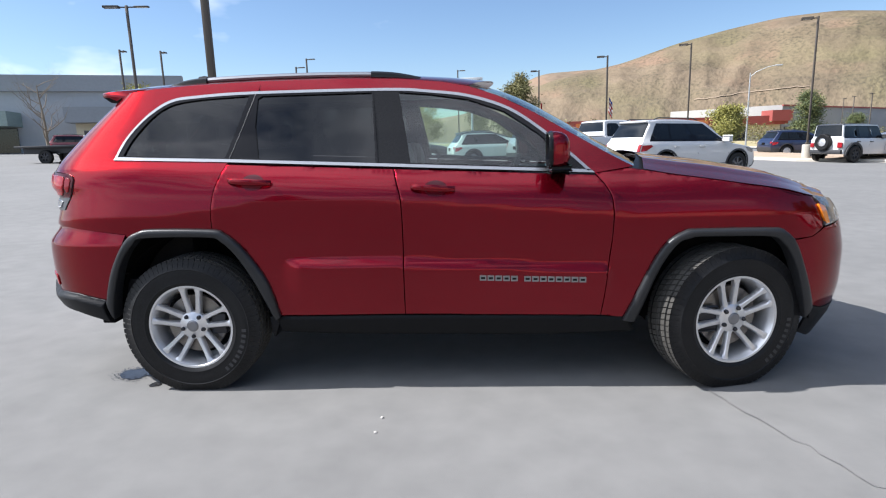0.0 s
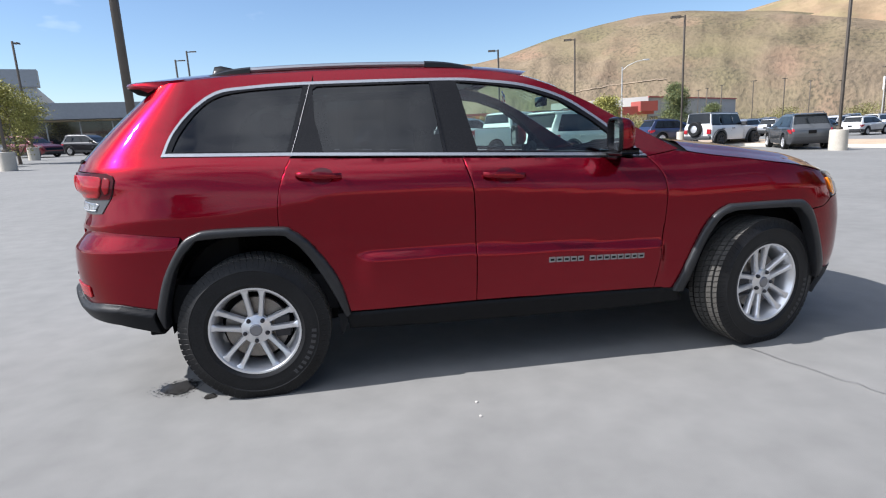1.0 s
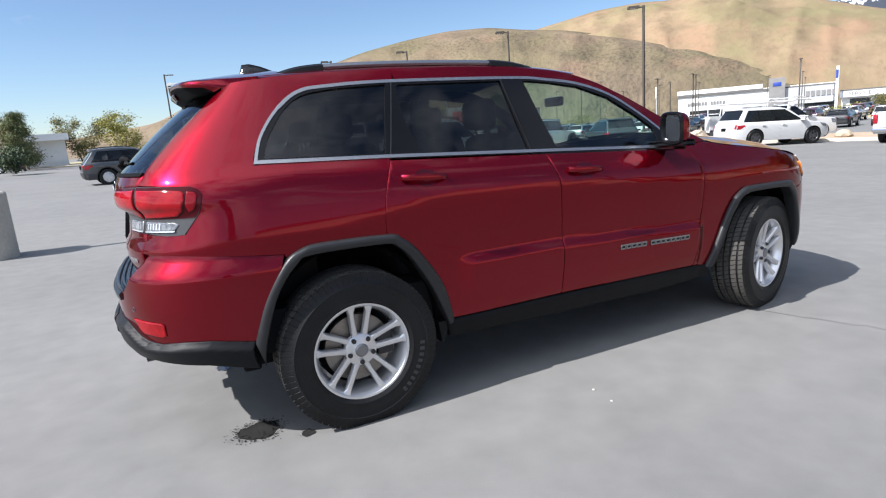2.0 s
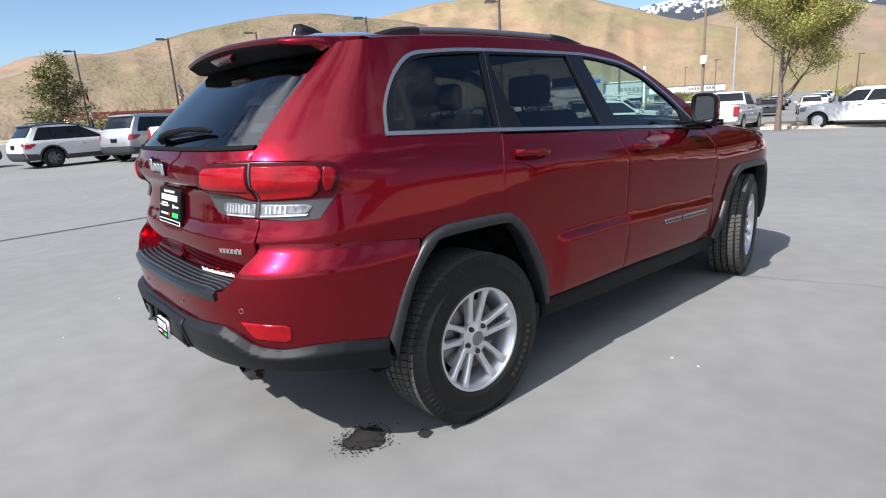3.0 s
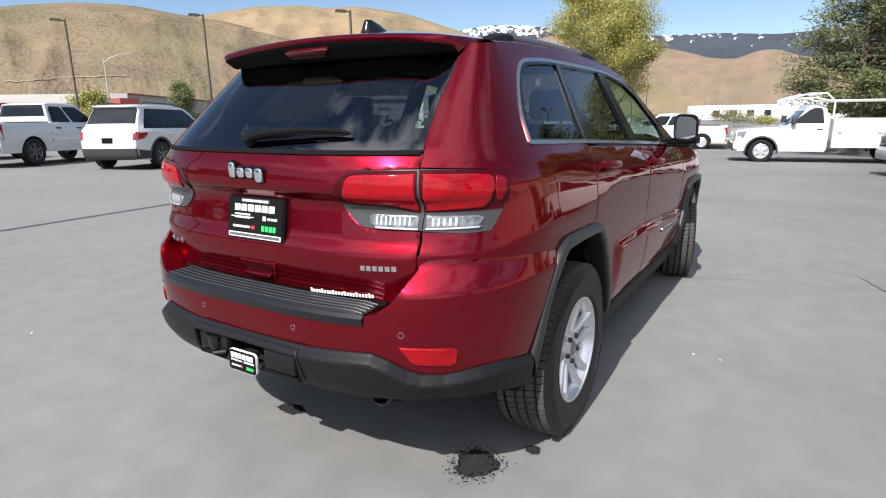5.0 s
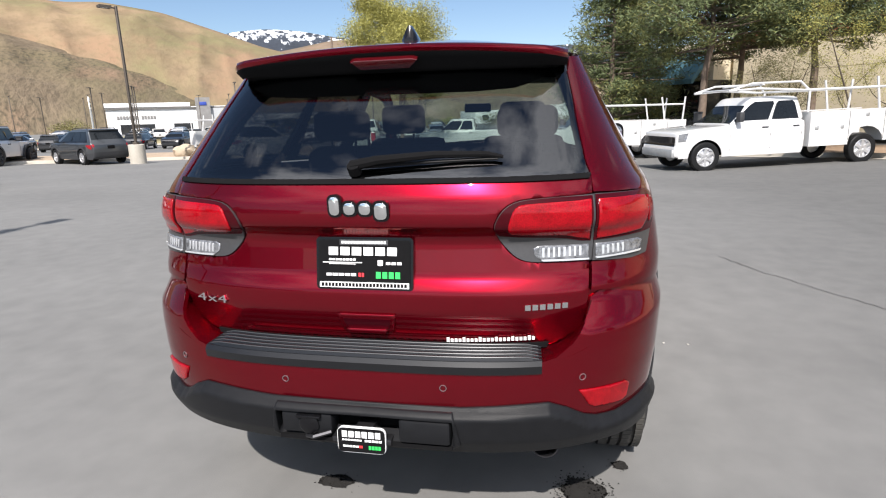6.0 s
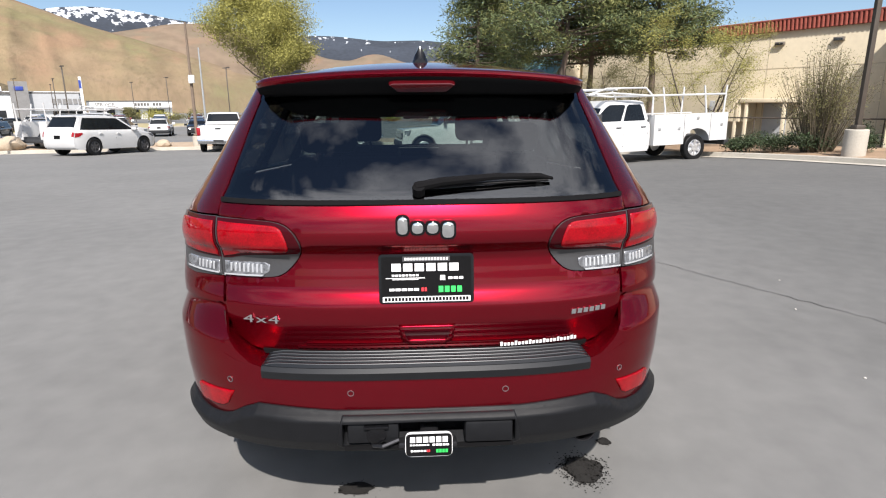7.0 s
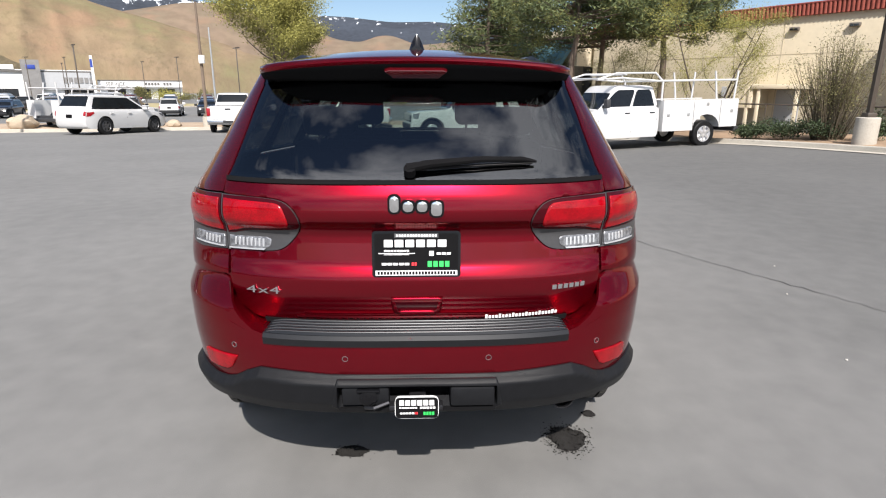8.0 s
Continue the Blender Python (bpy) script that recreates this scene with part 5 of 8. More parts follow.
def wheel(name, x, y, z, side, steer=0.0, spin=0.0, caliper=1):
    """A 17 inch alloy wheel with ten spokes in pairs; its outer face looks along side."""
    hub = thing(name, "", "")
    hub.parent = car
    hub.matrix_basis = pose(x, y, z, 0, 0, steer + (180 if side > 0 else 0))
    # outer face looks along -y in its own space
    bm = bmesh.new()
    R = 0.388
    prof = [(0.222, -0.098), (0.232, -0.108), (0.25, -0.117), (0.256, -0.1205), (0.262, -0.1190), (0.29, -0.1235), (0.325, -0.121), (0.329, -0.1235), (0.335, -0.1195), (0.352, -0.114), (0.366, -0.108)]
    tread = []
    for a, b in ((-0.104, -0.075), (-0.062, -0.027), (-0.014, 0.014), (0.027, 0.062), (0.075, 0.104)):
        tread += [(R - 0.011, a - 0.0015), (R - 0.0012 * (abs(a + b) > 0.1), a), (R - 0.0012 * (abs(a + b) > 0.1), b), (R - 0.011, b + 0.0015)]
    prof += tread + [(r, -a) for r, a in reversed(prof)]
    pitches = 76
    n = 4 * pitches
    first = 11
    rings = []
    rnd = random.Random(4)
    for k in range(n):
        turn = k // 4 + (0.0, 0.03, 0.14, 0.17)[k % 4]
        cut = k % 4 in (1, 2)
        ring = []
        for i, (r, a) in enumerate(prof):
            if first <= i < first + len(tread):
                blk = (i - first) // 4
                skew = (0.0, 0.25, 0.6, 0.95, 1.2)[blk] + 0.3 * ((i - first) % 4 > 1)
                if cut and (i - first) % 4 in (1, 2):
                    r -= 0.0095
            elif i in (first - 1, first - 2, first + len(tread), first + len(tread) + 1):
                skew = 0.0 if i < first else 1.5
                if cut:
                    r -= 0.005
            else:
                skew = 0.0 if i < first else 1.5
            t = 2 * math.pi * (turn + skew) / pitches
            zc = r * math.sin(t)
            zc = max(zc, -z + 0.001)
            ring.append(bm.verts.new((r * math.cos(t), a, zc)))
        rings.append(ring)
    for k in range(n):
        r0, r1 = rings[k], rings[(k + 1) % n]
        for i in range(len(prof) - 1):
            bm.faces.new((r0[i], r0[i + 1], r1[i + 1], r1[i]))
    tyre = part("tyre", bm, RUBBER, hub, "black all-terrain tyre", 25)
    # dusty tread tops; groove floors stay darker, adding to their shade
    tyre.data.materials.append(RUBBER_DUSTY)
    for p in tyre.data.polygons:
        c = p.center
        if math.hypot(c.x, c.z) > R - 0.006 and abs(c.y) < 0.108:
            p.material_index = 1
    # raised sidewall marks as plain bars
    for base in (-0.9,):
        for k in range(9):
            bm = bmesh.new()
            t = base + k * 0.105
            mm = pose(0.302 * math.cos(t), -0.1225, 0.302 * math.sin(t), 90, 0, 0) @ pose(0, 0, 0, 0, 0, math.degrees(t) - 90)
            box(bm, -0.008, -0.012, 0.0, 0.008, 0.012, 0.002, m=mm)
            part("sidewall_mark", bm, SIDEMARK, tyre, smooth=0)
    bm = bmesh.new()
    lathe(bm, [(0.236, -0.111), (0.238, -0.104), (0.234, -0.094), (0.224, -0.085), (0.212, -0.06), (0.204, 0.09), (0.228, 0.105), (0.222, 0.11), (0.196, 0.095), (0.204, -0.06), (0.216, -0.094), (0.226, -0.110)], 72, "y", None, True)
    lathe(bm, [(0.0, -0.088), (0.028, -0.090), (0.034, -0.086), (0.058, -0.084), (0.078, -0.074), (0.082, -0.055), (0.0, -0.055)], 40)
    for k in range(5):
        for s in (-1, 1):
            m = Matrix.Rotation(2 * math.pi * k / 5 + spin, 4, "Y")
            rows = []
            for r, off, w, dep, thick in ((0.050, 0.020, 0.018, -0.074, 0.034), (0.085, 0.0265, 0.0150, -0.077, 0.032), (0.125, 0.0330, 0.0140, -0.084, 0.032), (0.165, 0.0390, 0.0138, -0.092, 0.032), (0.195, 0.0430, 0.0150, -0.099, 0.034), (0.206, 0.0450, 0.0190, -0.102, 0.034), (0.224, 0.0470, 0.0270, -0.104, 0.034)):
                c = s * off
                rows.append([bm.verts.new(m @ Vector((c + dx, yy, r))) for dx, yy in ((-w, dep + thick), (-w, dep + 0.007), (-w * 0.62, dep), (w * 0.62, dep), (w, dep + 0.007), (w, dep + thick))])
            for a, b in zip(rows, rows[1:]):
                for q in range(6):
                    bm.faces.new((a[q], a[(q + 1) % 6], b[(q + 1) % 6], b[q]))
    rim = part("rim", bm, ALLOY, hub, "silver alloy rim with ten spokes", 40)
    for k in range(5):
        t = 2 * math.pi * (k + 0.5) / 5 + spin - math.pi / 2
        bm = bmesh.new()
        lathe(bm, [(0.0, -0.013), (0.008, -0.0125), (0.0115, -0.006), (0.0125, 0.012)], 12, "y", pose(0.060 * math.cos(t), -0.083, -0.060 * math.sin(t)))
        part("lug_nut", bm, STEEL, rim)
    bm = bmesh.new()
    lathe(bm, [(0.0, -0.0945), (0.026, -0.0935), (0.033, -0.088), (0.033, -0.08)], 28)
    part("hub_cap", bm, GALVCAP, rim)
    bm = bmesh.new()
    lathe(bm, [(0.05, -0.03), (0.165, -0.03), (0.165, -0.005), (0.05, -0.005)], 40)
    part("brake_disc", bm, DISC, hub)
    bm = bmesh.new()
    box(bm, caliper * 0.09, -0.055, -0.06, caliper * 0.175, 0.02, 0.06, 0.012)
    part("brake_caliper", bm, STEEL, hub)
    bm = bmesh.new()
    lathe(bm, [(0.0, 0.02), (0.19, 0.02)], 32)
    part("dust_shield", bm, INNER, hub)
    return hub


wheel("rear_wheel", -1.457, -0.825, 0.372, -1, 0, 0.04)
wheel("rear_wheel", -1.457, 0.825, 0.372, 1)
wheel("front_wheel", 1.46, -0.82, 0.372, -1, 13, -0.21, -1)
wheel("front_wheel", 1.46, 0.82, 0.372, 1, 13, 0.2)

# ---- land: hills, far mountains, islands, kerbs ----
def hill_mat(name, dry, green, shrub, scale, amount, rock=(0.33, 0.2, 0.13)):
    m = bpy.data.materials.new(name)
    m.use_nodes = True
    n, l = m.node_tree.nodes, m.node_tree.links
    b = n["Principled BSDF"]
    b.inputs["Roughness"].default_value = 0.95
    b.inputs["Specular IOR Level"].default_value = 0.1
    tc = n.new("ShaderNodeTexCoord")

    def noise_(s, d=5):
        q = n.new("ShaderNodeTexNoise")
        q.inputs["Scale"].default_value, q.inputs["Detail"].default_value = s, d
        l.new(tc.outputs["UV"], q.inputs["Vector"])
        return q.outputs["Fac"]

    def step(src, lo, hi):
        r = n.new("ShaderNodeMapRange")
        r.inputs["From Min"].default_value, r.inputs["From Max"].default_value = lo, hi
        l.new(src, r.inputs["Value"])
        return r.outputs["Result"]

    def mix(fac, a, c):
        q = n.new("ShaderNodeMixRGB")
        l.new(fac, q.inputs["Fac"])
        for k, v in (("Color1", a), ("Color2", c)):
            if isinstance(v, tuple):
                q.inputs[k].default_value = (*v, 1)
            else:
                l.new(v, q.inputs[k])
        return q.outputs["Color"]

    base = mix(step(noise_(0.009, 8), 0.42, 0.60), dry, green)
    base = mix(step(noise_(0.03, 7), 0.40, 0.75), base, tuple(0.72 * v for v in dry))
    base = mix(step(noise_(0.012, 9), 0.54, 0.66), base, rock)
    # shrubs of two sizes that thin out in places
    both = n.new("ShaderNodeMath")
    both.operation = "MULTIPLY"
    l.new(step(noise_(scale, 10), 0.46 + 0.12 * (1 - amount), 0.68 + 0.1 * (1 - amount)), both.inputs[0])
    l.new(step(noise_(scale * 0.06, 6), 0.34, 0.62), both.inputs[1])
    base = mix(both.outputs[0], base, shrub)
    fine = mix(step(noise_(scale * 2.7, 6), 0.52, 0.75), base, shrub)
    base = mix(step(noise_(scale * 0.15, 4), 0.3, 1.1), base, fine)
    l.new(base, b.inputs["Base Color"])
    bp = n.new("ShaderNodeBump")
    bp.inputs["Strength"].default_value, bp.inputs["Distance"].default_value = 0.5, 3.0
    l.new(noise_(scale * 0.5, 8), bp.inputs["Height"])
    l.new(bp.outputs["Normal"], b.inputs["Normal"])
    return m


def hill(name, label, ridge, near, far, foot, material, rough, seed, down=-3.0, power=1.0, steps=46, wide=260):
    """A range of hills: ridge lists bearing (degrees from y towards x) and elevation (degrees) of its skyline, which lies at the distance far."""
    az = np.radians(np.linspace(ridge[0][0], ridge[-1][0], wide))
    top = np.interp(np.degrees(az), [p[0] for p in ridge], [p[1] for p in ridge])
    k = np.exp(-0.5 * (np.arange(-6, 7) / 2.2) ** 2)
    top = np.convolve(np.pad(top, 6, mode="edge"), k / k.sum(), mode="valid")
    height = np.tan(np.radians(top)) * far
    bm = bmesh.new()
    lay = bm.loops.layers.uv.new("up_slope")
    rows, place = [], {}
    for j in range(steps + 8):
        q = j / steps
        r = near + (far - near) * q
        row = []
        for a, h in zip(az, height):
            rise = max(0.0, min(q, 1.0)) ** power
            rise = rise * rise * (3 - 2 * rise) * 0.55 + rise * 0.45 if q < 1 else 1 - 0.5 * (q - 1) * 6
            p = Vector((r * math.sin(a), r * math.cos(a), 0))
            fold = noise.fractal(Vector((p.x, p.y, seed)) / (far * 0.16), 0.9, 2.1, 5)
            gully = abs(noise.noise(Vector((math.degrees(a) * 0.28, q * 1.6, seed * 3.1))))
            env = max(0.0, math.sin(math.pi * max(0.0, min(1.0, q)))) ** 0.7
            z = foot + (h + 1.5 - foot) * rise + rough * env * (fold * 0.6 - gully * 0.45 + 0.1) * h * 0.5
            if q < 1:
                z = min(z, 1.0 + r * h / far * 0.985)      # the slope stays below its skyline
            v = bm.verts.new((p.x, p.y, z))
            place[v] = (a * far, z * 2.0)           # arc length and doubled height, so shrubs look round from the camera
            row.append(v)
        rows.append(row)
    for r0, r1 in zip(rows, rows[1:]):
        for i in range(len(r0) - 1):
            f = bm.faces.new((r0[i], r0[i + 1], r1[i + 1], r1[i]))
            for lp in f.loops:
                lp[lay].uv = place[lp.vert]
    return tagged(part(name, bm, material, None, "", 180), label, "hill", kind="structure")


H1 = hill_mat("sage_hillside", (0.190, 0.146, 0.098), (0.150, 0.128, 0.072), (0.080, 0.068, 0.046), 0.30, 0.95, (0.21, 0.142, 0.096))
H2 = hill_mat("dry_grass_hillside", (0.265, 0.193, 0.12), (0.20, 0.174, 0.092), (0.19, 0.145, 0.085), 0.12, 0.6, (0.26, 0.172, 0.108))
H3 = hill_mat("brown_far_hill", (0.225, 0.168, 0.118), (0.19, 0.152, 0.105), (0.17, 0.13, 0.1), 0.02, 0.4, (0.235, 0.16, 0.108))
sage = hill("hill", "dry sage-covered hillside with dark shrubs and a dirt track", [(-6, 0.6), (2, 3.4), (7, 5.0), (9.2, 5.7), (14.2, 6.5), (19, 7.9), (23.2, 8.7), (27, 9.2), (31, 9.2), (34.3, 8.7), (38, 8.3), (44, 7.0), (52, 4.6), (60, 2.0), (66, 0.5)], 190, 640, -2, H1, 0.34, 1.0)
grassy = hill("hill", "tall dry grassy hill with green flanks", [(22, 4.0), (30, 7.2), (34.5, 8.4), (37.2, 8.9), (41, 9.6), (45, 9.8), (47.2, 9.6), (50, 9.8), (54.5, 9.2), (57, 8.4), (59.5, 7.6), (62.3, 6.6), (65.5, 5.8), (70, 4.5), (75, 3.0), (82, 1.2)], 260, 1000, -3, H2, 0.30, 2.0)
hill("hill", "brown rounded hill in the middle distance", [(52, 3.0), (58, 5.0), (63, 5.9), (66, 6.5), (69, 7.1), (72.5, 7.2), (75, 6.4), (78.5, 5.4), (80.6, 4.9), (82, 4.4), (84.2, 4.2), (85.6, 4.8), (87, 4.9), (89.5, 4.0), (94, 4.4), (99, 3.6), (110, 2.5)], 500, 1700, -3, H3, 0.22, 3.0)


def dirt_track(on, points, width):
    """A pale track laid on a hillside along bearings and elevations (degrees), placed to fit the camera's view from the
    lot.
    """
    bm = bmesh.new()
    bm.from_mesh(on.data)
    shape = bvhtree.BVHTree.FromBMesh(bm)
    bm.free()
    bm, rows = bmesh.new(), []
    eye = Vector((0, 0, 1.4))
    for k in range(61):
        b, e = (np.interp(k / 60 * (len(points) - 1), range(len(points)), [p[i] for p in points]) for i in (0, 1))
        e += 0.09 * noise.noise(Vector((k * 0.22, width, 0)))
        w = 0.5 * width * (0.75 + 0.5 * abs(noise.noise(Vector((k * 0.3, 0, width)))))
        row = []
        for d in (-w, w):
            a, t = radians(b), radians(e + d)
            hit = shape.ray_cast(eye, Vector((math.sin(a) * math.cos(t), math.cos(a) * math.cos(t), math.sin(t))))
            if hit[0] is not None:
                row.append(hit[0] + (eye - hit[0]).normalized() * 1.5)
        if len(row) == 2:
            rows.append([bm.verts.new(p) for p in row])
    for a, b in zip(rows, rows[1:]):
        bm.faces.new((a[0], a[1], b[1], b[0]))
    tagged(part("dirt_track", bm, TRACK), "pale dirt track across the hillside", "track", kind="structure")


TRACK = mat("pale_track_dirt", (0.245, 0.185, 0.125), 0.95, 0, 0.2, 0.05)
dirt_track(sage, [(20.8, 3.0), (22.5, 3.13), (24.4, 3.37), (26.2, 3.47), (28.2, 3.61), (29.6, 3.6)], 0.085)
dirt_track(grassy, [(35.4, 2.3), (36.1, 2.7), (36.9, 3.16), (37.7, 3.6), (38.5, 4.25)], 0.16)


def snow_mat():
    m = mat("snowy_mountain", (0.03, 0.037, 0.05), 0.95, 0, 0.3, 0.004)
    n, l = m.node_tree.nodes, m.node_tree.links
    b = n["Principled BSDF"]
    base = b.inputs["Base Color"].links[0].from_socket
    tc, geo, sep = n.new("ShaderNodeTexCoord"), n.new("ShaderNodeTexNoise"), n.new("ShaderNodeSeparateXYZ")
    geo.inputs["Scale"].default_value, geo.inputs["Detail"].default_value = 0.02, 12
    geo.inputs["Roughness"].default_value = 0.62
    streak = n.new("ShaderNodeMapping")
    streak.inputs["Scale"].default_value = (1.3, 0.55, 1)
    l.new(tc.outputs["UV"], streak.inputs["Vector"])
    l.new(streak.outputs["Vector"], geo.inputs["Vector"])
    l.new(tc.outputs["Object"], sep.inputs["Vector"])
    hi = n.new("ShaderNodeMapRange")
    hi.inputs["From Min"].default_value, hi.inputs["From Max"].default_value, hi.inputs["To Min"].default_value, hi.inputs["To Max"].default_value = 230, 430, -0.14, 0.10
    l.new(sep.outputs["Z"], hi.inputs["Value"])
    add = n.new("ShaderNodeMath")
    l.new(geo.outputs["Fac"], add.inputs[0])
    l.new(hi.outputs["Result"], add.inputs[1])
    cut = n.new("ShaderNodeMapRange")
    cut.inputs["From Min"].default_value, cut.inputs["From Max"].default_value = 0.56, 0.615
    l.new(add.outputs[0], cut.inputs["Value"])
    mix = n.new("ShaderNodeMixRGB")
    l.new(cut.outputs["Result"], mix.inputs["Fac"])
    l.new(base, mix.inputs["Color1"])
    mix.inputs["Color2"].default_value = (0.75, 0.78, 0.82, 1)
    l.new(mix.outputs["Color"], b.inputs["Base Color"])
    return m


hill("mountain", "far dark mountain range with snow patches", [(50, 5.0), (57, 7.0), (60.5, 7.8), (63, 8.05), (66, 7.9), (69, 7.4), (73, 7.0), (77.5, 6.5), (83, 6.4), (87, 6.0), (91, 6.1), (96, 5.6), (105, 4.6), (120, 3)], 2000, 3300, -5, snow_mat(), 0.25, 4.0)
hill("hill", "low far ridge", [(-60, 0.4), (-30, 0.7), (-10, 1.2), (0, 2.6), (5, 5.2), (7, 6.0), (11.7, 6.15), (16, 5.6), (22, 4)], 900, 2400, -3, H3, 0.2, 5.0)

GRAVEL = mat("tan_gravel", (0.42, 0.33, 0.24), 0.95, 0, 0.25, 1.2, bump=0.6, bump_scale=25, second=(0.3, 0.22, 0.15))
CONCRETE = mat("pale_concrete", (0.46, 0.43, 0.37), 0.9, 0, 0.12, 2.0, bump=0.3, bump_scale=40, second=(0.36, 0.33, 0.28))
GRASS = mat("dry_grass", (0.30, 0.27, 0.12), 0.95, 0, 0.3, 0.3, second=(0.36, 0.29, 0.18))
DIRT = mat("red_brown_mulch", (0.27, 0.185, 0.118), 0.95, 0, 0.3, 1.5, bump=0.6, bump_scale=20)


def strip(name, label, near_line, depth, material, kerb=True):
    """A planted strip behind a kerb. near_line runs so that the strip lies on its left."""
    pts = [Vector((x, y, ground_z(x, y))) for x, y in near_line]
    offs = []
    for i, p in enumerate(pts):
        d = (pts[min(i + 1, len(pts) - 1)] - pts[max(i - 1, 0)])
        offs.append(Vector((-d.y, d.x, 0)).normalized())
    bm = bmesh.new()
    rows = []
    for p, o in zip(pts, offs):
        rows.append([bm.verts.new(p + o * q + Vector((0, 0, h))) for q, h in ((0.15, -0.1), (0.15, 0.12), (depth * 0.3, 0.2), (depth * 0.7, 0.22), (depth, 0.12), (depth, -0.4))])
    for a, b in zip(rows, rows[1:]):
        for k in range(5):
            bm.faces.new((a[k], a[k + 1], b[k + 1], b[k]))
    tagged(part(name, bm, material), label, "planting bed", kind="structure")
    bm = bmesh.new()
    rows = []
    for p, o in zip(pts, offs):
        rows.append([bm.verts.new(p + o * q + Vector((0, 0, h))) for q, h in ((-0.40, 0.008), (0.0, 0.012), (0.02, 0.13), (0.04, 0.15), (0.16, 0.15), (0.17, -0.1))])
    for a, b in zip(rows, rows[1:]):
        for k in range(5):
            bm.faces.new((a[k], a[k + 1], b[k + 1], b[k]))
    tagged(part("kerb", bm, CONCRETE), "pale concrete kerb and gutter", "kerb", kind="structure")


strip("gravel_island", "tan gravel strip with boulders", [(36, -4), (33, 1), (31.0, 5.5), (28.6, 10.5), (25.5, 16), (23, 20.5), (20.6, 25.2), (17.0, 27.0), (15.2, 31), (14.2, 37), (13, 50)][::-1], 5.5, GRAVEL)
strip("mulch_bed", "tan-brown mulch bed behind a kerb", [(30, -3.0), (24.5, -4.8), (18.6, -7.6), (15.6, -9.7), (13.6, -10.75), (11.9, -11.35), (9.9, -11.85), (4, -13.0), (-3, -13.6)], 6.0, DIRT)
strip("verge", "dry grass verge far across the lot", [(90, 30), (60, 36), (40, 52), (24, 75), (10, 82), (-30, 84), (-70, 70)][::-1], 60, GRASS)

# ---- lamp posts and signs ----
BRONZE = mat("dark_bronze_metal", (0.085, 0.071, 0.058), 0.55, 0.35, 0.12)
GALV = mat("galvanised_steel", (0.42, 0.43, 0.43), 0.5, 0.6, 0.1)
WOODPOLE = mat("weathered_brown_pole", (0.16, 0.12, 0.09), 0.85, 0, 0.2, 3)
LENS = mat("lamp_lens", (0.6, 0.6, 0.58), 0.3)


def lamp_post(x, y, height, arms=(90,), base=True, square=0.058, base_r=0.36, base_h=0.9, metal=None, reach=0.7, label="dark bronze parking lot lamp post on a concrete base"):
    z = ground_z(x, y)
    metal = metal or BRONZE
    post = thing("lamp_post", label, "lamp post", pose(x, y, z), "parking lot lamp posts")
    h0 = base_h if base else 0.0
    bm = bmesh.new()
    if metal is BRONZE:
        box(bm, -square, -square, h0, square, square, height, 0.012)
    else:
        tube(bm, [(0, 0, 0), (0, 0, height * 0.5), (0, 0, height)], [0.10, 0.08, 0.055], 10)
    part("pole", bm, metal, post)
    if base:
        bm = bmesh.new()
        lathe(bm, [(0.0, -0.2), (base_r, -0.2), (base_r, base_h - 0.02), (base_r - 0.025, base_h), (0.0, base_h)], 40, "z")
        part("base", bm, CONCRETE, post, "round pale concrete base")
        bm = bmesh.new()
        box(bm, -square * 2, -square * 2, base_h, square * 2, square * 2, base_h + 0.12, 0.02)
        part("base_cover", bm, metal, post)
    for a in arms:
        m = pose(0, 0, height, 0, 0, a)
        bm = bmesh.new()
        if metal is BRONZE:
            box(bm, 0, -0.03, -0.12, reach * 0.45, 0.03, -0.06, m=m)
            box(bm, reach * 0.35, -0.13, -0.11, reach + 0.02, 0.13, -0.04, 0.025, m=m)
        else:
            tube(bm, [m @ Vector(p) for p in ((0, 0, -0.4), (0.6, 0, 0.1), (1.6, 0, 0.5), (2.4, 0, 0.62))], 0.04, 8)
            box(bm, 2.3, -0.12, 0.56, 3.0, 0.12, 0.68, 0.04, m=m)
        head = part("lamp_head", bm, metal, post)
        bm = bmesh.new()
        if metal is BRONZE:
            box(bm, reach * 0.45, -0.10, -0.118, reach - 0.04, 0.10, -0.108, m=m)
        else:
            box(bm, 2.45, -0.09, 0.54, 2.95, 0.09, 0.565, m=m)
        part("lamp_glass", bm, LENS, head)
    return post


lamp_post(-4.66, 6.88, 8.2, (180, 0), base_r=0.345, base_h=0.96, square=0.06, label="dark bronze lamp post on a wide round concrete base")
lamp_post(17.8, 27.5, 7.25, (160,), square=0.042, base_r=0.23, base_h=0.85)
lamp_post(14.7, 36.1, 7.3, (160,), square=0.045, base_r=0.25, base_h=0.8)
lamp_post(10.2, 40.1, 7.1, (170,), label="lamp post with a striped flag hung from its pole")
lamp_post(6.4, 50.2, 7.2, (180,), label="lamp post with red and blue pennants")
lamp_post(20.1, 18.8, 7.0, (150,), square=0.05)
lamp_post(-17.5, 26.5, 8.2, (8, 188), reach=1.1, label="tall lamp post with a pair of lamp heads")
lamp_post(-25.7, 39, 7.9, (90,))
lamp_post(-23.4, 40.5, 8.0, (90,))
lamp_post(-14.2, 44.5, 7.2, (0,))
lamp_post(-13.4, 44.9, 7.9, (0,))
lamp_post(-1.0, 52, 7.6, (0,))
lamp_post(11.35, -12.25, 8.4, (120,), base_r=0.29, base_h=0.86, square=0.065)
lamp_post(28.6, 12.0, 6.6, (), square=0.07, metal=WOODPOLE, base=True, base_r=0.25, base_h=0.7, label="weathered pole with a small white sign")
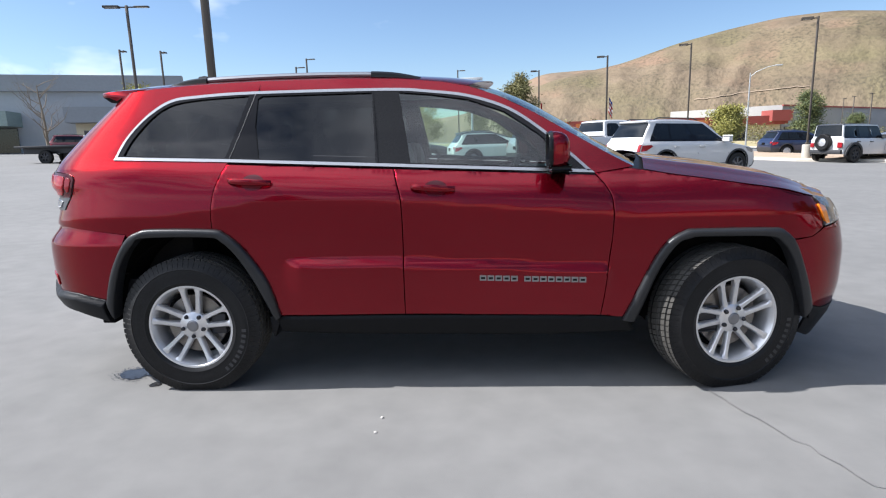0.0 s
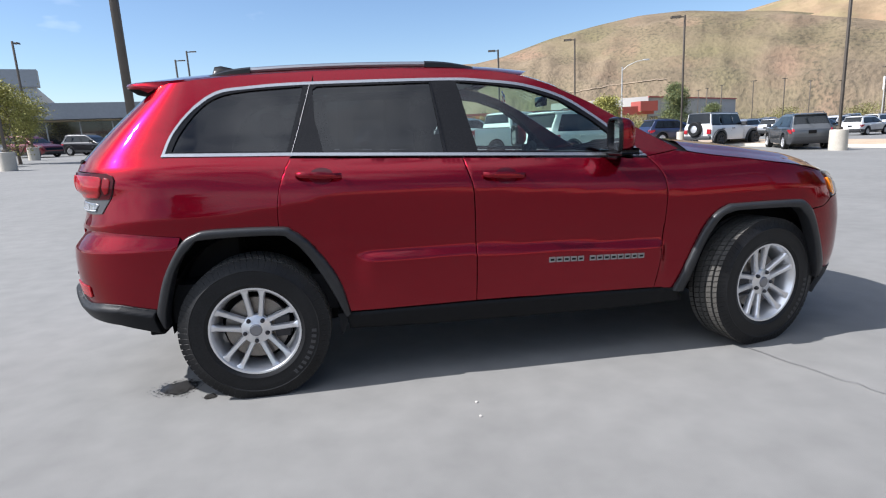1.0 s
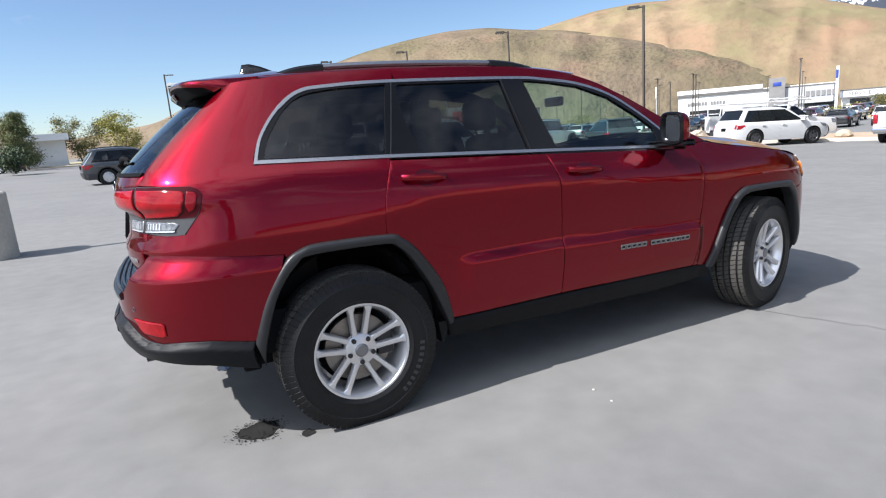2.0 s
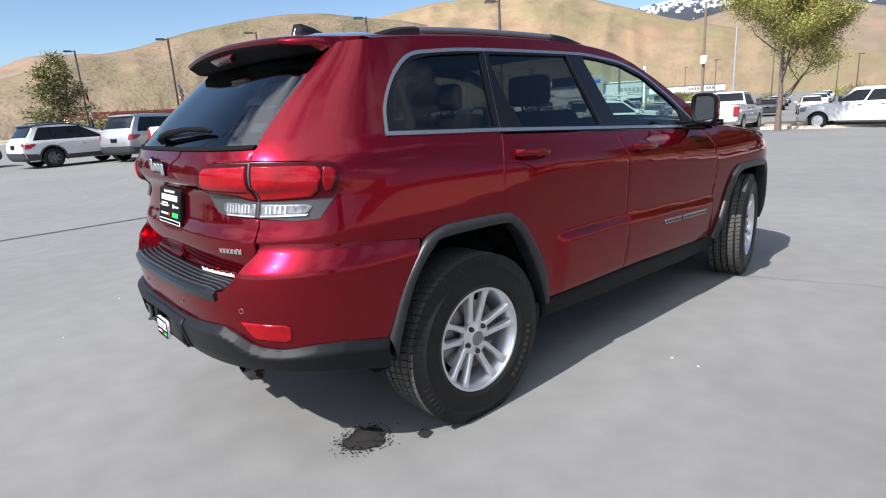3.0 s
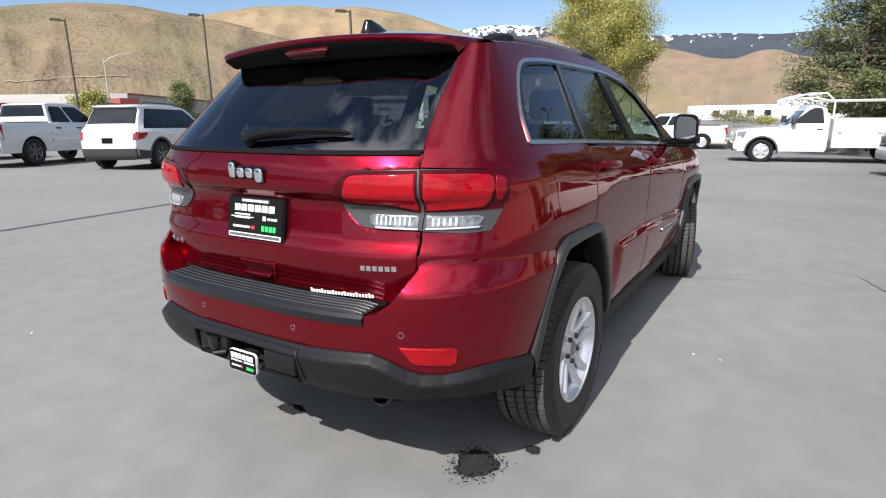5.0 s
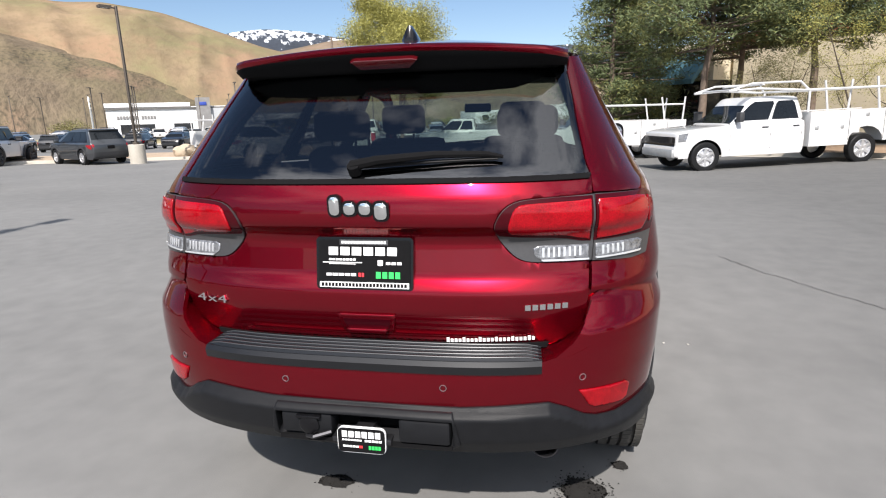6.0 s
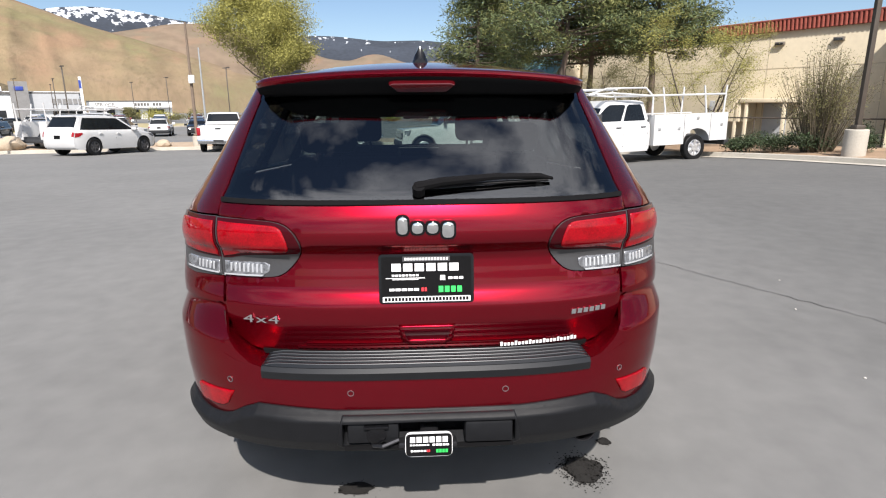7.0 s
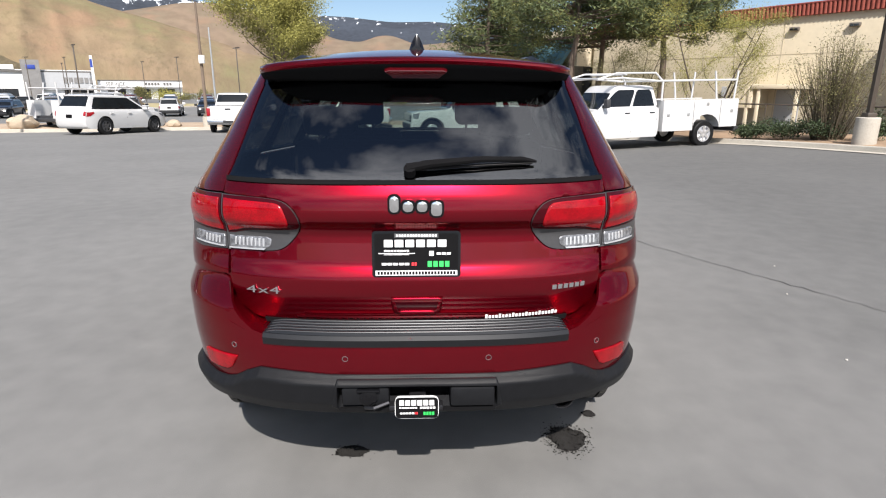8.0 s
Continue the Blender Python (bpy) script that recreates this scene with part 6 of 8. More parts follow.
lamp_post(30.6, 62, 8.0, (-25,), base=False, metal=GALV, label="tall galvanised street light with a curved arm")
lamp_post(46, 17.5, 7.4, (), base=False, metal=GALV, label="slim galvanised steel pole beyond the kerb")
far_post = lamp_post(62, 58, 7.0, (20, 200), base=False, label="far dark lamp post with twin heads")
rnd = random.Random(12)
for k in range(22):
    x, y = rnd.uniform(55, 115), rnd.uniform(20, 95)
    copy_thing(far_post, pose(x, y, ground_z(x, y), 0, 0, rnd.uniform(-10, 60)))

FLAG_RED = mat("flag_red", (0.45, 0.04, 0.05), 0.8)
FLAG_BLUE = mat("flag_blue", (0.04, 0.07, 0.35), 0.8)
CLOTH = mat("flag_white", (0.75, 0.75, 0.75), 0.8)
SIGNWHITE = mat("sign_white", (0.78, 0.78, 0.76), 0.5)


def flag(x, y, z, bands, w, h):
    ob = thing("flag", "striped flag hanging limp beside a lamp post", "flag", pose(x, y, z))
    n = len(bands)
    for k, m in enumerate(bands):
        bm = bmesh.new()
        grid_sheet(bm, np.linspace(0, w, 7), np.linspace(-h * (k + 1) / n, -h * k / n, 3), lambda u, v: (0.06 + u * 0.30, 0.09 * math.sin(u * 14 + v * 3), v * 0.9 - u * 0.55))
        part("stripe", thicken(bm, 0.006), m, ob)


flag(10.28, 40.0, 4.2, [FLAG_BLUE, CLOTH, FLAG_RED, CLOTH, FLAG_RED, CLOTH, FLAG_RED], 0.9, 1.3)
flag(6.48, 50.1, 4.6, [FLAG_RED], 0.5, 0.9)
flag(6.48, 50.1, 3.4, [CLOTH], 0.5, 1.0)
flag(6.48, 50.1, 2.4, [FLAG_BLUE], 0.5, 1.0)


def panel_sign(name, label, x, y, z, w, h, turn, face, legs=0.0, marks=0):
    ob = thing(name, label, "sign", pose(x, y, ground_z(x, y), 0, 0, turn))
    bm = bmesh.new()
    box(bm, -w / 2, -0.08, z, w / 2, 0.08, z + h, 0.02)
    board = part("board", bm, face, ob)
    if legs:
        bm = bmesh.new()
        tube(bm, [(0, 0, 0), (0, 0, z)], legs, 8)
        part("post", bm, GALV, ob)
    for k in range(marks):
        bm = bmesh.new()
        box(bm, -w * 0.4, -0.1, z + h * (0.2 + 0.6 * k / max(1, marks)), w * 0.4, -0.082, z + h * (0.2 + 0.6 * k / max(1, marks)) + h * 0.16)
        part("mark_bar", bm, BRONZE, board, smooth=0)
    return ob


panel_sign("billboard", "pale grey roadside sign board on a post", 0.3, 60, 6.9, 2.4, 0.75, 0, LENS, 0.12, 2)
panel_sign("pole_sign", "small white sign fixed on a pole", 28.42, 11.9, 3.5, 0.30, 0.42, 70, SIGNWHITE)
panel_sign("lot_sign", "white sign on a post in the far lot", 66, 62, 4.4, 4.0, 1.6, 40, SIGNWHITE, 0.15, 2)

# ---- other vehicles ----
def car_paint(name, c, metal=0.2):
    return mat(name, c, 0.35, metal, 0.03, 1.5, coat=1.0)


WHITEPAINT = car_paint("white_car_paint", (0.56, 0.56, 0.555), 0.0)
SILVERPAINT = car_paint("silver_car_paint", (0.42, 0.43, 0.45), 0.7)
GREYPAINT = car_paint("dark_grey_car_paint", (0.06, 0.065, 0.07), 0.5)
BLUEPAINT = car_paint("navy_car_paint", (0.02, 0.03, 0.075), 0.4)
REDPAINT = car_paint("red_car_paint", (0.11, 0.006, 0.013), 0.4)
BLACKPAINT = car_paint("black_car_paint", (0.012, 0.012, 0.014), 0.2)
TRIMGREY = mat("vehicle_black_trim", (0.03, 0.031, 0.034), 0.6, 0, 0.1)
DARKRIM = mat("dark_machined_rim", (0.14, 0.14, 0.145), 0.35, 0.8, 0.1)
FARLAMP = mat("vehicle_red_lamp", (0.26, 0.008, 0.014), 0.2, 0, 0.1)
WHEELS = {}


def far_wheel(parent, x, y, r, side, rim_mat):
    key = (round(r, 3), rim_mat.name)
    if key not in WHEELS:
        bm = bmesh.new()
        lathe(bm, [(r * 0.62, -0.10), (r * 0.8, -0.118), (r * 0.95, -0.108), (r, -0.085), (r, 0.085), (r * 0.95, 0.108), (r * 0.62, 0.10)], 36)
        a = part("tyre", bm, RUBBER, None)
        bm = bmesh.new()
        lathe(bm, [(r * 0.63, -0.105), (r * 0.60, -0.11), (r * 0.57, -0.09), (r * 0.55, 0.0)], 32)
        lathe(bm, [(0.0, -0.085), (r * 0.16, -0.085), (r * 0.2, -0.06), (r * 0.56, -0.03), (r * 0.56, -0.02), (0, -0.02)], 24)
        for k in range(6):
            m = Matrix.Rotation(2 * math.pi * k / 6, 4, "Y")
            box(bm, -r * 0.085, -0.098, r * 0.1, r * 0.085, -0.05, r * 0.58, m=m)
        b = part("rim", bm, rim_mat, None)
        WHEELS[key] = (a.data, b.data)
        bpy.data.objects.remove(a)
        bpy.data.objects.remove(b)
    da, db = WHEELS[key]
    hub = new("wheel")
    hub.parent = parent
    hub.matrix_basis = pose(x, y, r, 0, 0, 180 if side > 0 else 0)
    for nm, d in (("tyre", da), ("rim", db)):
        o = new(nm, d)
        o.parent = hub


def hull(bm, stations):
    """Joins rounded sections: each station is x, half width, bottom, top and how round its upper edge is."""
    rings = []
    for x, w, lo, hi, rd in stations:
        sec = [(w * 0.90, lo), (w * 0.985, lo + 0.10), (w, lo + 0.45 * (hi - lo)), (w * 0.985, hi - rd - 0.10), (w * 0.955, hi - rd), (w * 0.90, hi - rd * 0.35), (w * 0.80, hi)]
        rings.append([bm.verts.new((x, y, z)) for y, z in sec] + [bm.verts.new((x, -y, z)) for y, z in sec[::-1]])
    for a, b in zip(rings, rings[1:]):
        for k in range(len(a)):
            bm.faces.new((a[k], a[(k + 1) % len(a)], b[(k + 1) % len(a)], b[k]))
    bm.faces.new(rings[0][::-1])
    bm.faces.new(rings[-1])


def vehicle(kind, x, y, heading, paint, label, L=4.8, W=1.92, H=1.78, wr=0.37, clad=True, rim=None, group="parked vehicles", dark_top=None, hood=1.05, rack=False):
    """A parked vehicle: kind suv, pickup, service (a cab with a utility body) or offroader. Its nose points along heading (degrees from x towards y)."""
    z0 = ground_z(x, y)
    slope = math.degrees(math.atan2(ground_z(x + math.cos(radians(heading)), y + math.sin(radians(heading))) - z0, 1))
    cat_ = {"suv": "car", "offroader": "car", "pickup": "pickup truck", "service": "utility truck"}[kind]
    ob = thing({"suv": "suv", "offroader": "offroader", "pickup": "pickup_truck", "service": "utility_truck"}[kind], label, cat_, pose(x, y, z0, 0, -slope, heading), group)
    rim = rim or ALLOY
    w, b, f = W / 2, -L / 2, L / 2
    boxy, truck = kind == "offroader", kind in ("pickup", "service")
    lo = 0.27 if kind == "suv" else 0.40
    zb = {"suv": H * 0.605, "offroader": H * 0.605, "pickup": 1.26, "service": 1.28}[kind]
    hz = hood + (0.14 if truck else 0.07 if boxy else 0.0)
    ax = (b + (0.98 if kind == "suv" else 0.93 if boxy else 1.22), f - (0.66 if boxy else 0.92))
    cabrear = f - (2.9 if rack == "single" else 3.80)
    # side outline from the tail over the roof to the nose, (x, z)
    if kind == "suv":
        tail = [(b + 0.16, lo + 0.02), (b + 0.06, lo + 0.10), (b + 0.01, 0.55), (b, 0.74), (b + 0.03, 0.92), (b + 0.08, zb - 0.04), (b + 0.18, zb + 0.10), (b + 0.36, H - 0.32), (b + 0.47, H - 0.15)]
        roof = [(b + 0.42, H - 0.085), (b + 0.50, H - 0.05), (b + 0.95, H - 0.012), (b + 1.6, H), (f - 2.75, H - 0.012), (f - 2.35, H - 0.055), (f - 2.05, H - 0.14)]
        nose = [(f - 1.60, hz + 0.30), (f - 1.22, hz + 0.075), (f - 1.08, hz + 0.04), (f - 0.70, hz - 0.015), (f - 0.32, hz - 0.085), (f - 0.13, hz - 0.19), (f - 0.05, hz - 0.34), (f, 0.58), (f - 0.02, 0.42), (f - 0.12, lo + 0.03), (f - 0.28, lo)]
    elif boxy:
        tail = [(b + 0.32, lo), (b + 0.26, lo + 0.06), (b + 0.24, 0.8), (b + 0.24, zb), (b + 0.27, zb + 0.2), (b + 0.31, H - 0.08)]
        roof = [(b + 0.36, H - 0.03), (b + 0.6, H - 0.008), (b + 1.6, H), (f - 2.2, H - 0.012), (f - 1.98, H - 0.05)]
        nose = [(f - 1.80, hz + 0.30), (f - 1.62, hz + 0.05), (f - 1.5, hz + 0.025), (f - 0.8, hz), (f - 0.32, hz - 0.03), (f - 0.20, hz - 0.09), (f - 0.17, hz - 0.3), (f - 0.18, 0.66), (f - 0.22, lo + 0.08), (f - 0.34, lo + 0.02)]
    else:
        r0 = cabrear if kind == "service" else b + 0.02
        tail = [(r0 + 0.06, lo), (r0 + 0.01, lo + 0.06), (r0, 0.75), (r0, 1.15), (r0 + 0.01, 1.27), (r0 + 0.05, 1.305)]
        if kind == "pickup":
            tail += [(b + 0.8, 1.315), (cabrear - 0.06, 1.315)]
        tail += [(cabrear, zb + 0.08), (cabrear + 0.04, zb + 0.3), (cabrear + 0.10, H - 0.10)]
        roof = [(cabrear + 0.15, H - 0.05), (cabrear + 0.32, H - 0.015), (0.5 * (cabrear + f - 2.3), H), (f - 2.5, H - 0.012), (f - 2.26, H - 0.06)]
        nose = [(f - 1.95, hz + 0.36), (f - 1.60, hz + 0.10), (f - 1.46, hz + 0.055), (f - 1.0, hz + 0.03), (f - 0.45, hz - 0.01), (f - 0.16, hz - 0.06), (f - 0.07, hz - 0.14), (f - 0.05, hz - 0.4), (f - 0.02, 0.72), (f, 0.60), (f - 0.02, 0.46), (f - 0.14, lo)]
    ctrl = tail + roof + nose
    i_roof, i_nose = len(tail), len(tail) + len(roof)
    line = np.array(spline(ctrl, 4))
    run = np.gradient(line, axis=0)
    for _ in range(2):
        run[1:-1] = (run[:-2] + 2 * run[1:-1] + run[2:]) / 4
    out = np.stack([-run[:, 1], run[:, 0]], axis=1) / (np.linalg.norm(run, axis=1)[:, None] + 1e-9)
    edge = 0.045 if boxy else 0.075
    inner = line - out * edge

    def half(u, v):
        """Half the width at x = u, height v."""
        u, v = np.asarray(u, float), np.asarray(v, float)
        top = np.clip((v - zb) / (H - zb), 0, 1.2)
        low = w * (1.0 - 0.05 * np.clip((v - 0.80) / 0.5, -1.2, 1) ** 2)
        wide = low - (w * 0.05 + w * (0.11 if boxy else 0.20) * top) * smooth01((v - zb + 0.05) / 0.12)
        if boxy:
            wide = wide - 0.12 * w * smooth01((zb + 0.1 - v) / 0.12) * (u > f - 1.55) - 0.06 * w
        ends = np.clip((np.abs(u) - 0.33 * L) / (0.17 * L), 0, 1.2)
        return wide * (1 - ((0.03 if truck else 0.17) if not boxy else 0.05) * ends ** 2.4) - edge * 0.0

    def strip(name, material, i0, i1, a0=0.0, a1=math.pi, lift=0.0, n=15, parent=None, thick=0.0):
        """A piece of the skin that runs over the outline from side to side, between two of its points."""
        j0, j1 = int(round(i0 * 4)), min(len(line) - 1, int(round(i1 * 4)))
        ang = np.linspace(a0, a1, n)
        bm = bmesh.new()

        def at(j, k):
            c, s_ = math.cos(ang[k]), math.sin(ang[k])
            p, o = inner[j], out[j]
            hw = float(half(p[0], p[1]))
            d = edge * abs(s_) ** 0.5 + lift
            return (p[0] + o[0] * d, math.copysign(abs(c) ** 0.5, c) * (hw + lift * 0.5), p[1] + o[1] * d)

        grid_sheet(bm, range(j0, j1 + 1), range(n), at)
        return part(name, bm, material, parent or ob, smooth=50)

    def patch(name, poly, material, side, off=0.006, step=0.14, parent=None, depth=0.008):
        bm = bmesh.new()
        skin(bm, poly, lambda u, v: np.stack([u, side * half(u, v), v], axis=-1), off=off, depth=depth, step=step)
        return part(name, bm, material, parent or ob, recalc=False)

    strip("body", paint, 0, len(ctrl) - 1)
    under = [(line[-1][0] - 0.02, lo)]
    for wx in (ax[1], ax[0]):
        if kind == "service" and wx == ax[0]:
            continue
        rr = wr + 0.07
        start = math.asin(max(-1, min(1, (lo - wr) / rr)))
        under += [(wx + rr * math.cos(t), wr + rr * math.sin(t)) for t in np.linspace(start, math.pi - start, 15)]
    under.append((line[0][0] + 0.02, lo))
    sides = {}
    for s in (-1, 1):
        sides[s] = patch("body_side", [tuple(p) for p in inner] + under, paint, s, 0.0, 0.10, depth=0.02)
    if dark_top:
        strip("roof_panel", dark_top, i_roof - 1, i_nose, 0, math.pi, 0.006)
    # glass
    if kind == "suv":
        x0, x1, x2, x3, ztop, cuts = b + 0.42, f - 1.45, b + 0.70, f - 2.26, H - 0.155, ((0.0, 0.25), (0.275, 0.59), (0.615, 1.0))
    elif boxy:
        x0, x1, x2, x3, ztop, cuts = b + 0.36, f - 1.72, b + 0.40, f - 2.02, H - 0.12, ((0.0, 0.32), (0.39, 0.66), (0.71, 1.0))
    else:
        x0, x1, x2, x3, ztop = cabrear + 0.17, f - 1.72, cabrear + 0.24, f - 2.36, H - 0.15
        cuts = ((0.0, 1.0),) if rack == "single" else ((0.0, 0.42), (0.47, 1.0))
    zlow = zb + 0.045
    for s in (-1, 1):
        if not truck:
            patch("window_band", [(x0 - 0.02, zlow - 0.01), (x1 + 0.02, zlow - 0.01), (x3 - 0.02, ztop + 0.012), (x2 + 0.02, ztop + 0.012)], GLOSSBLACK, s, 0.0045, 0.2)
        for a0, a1 in cuts:
            p, q = (x0 + (x1 - x0) * a0, x0 + (x1 - x0) * a1), (x2 + (x3 - x2) * a0, x2 + (x3 - x2) * a1)
            c = 0.14
            quad = [(p[0], zlow), (p[1], zlow), (p[1] + (q[1] - p[1]) * (1 - c), zlow + (ztop - zlow) * (1 - c)), (q[1] - 0.05, ztop), (q[0] + 0.05, ztop), (p[0] + (q[0] - p[0]) * (1 - c), zlow + (ztop - zlow) * (1 - c))]
            patch("side_glass", quad, FARGLASS, s, 0.007, 0.2)
    strip("windscreen", FARGLASS, i_nose - 0.5, i_nose + 0.95, 0.16 * math.pi, 0.84 * math.pi, 0.006, 11)
    strip("rear_glass", FARGLASS, i_roof - (2.7 if kind == "suv" else 2.2), i_roof - (0.8 if kind == "suv" else 1.0), 0.17 * math.pi, 0.83 * math.pi, 0.006, 11)
    if kind == "suv":
        for s in (-1, 1):
            bm = bmesh.new()
            yy = [float(half(q, H - 0.05)) * 0.93 * s for q in (b + 0.7, f - 2.4)]
            tube(bm, [(b + 0.70, yy[0], H - 0.03), (b + 0.86, yy[0], H + 0.03), (f - 2.62, yy[1], H + 0.025), (f - 2.42, yy[1], H - 0.04)], 0.018, 6)
            part("roof_rail", bm, TRIMGREY if clad else GALV, ob)
    # wheels in their arches
    bm = bmesh.new()
    box(bm, (cabrear if kind == "service" else b) + 0.25, -w * 0.72, lo + 0.02, f - 0.3, w * 0.72, zb - 0.15)
    part("underbody", bm, INNER, ob, smooth=0)
    for wx in ax:
        for s in (-1, 1):
            if clad or boxy:
                rr, rim_pts = wr + 0.07, []
                sw = 0.10 if boxy else 0.055
                rim_pts = [(wx + (rr + sw) * math.cos(t), wr + (rr + sw) * math.sin(t)) for t in np.linspace(-0.18, math.pi + 0.18, 19)] + [(wx + rr * math.cos(t), wr + rr * math.sin(t)) for t in np.linspace(math.pi + 0.18, -0.18, 19)]
                patch("wheel_arch", rim_pts, TRIMGREY, s, 0.09 if boxy else 0.016, 0.12, depth=0.10 if boxy else 0.03)
            far_wheel(ob, wx, s * (w - (0.10 if not boxy else 0.06)), wr, s, rim)
    # bumpers, sills, lamps, seams, handles, mirrors
    for s in (-1, 1):
        if clad and kind == "suv":
            rr = wr + 0.10
            patch("sill_cladding", [(ax[0] + rr, lo + 0.02), (ax[1] - rr, lo + 0.02), (ax[1] - rr - 0.05, lo + 0.19), (ax[0] + rr + 0.05, lo + 0.19)], TRIMGREY, s, 0.012, 0.2)
            patch("bumper_side", [(b + 0.16, lo + 0.04), (ax[0] - rr, lo + 0.04), (ax[0] - rr - 0.02, lo + 0.26), (b + 0.10, lo + 0.30)], TRIMGREY, s, 0.012, 0.15)
        if kind == "suv":
            patch("tail_lamp", [(b + 0.10, zb - 0.27), (b + 0.26, zb - 0.25), (b + 0.46, zb - 0.12), (b + 0.42, zb - 0.07), (b + 0.14, zb - 0.09)], FARLAMP, s, 0.010, 0.08)
            patch("headlamp", [(f - 0.62, hz - 0.10), (f - 0.30, hz - 0.145), (f - 0.22, hz - 0.22), (f - 0.27, hz - 0.28), (f - 0.50, hz - 0.22)], LAMPCLEAR, s, 0.010, 0.08)
        elif kind == "pickup":
            bm = bmesh.new()
            box(bm, b - 0.01, s * w * 0.80, 0.82, b + 0.16, s * w * 0.965, 1.20, 0.03)
            part("tail_lamp", bm, FARLAMP, ob)
        elif boxy:
            bm = bmesh.new()
            box(bm, b + 0.17, s * w * 0.66, zb - 0.40, b + 0.27, s * w * 0.86, zb - 0.18, 0.02)
            part("tail_lamp", bm, FARLAMP, ob)
        if kind != "suv":
            patch("headlamp", [(f - 0.42, hz - 0.10), (f - 0.14, hz - 0.13), (f - 0.13, hz - 0.33), (f - 0.34, hz - 0.32)], LAMPCLEAR, s, 0.010, 0.08)
        seams = (x0 + (x1 - x0) * 0.27, x0 + (x1 - x0) * 0.61, x1 + 0.12) if rack != "single" else (x0 - 0.02, x1 + 0.12)
        if truck and rack != "single":
            seams = (x0 - 0.04, x0 + (x1 - x0) * 0.45, x1 + 0.12)
        for dx in seams:
            patch("door_seam", [(dx - 0.006, lo + 0.16), (dx + 0.006, lo + 0.16), (dx + 0.006, zb + 0.02), (dx - 0.006, zb + 0.02)], TRIMGREY, s, 0.002, 0.3, depth=0.004)
        if kind == "pickup":
            patch("bed_gap", [(cabrear - 0.03, lo + 0.06), (cabrear - 0.005, lo + 0.06), (cabrear - 0.005, 1.27), (cabrear - 0.03, 1.27)], INNER, s, 0.002, 0.3, depth=0.004)
        for dx in seams[:-1]:
            hx = dx + 0.14 if rack == "single" else dx + (0.16 if truck else 0.15)
            bm = bmesh.new()
            yy = float(half(hx, zb - 0.13))
            box(bm, hx - 0.09, s * (yy - 0.02), zb - 0.15, hx + 0.09, s * (yy + 0.028), zb - 0.115, 0.01)
            part("door_handle", bm, paint if kind == "suv" else TRIMGREY, ob)
        bm = bmesh.new()
        yy = float(half(x1 - 0.1, zb))
        box(bm, x1 - 0.16, s * (yy + 0.04), zb + 0.04, x1 - 0.02, s * (yy + 0.24), zb + (0.30 if truck else 0.19), 0.03)
        box(bm, x1 - 0.12, s * (yy - 0.04), zb + 0.03, x1 - 0.05, s * (yy + 0.08), zb + 0.07, 0.01)
        part("door_mirror", bm, (paint if kind == "suv" else TRIMGREY), ob)
    if kind == "suv":
        strip("lamp_bar", FARLAMP, 3.6, 4.9, 0.02 * math.pi, 0.21 * math.pi, 0.008, 6)
        strip("lamp_bar", FARLAMP, 3.6, 4.9, 0.79 * math.pi, 0.98 * math.pi, 0.008, 6)
        strip("rear_bumper", TRIMGREY if clad else paint, 0, 2.3, 0.0, math.pi, 0.014, 15)
        strip("front_bumper", TRIMGREY, i_nose + 7.6, len(ctrl) - 1, 0.0, math.pi, 0.012, 15)
        strip("grille", GLOSSBLACK, i_nose + 5.4, i_nose + 7.0, 0.22 * math.pi, 0.78 * math.pi, 0.008, 9)
        strip("spoiler", dark_top or paint, i_roof - 0.6, i_roof + 1.2, 0.13 * math.pi, 0.87 * math.pi, 0.012, 11)
        bm = bmesh.new()
        box(bm, b - 0.012, -0.16, 0.74, b + 0.06, 0.16, 0.89, 0.004)
        part("plate", bm, INNER, ob, smooth=0)
    else:
        bm = bmesh.new()
        box(bm, f - 0.20, -w * 0.94, lo + 0.02, f + 0.03, w * 0.94, lo + 0.27, 0.06)
        part("front_bumper", bm, TRIMGREY if clad or boxy else GALV, ob)
        strip("grille", GLOSSBLACK, i_nose + 6.2, i_nose + 7.6, 0.16 * math.pi, 0.84 * math.pi, 0.010, 9)
    if boxy:
        bm = bmesh.new()
        box(bm, b + 0.14, -w * 0.86, lo + 0.02, b + 0.36, w * 0.86, lo + 0.22, 0.04)
        part("rear_bumper", bm, TRIMGREY, ob)
        bm = bmesh.new()
        lathe(bm, [(0.2, -0.11), (0.36, -0.12), (0.40, -0.08), (0.40, 0.08), (0.2, 0.1)], 32, "y", pose(b + 0.13, 0.10, 0.98, 0, 0, -90))
        sp = part("spare_tyre", bm, RUBBER, ob)
        bm = bmesh.new()
        lathe(bm, [(0, -0.10), (0.10, -0.10), (0.22, -0.07), (0.24, -0.11)], 24, "y", pose(b + 0.13, 0.10, 0.98, 0, 0, -90))
        part("spare_rim", bm, ALLOY, sp)
    if kind == "pickup":
        # dark panel stands in for the shaded inside of an open bed
        strip("bed_cover", TRIMGREY, 5.6, 7.2, 0.10 * math.pi, 0.90 * math.pi, 0.004, 9)
        bm = bmesh.new()
        box(bm, b - 0.02, -w * 0.79, 0.66, b + 0.06, w * 0.79, 1.29, 0.03)
        gate_ob = part("tailgate", bm, paint, ob)
        bm = bmesh.new()
        box(bm, b - 0.032, -0.13, 1.10, b, 0.13, 1.18, 0.01)
        part("tailgate_handle", bm, TRIMGREY, gate_ob)
        bm = bmesh.new()
        box(bm, b - 0.15, -w * 0.95, 0.47, b + 0.06, w * 0.95, 0.65, 0.05)
